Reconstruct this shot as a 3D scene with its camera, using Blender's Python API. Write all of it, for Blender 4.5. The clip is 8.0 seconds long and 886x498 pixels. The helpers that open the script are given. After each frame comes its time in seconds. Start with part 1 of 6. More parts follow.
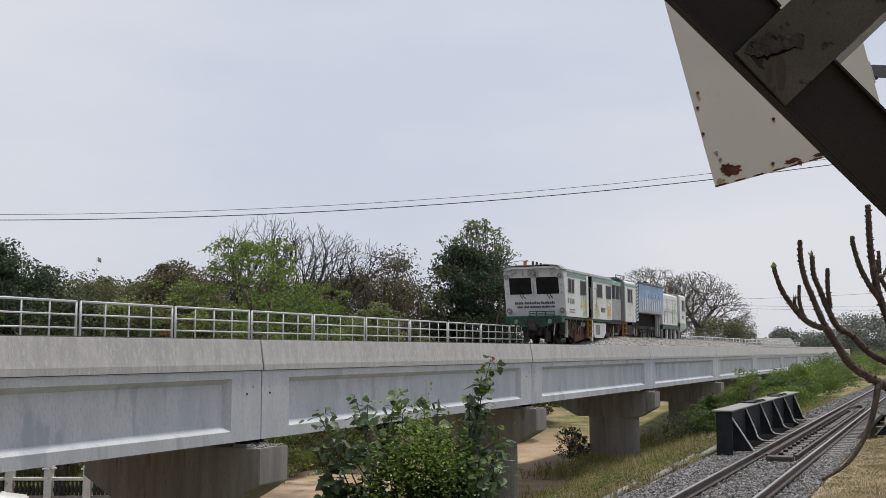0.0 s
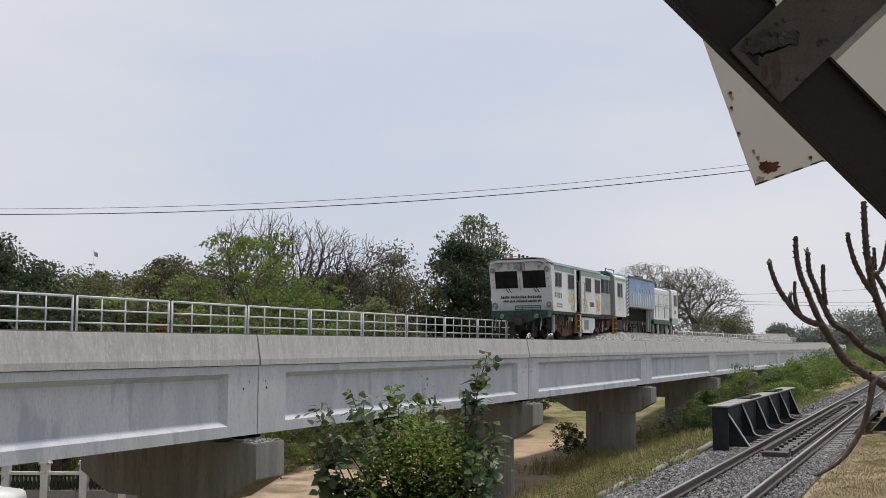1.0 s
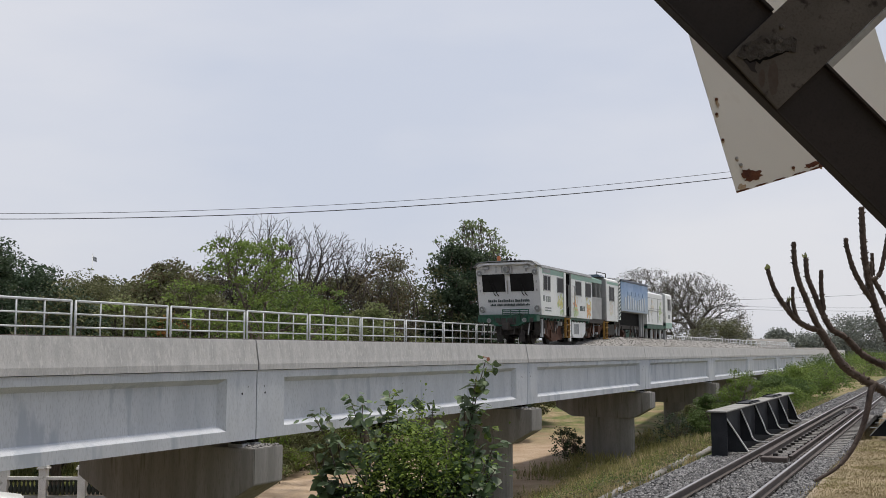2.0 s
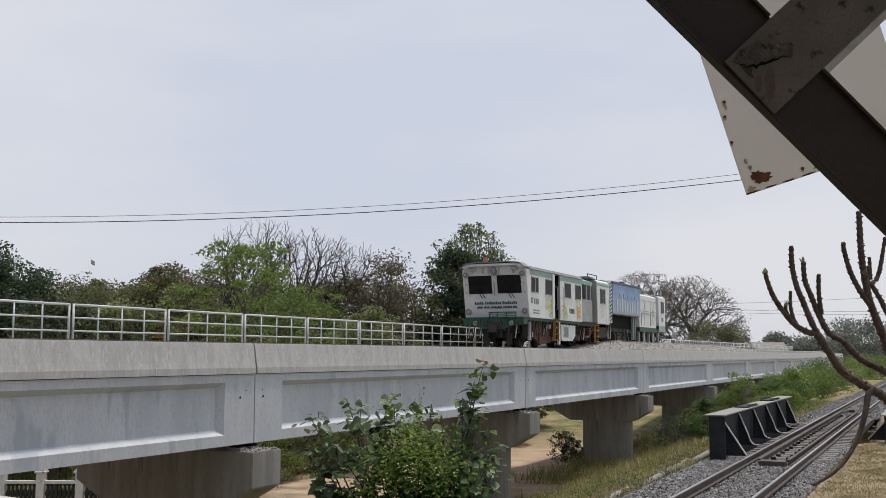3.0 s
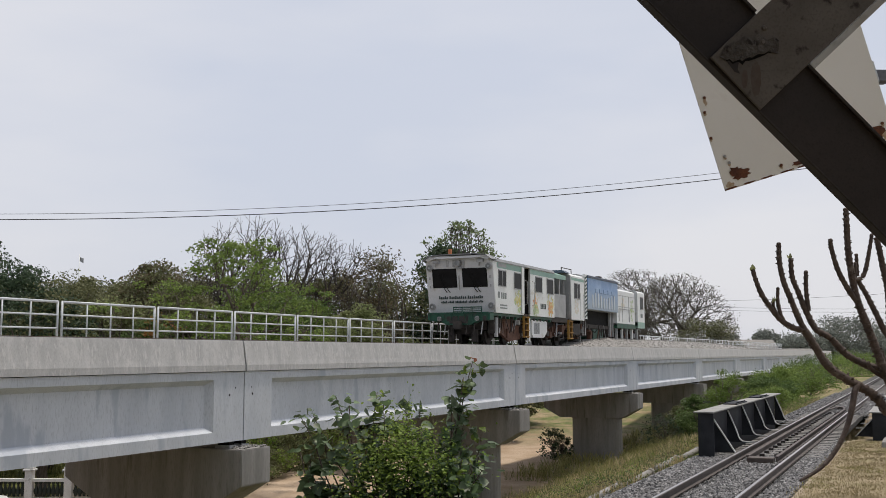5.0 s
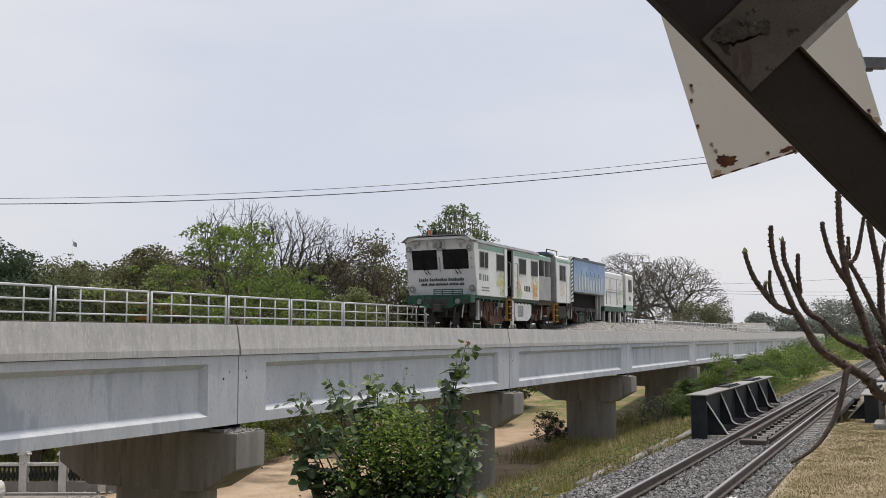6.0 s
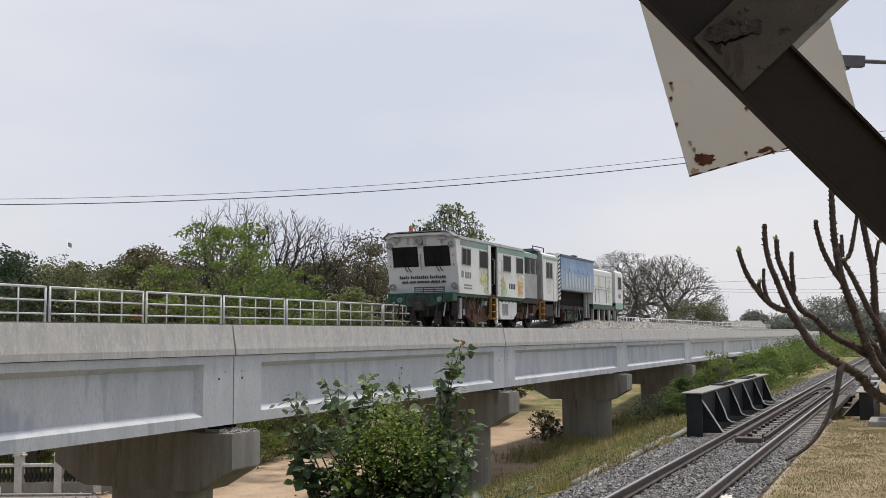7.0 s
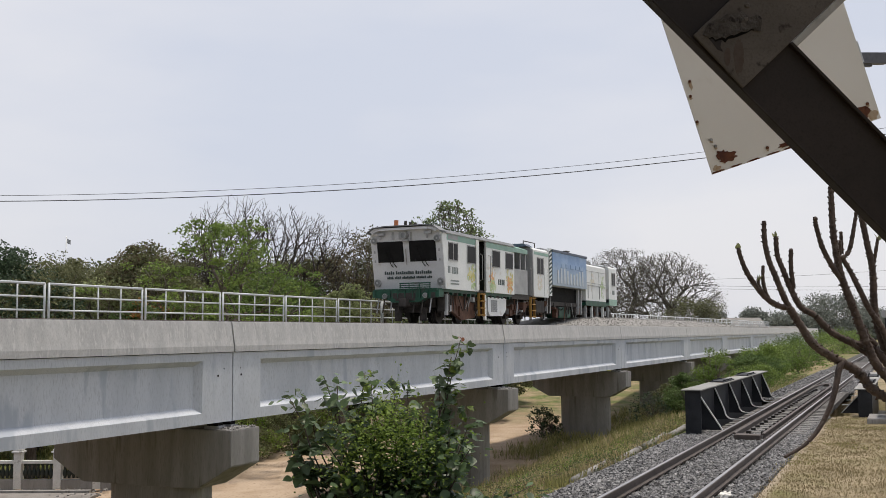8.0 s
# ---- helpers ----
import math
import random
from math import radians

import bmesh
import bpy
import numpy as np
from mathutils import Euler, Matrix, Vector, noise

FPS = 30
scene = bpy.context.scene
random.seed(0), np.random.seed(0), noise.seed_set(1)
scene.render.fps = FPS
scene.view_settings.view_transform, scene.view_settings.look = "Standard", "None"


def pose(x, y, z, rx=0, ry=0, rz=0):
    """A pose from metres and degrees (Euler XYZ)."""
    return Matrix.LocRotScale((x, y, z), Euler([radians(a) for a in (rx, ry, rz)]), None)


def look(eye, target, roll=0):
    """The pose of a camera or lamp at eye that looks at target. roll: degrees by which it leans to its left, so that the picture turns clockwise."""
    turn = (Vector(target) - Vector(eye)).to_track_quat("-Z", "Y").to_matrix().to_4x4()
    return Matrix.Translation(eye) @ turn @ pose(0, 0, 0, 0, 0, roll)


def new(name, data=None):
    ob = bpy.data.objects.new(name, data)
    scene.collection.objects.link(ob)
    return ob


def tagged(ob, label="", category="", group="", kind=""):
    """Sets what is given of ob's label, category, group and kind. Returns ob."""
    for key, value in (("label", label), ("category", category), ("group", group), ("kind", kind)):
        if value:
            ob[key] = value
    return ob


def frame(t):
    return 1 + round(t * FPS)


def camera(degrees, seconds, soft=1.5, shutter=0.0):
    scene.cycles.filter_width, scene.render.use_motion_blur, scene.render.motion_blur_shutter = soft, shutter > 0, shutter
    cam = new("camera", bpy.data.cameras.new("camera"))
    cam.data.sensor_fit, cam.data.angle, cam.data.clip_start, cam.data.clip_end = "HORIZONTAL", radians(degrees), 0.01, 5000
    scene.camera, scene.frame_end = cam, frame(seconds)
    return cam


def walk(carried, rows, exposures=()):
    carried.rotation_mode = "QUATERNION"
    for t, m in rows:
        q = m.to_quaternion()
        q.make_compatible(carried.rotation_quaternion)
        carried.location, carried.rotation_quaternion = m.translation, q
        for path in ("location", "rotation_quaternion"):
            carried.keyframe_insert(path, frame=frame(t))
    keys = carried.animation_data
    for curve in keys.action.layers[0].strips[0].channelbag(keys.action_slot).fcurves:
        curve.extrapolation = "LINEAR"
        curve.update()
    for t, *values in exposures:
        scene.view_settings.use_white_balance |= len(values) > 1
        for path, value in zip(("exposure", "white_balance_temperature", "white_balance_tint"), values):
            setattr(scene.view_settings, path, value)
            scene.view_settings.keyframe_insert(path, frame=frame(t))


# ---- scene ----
# The camera, held by hand beside the old track, and its small sway
cam = camera(47.0, 8.0, soft=0.6)
walk(cam, [
    (0, look((-0.004, 0.007, 2.046), (8.930, 4.388, 3.048), -0.12)),
    (0.5, look((-0.003, 0.001, 2.046), (8.936, 4.372, 3.044), -0.06)),
    (1, look((-0.001, 0.001, 2.050), (8.949, 4.358, 3.004), -0.03)),
    (1.5, look((-0.008, -0.001, 2.050), (8.942, 4.351, 3.027), -0.01)),
    (3, look((-0.007, -0.007, 2.055), (8.948, 4.321, 3.091), -0.00)),
    (3.5, look((-0.014, -0.003, 2.054), (8.946, 4.312, 3.107), -0.00)),
    (4, look((-0.001, -0.002, 2.058), (8.968, 4.291, 3.122), -0.02)),
    (4.5, look((-0.004, -0.009, 2.052), (8.978, 4.252, 3.124), 0.01)),
    (6, look((0.008, -0.024, 2.046), (9.045, 4.174, 2.901), -0.15)),
    (6.5, look((0.011, -0.027, 2.049), (9.060, 4.146, 2.891), -0.27)),
    (7, look((0.009, -0.031, 2.048), (9.065, 4.126, 2.894), -0.38)),
    (7.5, look((0.009, -0.035, 2.048), (9.069, 4.115, 2.875), -0.44)),
    (8, look((0.009, -0.029, 2.047), (9.071, 4.121, 2.863), -0.35)),
], exposures=((0, 0.06, 6500, 11), (4.5, 0.07, 6540, 11), (6, 0.15, 6620, 11), (8, 0.16, 6620, 11)))

# World: hazy tropical sky and a veiled midday sun, almost overhead
SUN_EL, SUN_AZ = 77.0, -32.0        # azimuth of the sun, degrees from +X towards +Y
world = bpy.data.worlds.new("sky")
scene.world = world
world.use_nodes = True
wn, wl = world.node_tree.nodes, world.node_tree.links
wbg = wn["Background"]
sky = wn.new("ShaderNodeTexSky")
sky.sky_type, sky.sun_disc = "NISHITA", False
sky.sun_elevation, sky.sun_rotation = radians(SUN_EL), radians(90 - SUN_AZ)
sky.air_density, sky.dust_density, sky.ozone_density = 1.0, 4.0, 1.0
wtc = wn.new("ShaderNodeTexCoord")
wmap = wn.new("ShaderNodeMapping")
wmap.inputs["Scale"].default_value = (1.0, 1.0, 3.2)
cloud = wn.new("ShaderNodeTexNoise")
cloud.inputs["Scale"].default_value, cloud.inputs["Detail"].default_value = 1.7, 5.0
ramp = wn.new("ShaderNodeValToRGB")
ramp.color_ramp.elements[0].position, ramp.color_ramp.elements[1].position = 0.36, 0.68
ramp.color_ramp.elements[0].color = (6.1, 6.55, 7.55, 1)
ramp.color_ramp.elements[1].color = (7.6, 7.7, 8.1, 1)
wmix = wn.new("ShaderNodeMix")
wmix.data_type = "RGBA"
wmix.inputs["Factor"].default_value = 0.86
wl.new(wtc.outputs["Generated"], wmap.inputs["Vector"])
wl.new(wmap.outputs["Vector"], cloud.inputs["Vector"])
wl.new(cloud.outputs["Fac"], ramp.inputs["Fac"])
wl.new(sky.outputs["Color"], wmix.inputs["A"])
wl.new(ramp.outputs["Color"], wmix.inputs["B"])
wl.new(wmix.outputs["Result"], wbg.inputs["Color"])
wbg.inputs["Strength"].default_value = 0.1
sun = new("sun", bpy.data.lights.new("sun", "SUN"))
sun.data.energy, sun.data.angle, sun.data.color = 2.8, radians(5.0), (1.0, 0.92, 0.80)
ca, sa, ce, se = math.cos(radians(SUN_AZ)), math.sin(radians(SUN_AZ)), math.cos(radians(SUN_EL)), math.sin(radians(SUN_EL))
sun.matrix_world = look((ca * ce * 60, sa * ce * 60, se * 60), (0, 0, 0))


# ---- materials ----
def surface(name, c1, c2, scale=4.0, rough=0.7, metal=0.0, bump=0.15, fine=60.0, stretch=(1, 1, 1), stain=None,
            stain_at=0.6, stain_scale=1.5, lo=0.35, hi=0.65, island=0.0, through_light=0.0, spec=0.5, dist=0.01):
    """A two-scale mottled surface with fine relief, an optional stain, and variation from piece to piece."""
    m = bpy.data.materials.new(name)
    m.use_nodes = True
    n, l = m.node_tree.nodes, m.node_tree.links
    b = n["Principled BSDF"]
    tc, mp, oi = n.new("ShaderNodeTexCoord"), n.new("ShaderNodeMapping"), n.new("ShaderNodeObjectInfo")
    mp.inputs["Scale"].default_value = stretch
    l.new(tc.outputs["Object"], mp.inputs["Vector"])
    seedw = n.new("ShaderNodeMath")
    seedw.operation = "MULTIPLY"
    seedw.inputs[1].default_value = 37.0
    l.new(oi.outputs["Random"], seedw.inputs[0])

    def noise_at(sc, detail, vec=True):
        t = n.new("ShaderNodeTexNoise")
        t.noise_dimensions = "4D"
        t.inputs["Scale"].default_value, t.inputs["Detail"].default_value = sc, detail
        l.new(mp.outputs["Vector"] if vec else tc.outputs["Object"], t.inputs["Vector"])
        l.new(seedw.outputs[0], t.inputs["W"])
        return t

    def mix(fac, a, bb, mode="MIX"):
        x = n.new("ShaderNodeMix")
        x.data_type, x.blend_type = "RGBA", mode
        for sock, v in (("Factor", fac), ("A", a), ("B", bb)):
            if isinstance(v, (int, float)):
                x.inputs[sock].default_value = v
            elif isinstance(v, tuple):
                x.inputs[sock].default_value = (*v, 1)
            else:
                l.new(v, x.inputs[sock])
        return x.outputs["Result"]

    def ramp_of(sock, a, bb):
        r = n.new("ShaderNodeMapRange")
        r.inputs["From Min"].default_value, r.inputs["From Max"].default_value = a, bb
        l.new(sock, r.inputs["Value"])
        return r.outputs["Result"]

    big, small = noise_at(scale, 4), noise_at(fine, 3)
    col = mix(ramp_of(big.outputs["Fac"], lo, hi), c1, c2)
    dark = tuple(v * 0.72 for v in c1)
    col = mix(ramp_of(small.outputs["Fac"], 0.5, 0.85), col, dark)
    if stain:
        st = noise_at(stain_scale, 6)
        col = mix(ramp_of(st.outputs["Fac"], stain_at, stain_at + 0.07), col, stain)
    if island:
        g = n.new("ShaderNodeNewGeometry")
        hv = n.new("ShaderNodeHueSaturation")
        vr = n.new("ShaderNodeMapRange")
        vr.inputs["To Min"].default_value, vr.inputs["To Max"].default_value = 1 - island, 1 + island
        l.new(g.outputs["Random Per Island"], vr.inputs["Value"])
        l.new(vr.outputs["Result"], hv.inputs["Value"])
        l.new(col, hv.inputs["Color"])
        col = hv.outputs["Color"]
    l.new(col, b.inputs["Base Color"])
    b.inputs["Roughness"].default_value, b.inputs["Metallic"].default_value = rough, metal
    b.inputs["Specular IOR Level"].default_value = spec
    if bump:
        bp = n.new("ShaderNodeBump")
        bp.inputs["Strength"].default_value, bp.inputs["Distance"].default_value = bump, dist
        l.new(small.outputs["Fac"], bp.inputs["Height"])
        l.new(bp.outputs["Normal"], b.inputs["Normal"])
    if through_light:
        tr, ms = n.new("ShaderNodeBsdfTranslucent"), n.new("ShaderNodeMixShader")
        ms.inputs["Fac"].default_value = through_light
        l.new(col, tr.inputs["Color"])
        l.new(b.outputs["BSDF"], ms.inputs[1])
        l.new(tr.outputs["BSDF"], ms.inputs[2])
        l.new(ms.outputs["Shader"], n["Material Output"].inputs["Surface"])
    return m


# The blue cast of skylit shade is mixed into this concrete
CONCRETE = surface("concrete_panel", (0.435, 0.465, 0.515), (0.54, 0.568, 0.615), 0.9, 0.85, bump=0.25, fine=30,
                   stretch=(1.6, 1.6, 0.35), stain=(0.37, 0.405, 0.465), stain_at=0.57, stain_scale=1.4)
PARAPET = surface("concrete_parapet", (0.375, 0.378, 0.385), (0.48, 0.481, 0.485), 2.6, 0.9, bump=0.45, fine=34,
                  stretch=(1.8, 1, 0.55), stain=(0.49, 0.49, 0.49), stain_at=0.55, stain_scale=9.0)
# Shade under the deck is put into this concrete, darker than the girders'
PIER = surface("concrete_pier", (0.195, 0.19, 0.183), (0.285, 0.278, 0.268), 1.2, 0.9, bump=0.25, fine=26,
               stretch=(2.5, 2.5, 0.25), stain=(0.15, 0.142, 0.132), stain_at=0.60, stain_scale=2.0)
# Near-black that paints the shade inside holes, the torn seam and a doorway
HOLE_SHADE = surface("hole_shade", (0.004, 0.004, 0.004), (0.007, 0.006, 0.006), rough=0.9, spec=0.1)
GALV = surface("galvanised_steel", (0.46, 0.49, 0.51), (0.58, 0.61, 0.63), 5, 0.55, 0.3, 0.05, 90)
RAIL_TOP = surface("worn_rail", (0.055, 0.043, 0.038), (0.10, 0.078, 0.068), 6, 0.6, 0.1, 0.2, 80)
RAIL_HEAD = surface("polished_rail_head", (0.36, 0.345, 0.335), (0.48, 0.465, 0.455), 3, 0.32, 0.9, 0.03, 90, (0.3, 4, 1))
SLEEPER = surface("weathered_sleeper", (0.13, 0.125, 0.12), (0.22, 0.21, 0.20), 4, 0.9, 0, 0.4, 40, (1, 5, 1))
CLIP = surface("black_spring_clip", (0.02, 0.02, 0.02), (0.05, 0.04, 0.035), 8, 0.5, 0.4, 0.1)
STONE = surface("ballast_stone", (0.095, 0.095, 0.10), (0.26, 0.258, 0.258), 7, 0.9, 0, 0.3, 40, island=0.55)
# Bed colour kept dark to paint the shade between the loose stones
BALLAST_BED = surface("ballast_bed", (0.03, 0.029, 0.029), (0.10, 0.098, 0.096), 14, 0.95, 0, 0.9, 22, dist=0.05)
PALE_BALLAST = surface("pale_ballast", (0.21, 0.205, 0.198), (0.29, 0.283, 0.272), 12, 0.95, 0, 0.6, 18, island=0.3, dist=0.04)
BLACK_STEEL = surface("black_painted_steel", (0.016, 0.018, 0.022), (0.032, 0.034, 0.040), 2.5, 0.65, 0.0, 0.15, 40, spec=0.25,
                      stain=(0.04, 0.032, 0.028), stain_at=0.66)
GREY_FLANGE = surface("grey_steel_flange", (0.20, 0.20, 0.19), (0.30, 0.295, 0.28), 3, 0.6, 0.2, 0.15, 40,
                      stain=(0.16, 0.12, 0.09), stain_at=0.62)
PALE_EDGE = surface("pale_painted_edge", (0.42, 0.42, 0.42), (0.55, 0.55, 0.54), 4, 0.5, 0.1)
# Brown taken almost to black: the backlit side's shade is in the colour
BROWN_STEEL = surface("old_brown_steel", (0.015, 0.0115, 0.011), (0.025, 0.019, 0.0175), 4.0, 0.6, 0.0, 0.06, 160, spec=0.25,
                      stain=(0.030, 0.021, 0.018), stain_at=0.66, stain_scale=3.0)
GUSSET = surface("flaking_steel", (0.066, 0.057, 0.050), (0.092, 0.081, 0.072), 7, 0.75, 0.0, 0.12, 140, spec=0.25,
                 stain=(0.019, 0.014, 0.012), stain_at=0.62, stain_scale=22)
FLAKE = surface("flaking_paint", (0.040, 0.035, 0.032), (0.075, 0.068, 0.062), 26, 0.85, 0.0, 0.9, 90, spec=0.2,
                stain=(0.014, 0.011, 0.010), stain_at=0.56, stain_scale=38)
RUST_STREAK = surface("faint_rust", (0.052, 0.036, 0.028), (0.070, 0.056, 0.048), 30, 0.9)
BOARD = surface("grey_white_enamel", (0.70, 0.68, 0.64), (0.76, 0.745, 0.71), 1.6, 0.5, 0, 0.02, 900,
                stain=(0.62, 0.59, 0.54), stain_at=0.66, stain_scale=5)
RUST = surface("rust", (0.075, 0.026, 0.016), (0.15, 0.055, 0.025), 30, 0.95, 0, 0.6, 80)
RUST_HALO = surface("rust_halo", (0.36, 0.25, 0.15), (0.50, 0.42, 0.33), 60, 0.9)
WHITE_PAINT = surface("white_vehicle_paint", (0.68, 0.71, 0.71), (0.76, 0.785, 0.783), 1.2, 0.38, 0, 0.03, 50,
                      stain=(0.60, 0.60, 0.57), stain_at=0.62, stain_scale=2.5)
# Vehicle white lowered for the shade on the front; the blotches are dust
SHADED_FRONT_PAINT = surface("dusty_shaded_front_paint", (0.54, 0.55, 0.575), (0.62, 0.63, 0.645), 1.4, 0.5, 0, 0.04, 50,
                      stain=(0.50, 0.49, 0.475), stain_at=0.62, stain_scale=3)
TEAL = surface("pale_green_stripe", (0.19, 0.35, 0.29), (0.25, 0.42, 0.35), 2, 0.4)
GREEN_FRAME = surface("green_frame_paint", (0.006, 0.050, 0.030), (0.016, 0.095, 0.058), 3, 0.5, 0, 0.1, 40,
                      stain=(0.03, 0.05, 0.04), stain_at=0.56, stain_scale=5)
ROOF_GREY = surface("grey_roof", (0.16, 0.17, 0.18), (0.24, 0.25, 0.26), 2, 0.6)
BLUE_ROOF = surface("slate_roof_edge", (0.055, 0.075, 0.115), (0.09, 0.115, 0.165), 2, 0.5)
GREY_PANEL = surface("grey_vehicle_panel", (0.30, 0.31, 0.32), (0.40, 0.41, 0.42), 2, 0.55)
UNDER = surface("grimy_underframe", (0.03, 0.028, 0.026), (0.07, 0.06, 0.055), 5, 0.8, 0.1, 0.4, 40)
RUST_BROWN = surface("rust_brown_frame", (0.075, 0.036, 0.024), (0.13, 0.065, 0.042), 4, 0.8, 0, 0.3, 40)
YELLOW = surface("amber_ladder_paint", (0.28, 0.15, 0.035), (0.38, 0.22, 0.05), 6, 0.6)
GLASS_DARK = surface("tinted_glass", (0.012, 0.012, 0.013), (0.022, 0.022, 0.023), 2, 0.3, 0, 0, spec=0.06)
# Rubber parts, and the painted shade inside the machine's doorway
RUBBER_AND_SHADE = surface("black_rubber_and_shade", (0.010, 0.010, 0.010), (0.02, 0.02, 0.02), 8, 0.8, spec=0.12)
LAMP_GLASS = surface("headlamp_glass", (0.20, 0.21, 0.21), (0.34, 0.35, 0.35), 9, 0.15, 0.3, 0)
CHROME = surface("dull_chrome", (0.30, 0.30, 0.30), (0.42, 0.42, 0.42), 6, 0.4, 0.6, 0.02)
INK = surface("dark_lettering", (0.03, 0.05, 0.05), (0.05, 0.07, 0.07), 8, 0.6)
GREY_INK = surface("grey_lettering", (0.18, 0.21, 0.21), (0.25, 0.28, 0.28), 8, 0.6)
ORANGE = surface("orange_beacon", (0.45, 0.14, 0.05), (0.55, 0.2, 0.08), 8, 0.4)
PETAL_Y = surface("yellow_print", (0.55, 0.50, 0.12), (0.68, 0.66, 0.40), 5, 0.45, bump=0)
PETAL_R = surface("orange_print", (0.62, 0.22, 0.10), (0.72, 0.50, 0.20), 6, 0.45, bump=0)
PETAL_G = surface("leaf_print", (0.30, 0.45, 0.16), (0.58, 0.66, 0.45), 5, 0.45, bump=0)
PETAL_P = surface("pale_print", (0.62, 0.66, 0.55), (0.72, 0.60, 0.52), 4, 0.45, bump=0)
BARK = surface("grey_brown_bark", (0.09, 0.075, 0.06), (0.17, 0.145, 0.12), 6, 0.95, 0, 0.5, 30, (3, 3, 0.6))
TWIG = surface("dry_twig", (0.065, 0.05, 0.043), (0.11, 0.085, 0.075), 6, 0.95, 0, 0.2, 30)
CACTUS = surface("corky_stem", (0.055, 0.040, 0.036), (0.105, 0.078, 0.066), 18, 0.9, 0, 0.6, 60,
                 stain=(0.14, 0.115, 0.10), stain_at=0.60, stain_scale=14)
CABLE = surface("black_cable", (0.02, 0.02, 0.022), (0.04, 0.04, 0.045), 4, 0.7)
WHITE_MASONRY = surface("white_masonry", (0.55, 0.55, 0.54), (0.68, 0.68, 0.67), 3, 0.85, 0, 0.2, 40,
                        stain=(0.35, 0.34, 0.32), stain_at=0.6, stain_scale=3)
BAR_GREY = surface("blue_grey_bar", (0.10, 0.11, 0.135), (0.15, 0.16, 0.19), 4, 0.5, 0.2)
DARK_BALUSTER = surface("dark_green_baluster", (0.010, 0.016, 0.013), (0.02, 0.028, 0.023), 6, 0.6)
LANE_SHADOW = surface("lane_shadow", (0.045, 0.045, 0.048), (0.07, 0.07, 0.072), 3, 0.9, 0, 0.3, 60)
LANE = surface("worn_concrete_lane", (0.19, 0.175, 0.165), (0.27, 0.25, 0.235), 1.5, 0.95, 0, 0.2, 40)
TIN_ROOF = surface("tin_roof", (0.12, 0.118, 0.115), (0.18, 0.175, 0.17), 2, 0.6, 0.2)
MUD_WALL = surface("plastered_wall", (0.38, 0.35, 0.32), (0.46, 0.43, 0.40), 2, 0.9)


def leaf_mat(name, a, b, light=0.35, isl=0.35, rough=0.55, spec=0.25):
    return surface(name, a, b, 0.5, rough, 0, 0, 9, island=isl, through_light=light, spec=spec)


LEAF_DARK = leaf_mat("dark_foliage", (0.042, 0.072, 0.042), (0.082, 0.115, 0.064))
LEAF_OLIVE = leaf_mat("olive_foliage", (0.115, 0.125, 0.058), (0.18, 0.185, 0.095))
LEAF_BROWN = leaf_mat("brownish_foliage", (0.105, 0.086, 0.05), (0.17, 0.138, 0.08))
LEAF_BRIGHT = leaf_mat("bright_foliage", (0.12, 0.185, 0.045), (0.215, 0.29, 0.08), 0.45)
LEAF_PALE = leaf_mat("pale_foliage", (0.18, 0.22, 0.09), (0.28, 0.31, 0.15), 0.5)
LEAF_UMBRELLA = leaf_mat("umbrella_foliage", (0.13, 0.18, 0.08), (0.21, 0.26, 0.13), 0.4)
LEAF_MID = leaf_mat("green_foliage", (0.085, 0.135, 0.045), (0.145, 0.205, 0.075), 0.42)
# Leaves and branches of the far trees, colours lightened for distance haze
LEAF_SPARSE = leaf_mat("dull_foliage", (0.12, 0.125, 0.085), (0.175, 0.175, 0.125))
HAZED_TWIG = surface("hazed_dry_branch", (0.075, 0.068, 0.062), (0.12, 0.11, 0.10), 3, 0.95, 0, 0, 12)
LEAF_BUSH = leaf_mat("glossy_leaf", (0.07, 0.12, 0.055), (0.16, 0.215, 0.115), 0.35, 0.45, 0.46, 0.45)
LEAF_LIME = leaf_mat("young_leaf", (0.12, 0.195, 0.035), (0.25, 0.33, 0.08), 0.5, 0.45, 0.55)
LEAF_SHOOT = leaf_mat("pale_shoot", (0.16, 0.18, 0.09), (0.24, 0.25, 0.14), 0.4)
LEAF_RED = leaf_mat("young_red_leaf", (0.20, 0.07, 0.04), (0.28, 0.12, 0.07), 0.3)
LEAF_FLOWER = leaf_mat("rusty_blossom", (0.26, 0.12, 0.04), (0.32, 0.20, 0.07), 0.3)
BARE_TWIG = surface("dark_bare_branch", (0.045, 0.038, 0.033), (0.085, 0.072, 0.062), 3, 0.95, 0, 0, 12)
# Distance haze is put into this pale grey-green leaf colour
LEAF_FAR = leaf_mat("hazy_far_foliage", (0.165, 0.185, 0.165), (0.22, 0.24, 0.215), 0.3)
GRASS_DRY = leaf_mat("dry_grass", (0.42, 0.34, 0.19), (0.56, 0.47, 0.29), 0.4, 0.35, 0.8)
GRASS_TAN = leaf_mat("short_tan_grass", (0.22, 0.18, 0.10), (0.36, 0.30, 0.175), 0.2, 0.25, 0.85)
GRASS_GREEN = leaf_mat("green_grass", (0.235, 0.23, 0.09), (0.37, 0.35, 0.16), 0.4, 0.35, 0.7)


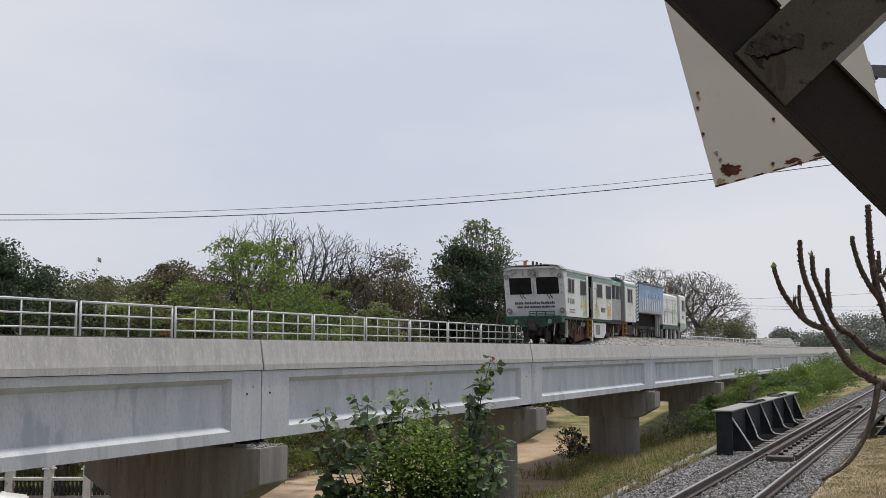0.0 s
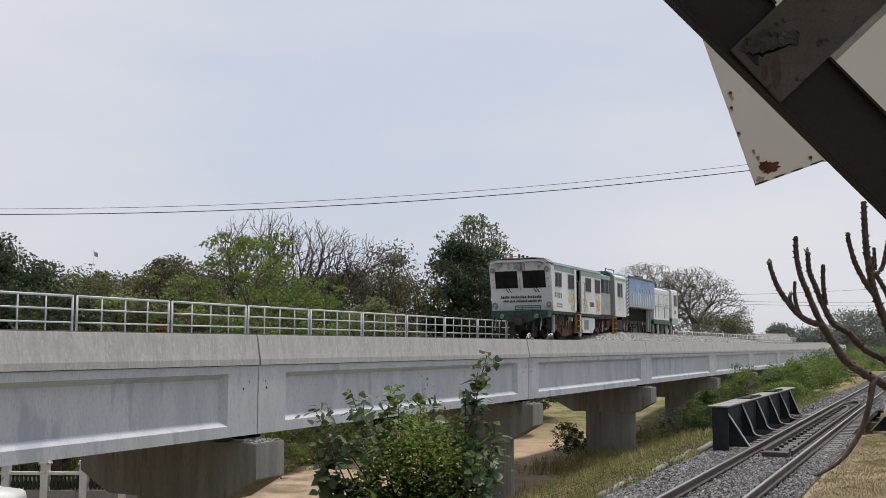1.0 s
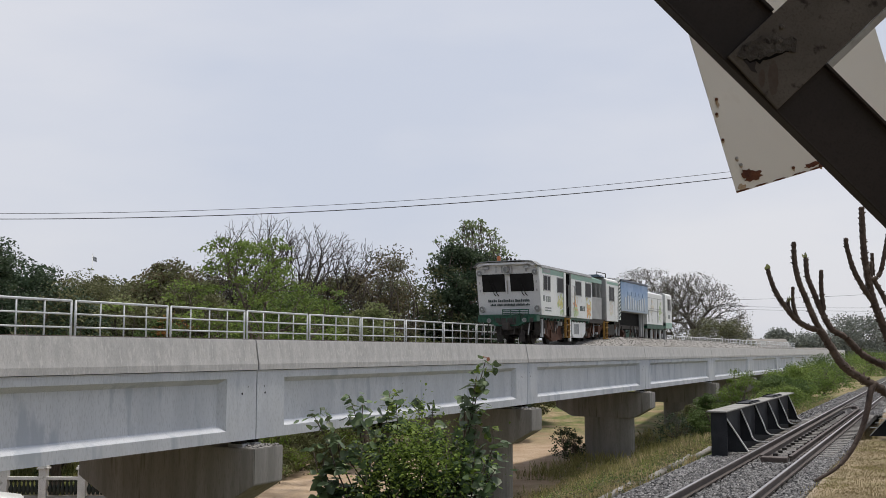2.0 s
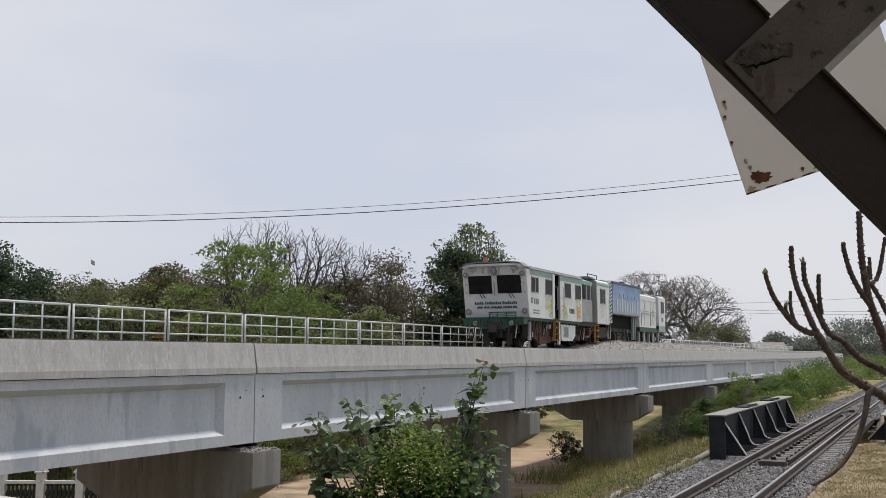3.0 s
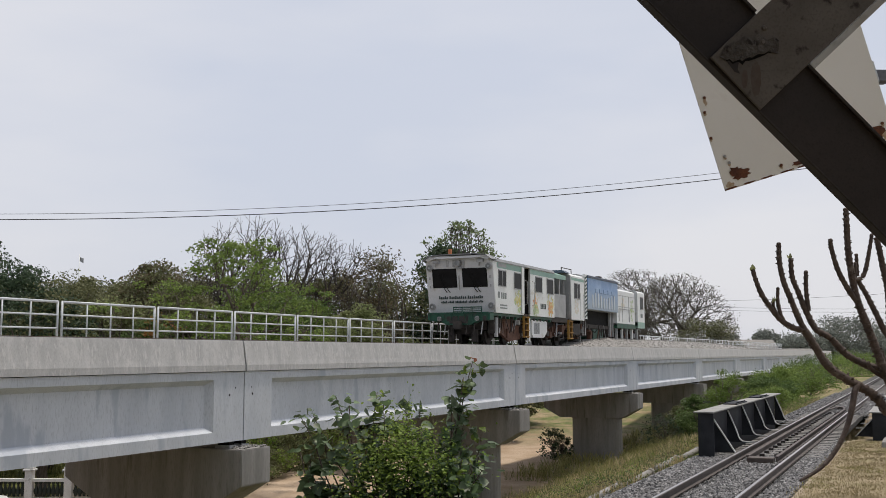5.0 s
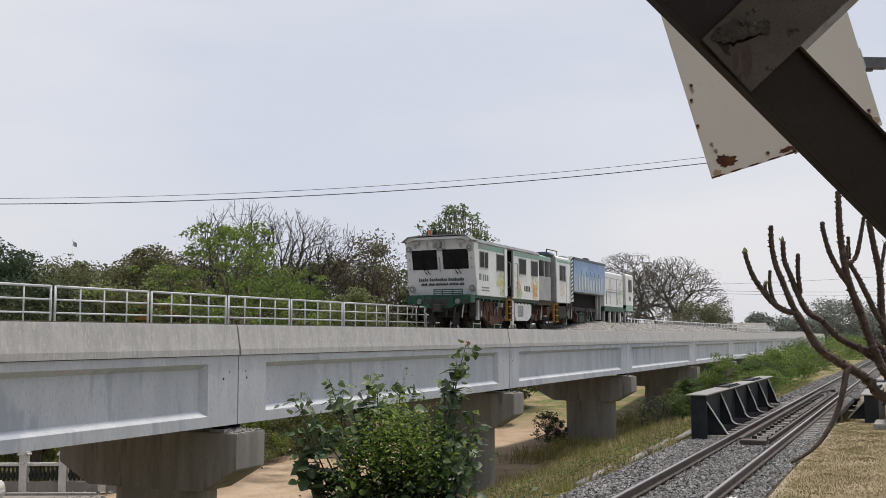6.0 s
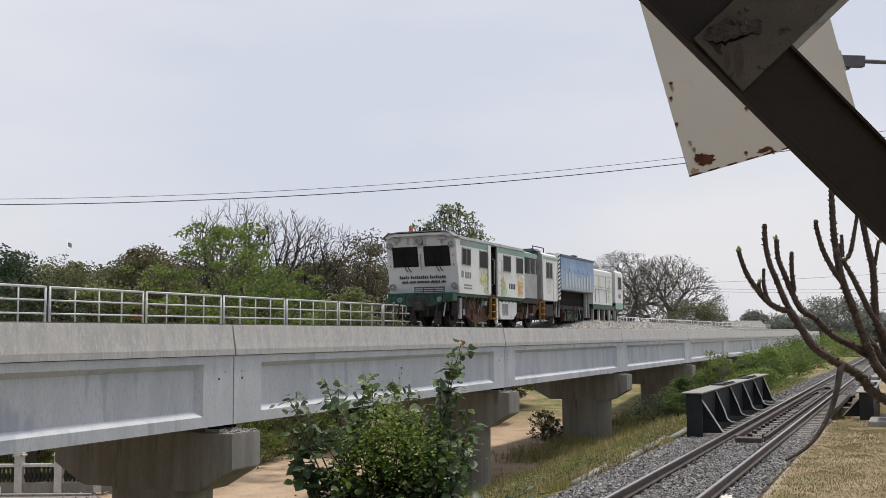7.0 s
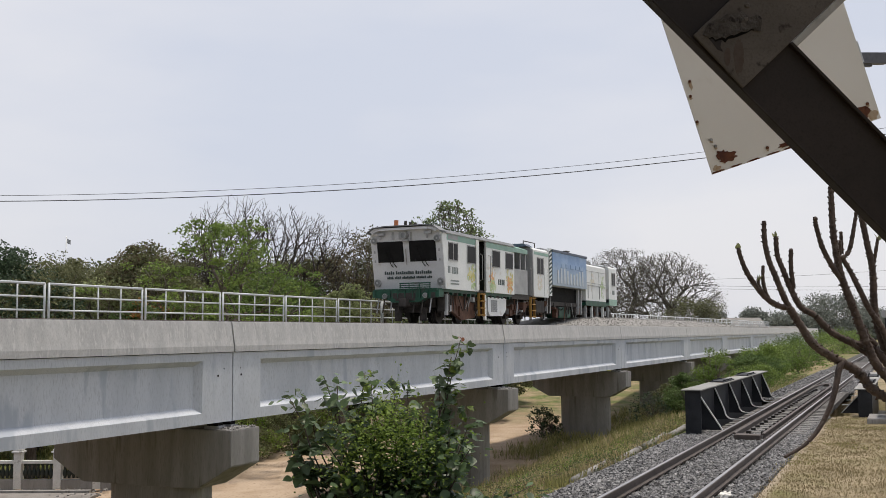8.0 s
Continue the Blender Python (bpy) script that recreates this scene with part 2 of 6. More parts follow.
# ---- shape helpers ----
def bm_box(bm, x0, x1, y0, y1, z0, z1, bevel=0.0):
    vs = bmesh.ops.create_cube(bm, size=1.0)["verts"]
    for v in vs:
        v.co = Vector((x0 + (v.co.x + 0.5) * (x1 - x0), y0 + (v.co.y + 0.5) * (y1 - y0), z0 + (v.co.z + 0.5) * (z1 - z0)))
    if bevel:
        es = list({e for v in vs for e in v.link_edges})
        bmesh.ops.bevel(bm, geom=es, offset=bevel, segments=2, affect="EDGES", profile=0.6)


def box(x0, x1, y0, y1, z0, z1, bevel=0.0):
    bm = bmesh.new()
    bm_box(bm, x0, x1, y0, y1, z0, z1, bevel)
    return bm


def cyl(p, q, r, seg=12, r2=None):
    bm = bmesh.new()
    bm_cyl(bm, p, q, r, seg, r2)
    return bm


def bm_cyl(bm, p, q, r, seg=12, r2=None):
    p, q = Vector(p), Vector(q)
    d = q - p
    m = Matrix.Translation((p + q) / 2) @ d.to_track_quat("Z", "Y").to_matrix().to_4x4()
    bmesh.ops.create_cone(bm, cap_ends=True, segments=seg, radius1=r, radius2=r if r2 is None else r2, depth=d.length, matrix=m)


def extrude(points, axis, a, b):
    """A closed outline in the two other axes, extruded along axis from a to b."""
    bm = bmesh.new()
    order = {"x": (1, 2), "y": (0, 2), "z": (0, 1)}[axis]
    k = "xyz".index(axis)

    def at(pt, t):
        c = [0.0, 0.0, 0.0]
        c[order[0]], c[order[1]], c[k] = pt[0], pt[1], t
        return bm.verts.new(c)
    lo, hi = [at(p, a) for p in points], [at(p, b) for p in points]
    bm.faces.new(lo)
    bm.faces.new(hi[::-1])
    for i in range(len(points)):
        j = (i + 1) % len(points)
        bm.faces.new((lo[j], lo[i], hi[i], hi[j]))
    bmesh.ops.recalc_face_normals(bm, faces=bm.faces)
    return bm


def mesh_of(name, bm, material, smooth=False):
    me = bpy.data.meshes.new(name)
    bm.to_mesh(me)
    bm.free()
    me.materials.append(material)
    if smooth:
        me.shade_smooth()
    return me


def part(name, bm, material, parent, label="", smooth=False):
    ob = new(name, mesh_of(name, bm, material, smooth))
    ob.parent = parent
    return tagged(ob, label)


def part_mesh(name, me, parent, m=None, label=""):
    ob = new(name, me)
    ob.parent = parent
    if m is not None:
        ob.matrix_basis = m
    return tagged(ob, label)


def thing(name, label, category, m=None, group="", kind=""):
    ob = new(name)
    if m is not None:
        ob.matrix_basis = m
    return tagged(ob, label, category, group, kind)


def raw_mesh(name, verts, faces, material, smooth=False):
    me = bpy.data.meshes.new(name)
    me.from_pydata(verts, [], faces)
    me.materials.append(material)
    if smooth:
        me.shade_smooth()
    return me


def tube_into(verts, faces, pts, radii, sides=5):
    """Append a tapered tube along pts to vertex and face lists."""
    base = len(verts)
    for i, p in enumerate(pts):
        d = (pts[min(i + 1, len(pts) - 1)] - pts[max(i - 1, 0)])
        d = d.normalized() if d.length > 1e-6 else Vector((0, 0, 1))
        u = d.orthogonal().normalized()
        v = d.cross(u)
        for k in range(sides):
            a = 2 * math.pi * k / sides
            verts.append(p + (u * math.cos(a) + v * math.sin(a)) * radii[i])
    for i in range(len(pts) - 1):
        for k in range(sides):
            a, b = base + i * sides + k, base + i * sides + (k + 1) % sides
            faces.append((a, b, b + sides, a + sides))
    faces.append(tuple(base + k for k in range(sides))[::-1])
    faces.append(tuple(base + (len(pts) - 1) * sides + k for k in range(sides)))


def leaves_mesh(name, centres, sizes, material, rng, slim=0.55, droop=0.0, fold=0.12):
    """Many small folded leaves, one island each."""
    c = np.asarray(centres, float)
    n = len(c)
    s = np.asarray(sizes, float)[:, None]
    d = rng.normal(size=(n, 3))
    d[:, 2] = d[:, 2] * 0.6 - droop
    d /= np.linalg.norm(d, axis=1)[:, None]
    w = np.cross(d, rng.normal(size=(n, 3)))
    w /= np.linalg.norm(w, axis=1)[:, None] + 1e-9
    nn = np.cross(d, w)
    a = c - d * s * 0.5
    b = c + w * s * slim * 0.5 + nn * s * fold - d * s * 0.08
    t = c + d * s * 0.5
    e = c - w * s * slim * 0.5 + nn * s * fold - d * s * 0.08
    v = np.stack([a, b, t, e], 1).reshape(-1, 3)
    f = np.arange(n * 4).reshape(n, 4)
    return raw_mesh(name, v.tolist(), np.concatenate([f[:, [0, 1, 2]], f[:, [0, 2, 3]]]).tolist(), material)


# ---- ground ----
def smooth(a, b, x):
    t = min(1.0, max(0.0, (x - a) / (b - a)))
    return t * t * (3 - 2 * t)


def low_ground(x):
    return -4.0 + 3.0 * smooth(62, 115, x)


def skew(x, y):
    """How far along the old bridge a place lies; its ends cross the track on the skew."""
    return x - (4.2 - y) * 2.1


def ground_z(x, y):
    """Track-side terrace, the bed of the old track, the slope down to the sandy low ground, and the pit under the old bridge."""
    low = low_ground(x)
    z = -0.12
    if y > 1.9:
        z = -0.12 - 0.40 * smooth(1.9, 2.15, y)
    if y > 5.0:
        u = min(1.0, (y - 5.0) / 10.5)
        z = -0.52 + (low + 0.52) * (0.75 * u + 0.25 * u * u * (3 - 2 * u))
    if y < -12:
        z = -0.12 - 1.0 * smooth(-12, -25, y)
    sk = skew(x, y)
    pit = smooth(22.9, 23.3, sk) * (1 - smooth(34.0, 34.4, sk)) * smooth(0.85, 1.0, y) * (1 - smooth(4.1, 4.3, y))
    z -= 2.4 * pit
    bump = noise.noise(Vector((x * 0.35, y * 0.35, 0))) * 0.14 + noise.noise(Vector((x * 1.7, y * 1.7, 3))) * 0.04
    return z + bump * (smooth(5.0, 7.5, y) if y > 1.9 else 0.35)


def ground_material():
    m = bpy.data.materials.new("ground_earth_and_grass")
    m.use_nodes = True
    n, l = m.node_tree.nodes, m.node_tree.links
    b = n["Principled BSDF"]
    b.inputs["Roughness"].default_value = 0.95
    b.inputs["Specular IOR Level"].default_value = 0.2
    tc, sp = n.new("ShaderNodeTexCoord"), n.new("ShaderNodeSeparateXYZ")
    l.new(tc.outputs["Object"], sp.inputs["Vector"])

    def tex(sc, d=5):
        t = n.new("ShaderNodeTexNoise")
        t.inputs["Scale"].default_value, t.inputs["Detail"].default_value = sc, d
        l.new(tc.outputs["Object"], t.inputs["Vector"])
        return t.outputs["Fac"]

    def rng(sock, a, bb):
        r = n.new("ShaderNodeMapRange")
        r.inputs["From Min"].default_value, r.inputs["From Max"].default_value = a, bb
        l.new(sock, r.inputs["Value"])
        return r.outputs["Result"]

    def mix(f, a, bb):
        x = n.new("ShaderNodeMix")
        x.data_type = "RGBA"
        l.new(f, x.inputs["Factor"])
        for s, v in (("A", a), ("B", bb)):
            if isinstance(v, tuple):
                x.inputs[s].default_value = (*v, 1)
            else:
                l.new(v, x.inputs[s])
        return x.outputs["Result"]

    def math_(op, a, bb):
        x = n.new("ShaderNodeMath")
        x.operation = op
        for i, v in enumerate((a, bb)):
            if isinstance(v, (int, float)):
                x.inputs[i].default_value = v
            else:
                l.new(v, x.inputs[i])
        return x.outputs[0]
    sand = mix(rng(tex(0.6), 0.35, 0.65), (0.36, 0.27, 0.19), (0.47, 0.37, 0.28))
    sand = mix(rng(tex(9), 0.55, 0.75), sand, (0.27, 0.20, 0.14))
    dry = mix(rng(tex(1.3), 0.35, 0.65), (0.22, 0.165, 0.095), (0.33, 0.26, 0.16))
    dry = mix(rng(tex(14), 0.5, 0.7), dry, (0.16, 0.13, 0.07))
    green = mix(rng(tex(2.0), 0.35, 0.65), (0.07, 0.10, 0.03), (0.16, 0.17, 0.06))
    grassy = mix(rng(tex(0.55), 0.40, 0.60), dry, green)
    wob = math_("MULTIPLY", tex(0.35), 6.0)
    yy = math_("ADD", sp.outputs["Y"], wob)
    # grass on the slope, sand on the low ground round the piers, grass again beyond it
    col = mix(rng(yy, 18.6, 19.8), grassy, sand)
    col = mix(rng(yy, 37.0, 39.0), col, green)
    far = rng(sp.outputs["X"], 62, 75)
    col = mix(far, col, grassy)
    near = rng(sp.outputs["Y"], 2.1, 1.9)
    turf = mix(rng(tex(1.3), 0.35, 0.65), (0.21, 0.17, 0.105), (0.31, 0.255, 0.165))
    turf = mix(rng(tex(0.9), 0.50, 0.72), turf, (0.17, 0.16, 0.07))
    turf = mix(rng(tex(26, 3), 0.56, 0.70), turf, (0.115, 0.09, 0.055))
    edge = rng(sp.outputs["Y"], 1.72, 1.86)
    turf = mix(edge, turf, (0.34, 0.285, 0.215))
    col = mix(near, col, turf)
    l.new(col, b.inputs["Base Color"])
    bp = n.new("ShaderNodeBump")
    bp.inputs["Strength"].default_value, bp.inputs["Distance"].default_value = 0.7, 0.05
    l.new(tex(11, 4), bp.inputs["Height"])
    l.new(bp.outputs["Normal"], b.inputs["Normal"])
    return m


def make_ground():
    def steps(spans):
        out = []
        for a, b, d in spans:
            n = max(1, round((b - a) / d))
            out += [a + (b - a) * i / n for i in range(n)]
        return out + [spans[-1][1]]
    xs = steps([(-600, -60, 90), (-60, -10, 6), (-10, 8, 1.5), (8, 48, 0.3), (48, 130, 1.2), (130, 260, 10), (260, 2500, 320)])
    ys = steps([(-1500, -60, 180), (-60, -12, 8), (-12, 1.5, 0.9), (1.5, 5, 0.125), (5, 14, 0.3), (14, 45, 1.0), (45, 120, 8), (120, 2200, 260)])
    v = [(x, y, ground_z(x, y)) for x in xs for y in ys]
    m = len(ys)
    f = [(i * m + j, (i + 1) * m + j, (i + 1) * m + j + 1, i * m + j + 1) for i in range(len(xs) - 1) for j in range(m - 1)]
    tagged(new("ground", raw_mesh("ground", v, f, ground_material(), True)),
           "dry grass terrace, weedy slope and bare sandy ground under the viaduct", "ground", kind="structure")


make_ground()

# ---- viaduct ----
FACE = 14.84                      # plane of the girders' near face
JOINTS = [-15.7, 2.3, 20.3, 38.25, 56.4, 74.9, 91.6, 108.6, 121.2, 134.0, 151.0, 171.0, 190.0]


def girder(x0, x1, side):
    """An edge girder with a bevelled recessed panel on its outer face; side -1 is the near one."""
    bm = bmesh.new()
    z0, z1, d, e = -0.03, 1.60, 0.17, 1.13
    rx0, rx1, rz0, rz1 = x0 + e, x1 - e, 0.22, 1.42
    ix0, ix1, iz0, iz1 = rx0 + 0.14, rx1 - 0.14, rz0 + 0.13, rz1 - 0.12

    def ring(a, b, c, dd, y):
        return [bm.verts.new((p, y, q)) for p, q in ((a, c), (b, c), (b, dd), (a, dd))]
    o, r, i, k = ring(x0, x1, z0, z1, 0), ring(rx0, rx1, rz0, rz1, 0), ring(ix0, ix1, iz0, iz1, d), ring(x0, x1, z0, z1, 0.62)
    for a, b in ((o, r), (r, i), (k, o)):
        for s in range(4):
            t = (s + 1) % 4
            bm.faces.new((a[s], a[t], b[t], b[s]))
    bm.faces.new(i)
    bm.faces.new(k[::-1])
    for v in bm.verts:
        v.co.y = FACE + v.co.y if side < 0 else FACE + 5.32 - v.co.y
    bmesh.ops.recalc_face_normals(bm, faces=bm.faces)
    return bm


PAR_NEAR = [(FACE + 0.05, 2.34), (FACE - 0.022, 1.88), (FACE - 0.046, 1.755), (FACE - 0.05, 1.615), (FACE + 0.35, 1.615), (FACE + 0.32, 2.34)]
PAR_FAR = [(2 * FACE + 5.32 - y, z) for y, z in PAR_NEAR]


def make_viaduct():
    for k in range(len(JOINTS) - 1):
        x0, x1 = JOINTS[k] + 0.02, JOINTS[k + 1] - 0.02
        span = thing("viaduct_span", "pale grey precast concrete viaduct span with recessed side panels", "viaduct span",
                     group="viaduct spans")
        for side in (-1, 1):
            g = part("girder", girder(x0, x1, side), CONCRETE, span)
            if side < 0:
                for hx in (x0 + 0.32, x0 + 0.28, x1 - 0.32, x1 - 0.55):
                    for hz in (1.22, 1.06):
                        if k in (1, 2, 3) and (hx in (x0 + 0.32, x1 - 0.55)) == (hz == 1.06):
                            r = 0.03 if hz == 1.06 else 0.018
                            # Disc on the face stands in for the shaded hole
                            part("lifting_hole", cyl((hx, FACE - 0.004, hz), (hx, FACE + 0.03, hz), r, 8), HOLE_SHADE, g, "small near-black disc for the shade in a lifting hole")
        part("deck_slab", box(x0, x1, FACE + 0.36, FACE + 4.96, 1.615, 1.86), PARAPET, span)
        near = extrude(PAR_NEAR, "x", x0 + 0.01, x1 - 0.01)
        far = extrude(PAR_FAR, "x", x0 + 0.01, x1 - 0.01)
        for bm in (near, far):
            bmesh.ops.bevel(bm, geom=[e for e in bm.edges if abs(e.verts[0].co.x - e.verts[1].co.x) > 1 and max(v.co.z for v in e.verts) > 2.3],
                            offset=0.02, segments=2, affect="EDGES")
            part("parapet", bm, PARAPET, span, "rough cast concrete parapet")


def make_piers():
    for k, x in enumerate(JOINTS[:-1]):
        foot = low_ground(x) - 0.35
        pier = thing("viaduct_pier", "grey concrete hammerhead pier under the viaduct joint", "bridge pier", group="viaduct piers")
        cap = [(14.45, -0.20), (14.45, -1.04), (15.42, -1.60), (18.95, -1.60), (19.92, -1.08), (19.92, -0.20)]
        bm = extrude(cap, "x", x - 0.58, x + 0.58)
        bmesh.ops.bevel(bm, geom=list(bm.edges), offset=0.02, segments=2, affect="EDGES")
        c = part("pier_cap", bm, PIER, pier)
        n, outline = 28, []
        for i in range(n):
            a = 2 * math.pi * i / n
            c1, s1 = math.cos(a), math.sin(a)
            outline.append((x + 0.52 * math.copysign(abs(c1) ** 0.7, c1), 16.95 + 1.42 * math.copysign(abs(s1) ** 0.7, s1)))
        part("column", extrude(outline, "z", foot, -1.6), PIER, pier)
        for dx in (-0.26, 0.22):
            for y in (FACE + 0.32, FACE + 5.0):
                part("bearing_pad", box(x + dx - 0.13, x + dx + 0.13, y - 0.22, y + 0.2, -0.21, -0.13), PARAPET, pier, "pale mortar bearing pad")
                part("bearing", box(x + dx - 0.10, x + dx + 0.10, y - 0.17, y + 0.15, -0.13, -0.03), RUBBER_AND_SHADE, pier, "black rubber bearing")


def make_railing():
    y0 = FACE + 5.10
    period = 3.622
    for k in range(-6, 40):
        x0 = 19.38 + period * k
        a, b = x0 + 0.075, x0 + period - 0.075
        rail = thing("railing_panel", "galvanised pipe railing panel along the viaduct edge", "railing", pose(0, 0, 0), "viaduct railing panels")
        if k == -6:
            meshes = {}
            for nm, z, r in (("top_rail", 3.345, 0.032), ("middle_rail", 3.01, 0.023), ("lower_rail", 2.67, 0.023)):
                meshes[nm] = mesh_of(nm, cyl((0, 0, z), (b - a, 0, z), r, 8), GALV, True)
            meshes["post"] = mesh_of("post", cyl((0, 0, 2.30), (0, 0, 3.36), 0.030, 8), GALV, True)
            meshes["upright"] = mesh_of("upright", cyl((0, 0, 2.30), (0, 0, 3.35), 0.022, 8), GALV, True)
        rail.matrix_basis = pose(a, y0, 0)
        for nm in ("top_rail", "middle_rail", "lower_rail"):
            part_mesh(nm, meshes[nm], rail)
        for i in range(5):
            part_mesh("post" if i in (0, 4) else "upright", meshes["post" if i in (0, 4) else "upright"], rail, pose((b - a) * i / 4, 0, 0))


make_viaduct()
make_piers()
make_railing()


def make_deck_ballast():
    """New ballast heaped on the deck beyond the machine's tail, thin under its front."""
    xs = [-15 + i * 0.5 for i in range(int(190 / 0.5))]
    ys = [FACE + 0.34 + 4.64 * j / 18 for j in range(19)]
    v = []
    for x in xs:
        for j, y in enumerate(ys):
            heap = smooth(44, 56, x) * (1 - 0.75 * smooth(80, 125, x))
            prof = 0.12 + 0.88 * smooth(0.0, 0.95, min(y - FACE - 0.30, FACE + 5.02 - y))
            z = 2.12 + 0.72 * heap * prof + 0.07 * noise.noise(Vector((x * 2.3, y * 2.3, 1))) + 0.05 * noise.noise(Vector((x * 6, y * 6, 2)))
            v.append((x, y, z))
    m = len(ys)
    f = [(i * m + j, (i + 1) * m + j, (i + 1) * m + j + 1, i * m + j + 1) for i in range(len(xs) - 1) for j in range(m - 1)]
    tagged(new("deck_ballast", raw_mesh("deck_ballast", v, f, PALE_BALLAST)), "pale crushed stone ballast heaped on the viaduct deck",
           "ballast", kind="structure")
    rg = np.random.default_rng(5)
    stones("deck_ballast_stones", 15000, rg, lambda: (44 + 76 * rg.random() ** 1.3, FACE + 0.36 + 1.5 * rg.random() ** 1.2), deck_top, 0.045, PALE_BALLAST,
           "loose pale ballast stones on the viaduct deck")


def deck_top(x, y):
    heap = smooth(44, 56, x) * (1 - 0.75 * smooth(80, 125, x))
    prof = 0.12 + 0.88 * smooth(0.0, 0.95, min(y - FACE - 0.30, FACE + 5.02 - y))
    return 2.14 + 0.72 * heap * prof


def stones(name, count, rg, where, height, size, material, label):
    """Angular loose stones, joined."""
    verts, faces = [], []
    oct_v = np.array([(1, 0, 0), (-1, 0, 0), (0, 1, 0), (0, -1, 0), (0, 0, 1), (0, 0, -1)], float)
    oct_f = np.array([(0, 2, 4), (2, 1, 4), (1, 3, 4), (3, 0, 4), (2, 0, 5), (1, 2, 5), (3, 1, 5), (0, 3, 5)])
    for i in range(count):
        x, y = where()
        s = size * rg.uniform(0.35, 0.75)
        q, _ = np.linalg.qr(rg.normal(size=(3, 3)))
        p = (oct_v * rg.uniform(0.55, 1.1, (6, 1)) * s) @ q.T * (1, 1, 0.8) + (x, y, height(x, y) + s * 0.15)
        faces.append(oct_f + len(verts) * 6)
        verts.append(p)
    v = np.concatenate(verts).tolist()
    tagged(new(name, raw_mesh(name, v, np.concatenate(faces).tolist(), material)), label, "ballast", kind="stuff")


make_deck_ballast()

# ---- the old track ----
RAIL_L, RAIL_R = 3.57, 2.51
RAIL_PROFILE = [(-0.055, -0.135), (0.055, -0.135), (0.055, -0.120), (0.012, -0.105), (0.010, -0.04), (0.033, -0.030), (0.033, -0.006),
                (0.026, -0.001), (-0.026, -0.001), (-0.033, -0.006), (-0.033, -0.030), (-0.010, -0.04), (-0.012, -0.105), (-0.055, -0.120)]


def make_track():
    track = thing("railway_track", "old metre-gauge track with worn steel rails on ballast", "railway track", kind="structure")
    for y in (RAIL_L, RAIL_R):
        r = part("rail", extrude([(y + a, z) for a, z in RAIL_PROFILE], "x", -30, 400), RAIL_TOP, track, "brown worn steel rail")
        part("rail_head", extrude([(y - 0.025, -0.003), (y + 0.025, -0.003), (y + 0.018, 0.002), (y - 0.018, 0.002)], "x", -30, 400), RAIL_HEAD, r,
             "bright polished running surface")
    sl = mesh_of("sleeper", box(-0.11, 0.11, -0.95, 0.95, -0.30, -0.14, 0.015), SLEEPER)
    bm = bmesh.new()
    for i in range(8):
        a0, a1 = 2 * math.pi * i / 8, 2 * math.pi * (i + 1) / 8
        bm_cyl(bm, (0.06 * math.cos(a0), 0.012 * math.sin(a0), 0.055 * math.sin(a0)), (0.06 * math.cos(a1), 0.012 * math.sin(a1), 0.055 * math.sin(a1)), 0.012, 4)
    clip = mesh_of("rail_clip", bm, CLIP)
    x = 8.0
    while x < 75:
        on_bridge = 23 < x < 39
        part_mesh("sleeper", sl, track, pose(x, (RAIL_L + RAIL_R) / 2, 0.02 if on_bridge else -0.012))
        if x < 45:
            for y in (RAIL_L, RAIL_R):
                for s in (-1, 1):
                    part_mesh("rail_clip", clip, track, pose(x, y + s * 0.115, -0.105, s * -58, 0, 0))
        x += 0.50 if on_bridge else 0.6
    # check rails across the bridge, drawn together at both ends
    guard = thing("guard_rails", "rusty guard rails closing to a block between the running rails", "guard rail")
    for s, y in ((1, 3.33), (-1, 2.77)):
        part("guard_rail", extrude([(y + a, z - 0.012) for a, z in RAIL_PROFILE], "x", 21.5, 40.5), RAIL_TOP, guard)
        mid = 3.05
        part("closing_rail", cyl((40.5, y, -0.05), (42.5, mid + s * 0.1, -0.05), 0.04, 6), RAIL_TOP, guard)
    part("end_block", box(21.25, 21.55, 2.80, 3.30, -0.16, -0.03, 0.02), RAIL_TOP, guard, "dark steel nose block")
    part("far_block", box(42.4, 42.7, 2.92, 3.18, -0.16, -0.03, 0.02), RAIL_TOP, guard)
    for i in range(26):
        for yy in (2.90, 3.20):
            xx = 21.9 + i * 0.7
            part("spike_clip", box(xx - 0.05, xx + 0.05, yy - 0.05, yy + 0.05, -0.13, -0.07, 0.01), CLIP, guard)


def bed_top(x, y):
    c = (RAIL_L + RAIL_R) / 2
    d = abs(y - c)
    z = -0.15
    if d > 1.45:
        z = -0.15 - (d - 1.45) * 0.52
    if y < 1.98:
        z = max(z, -0.14)
    if d < 0.95 and abs(abs(y - c) - 0.53) < 0.1:
        z -= 0.03
    return z


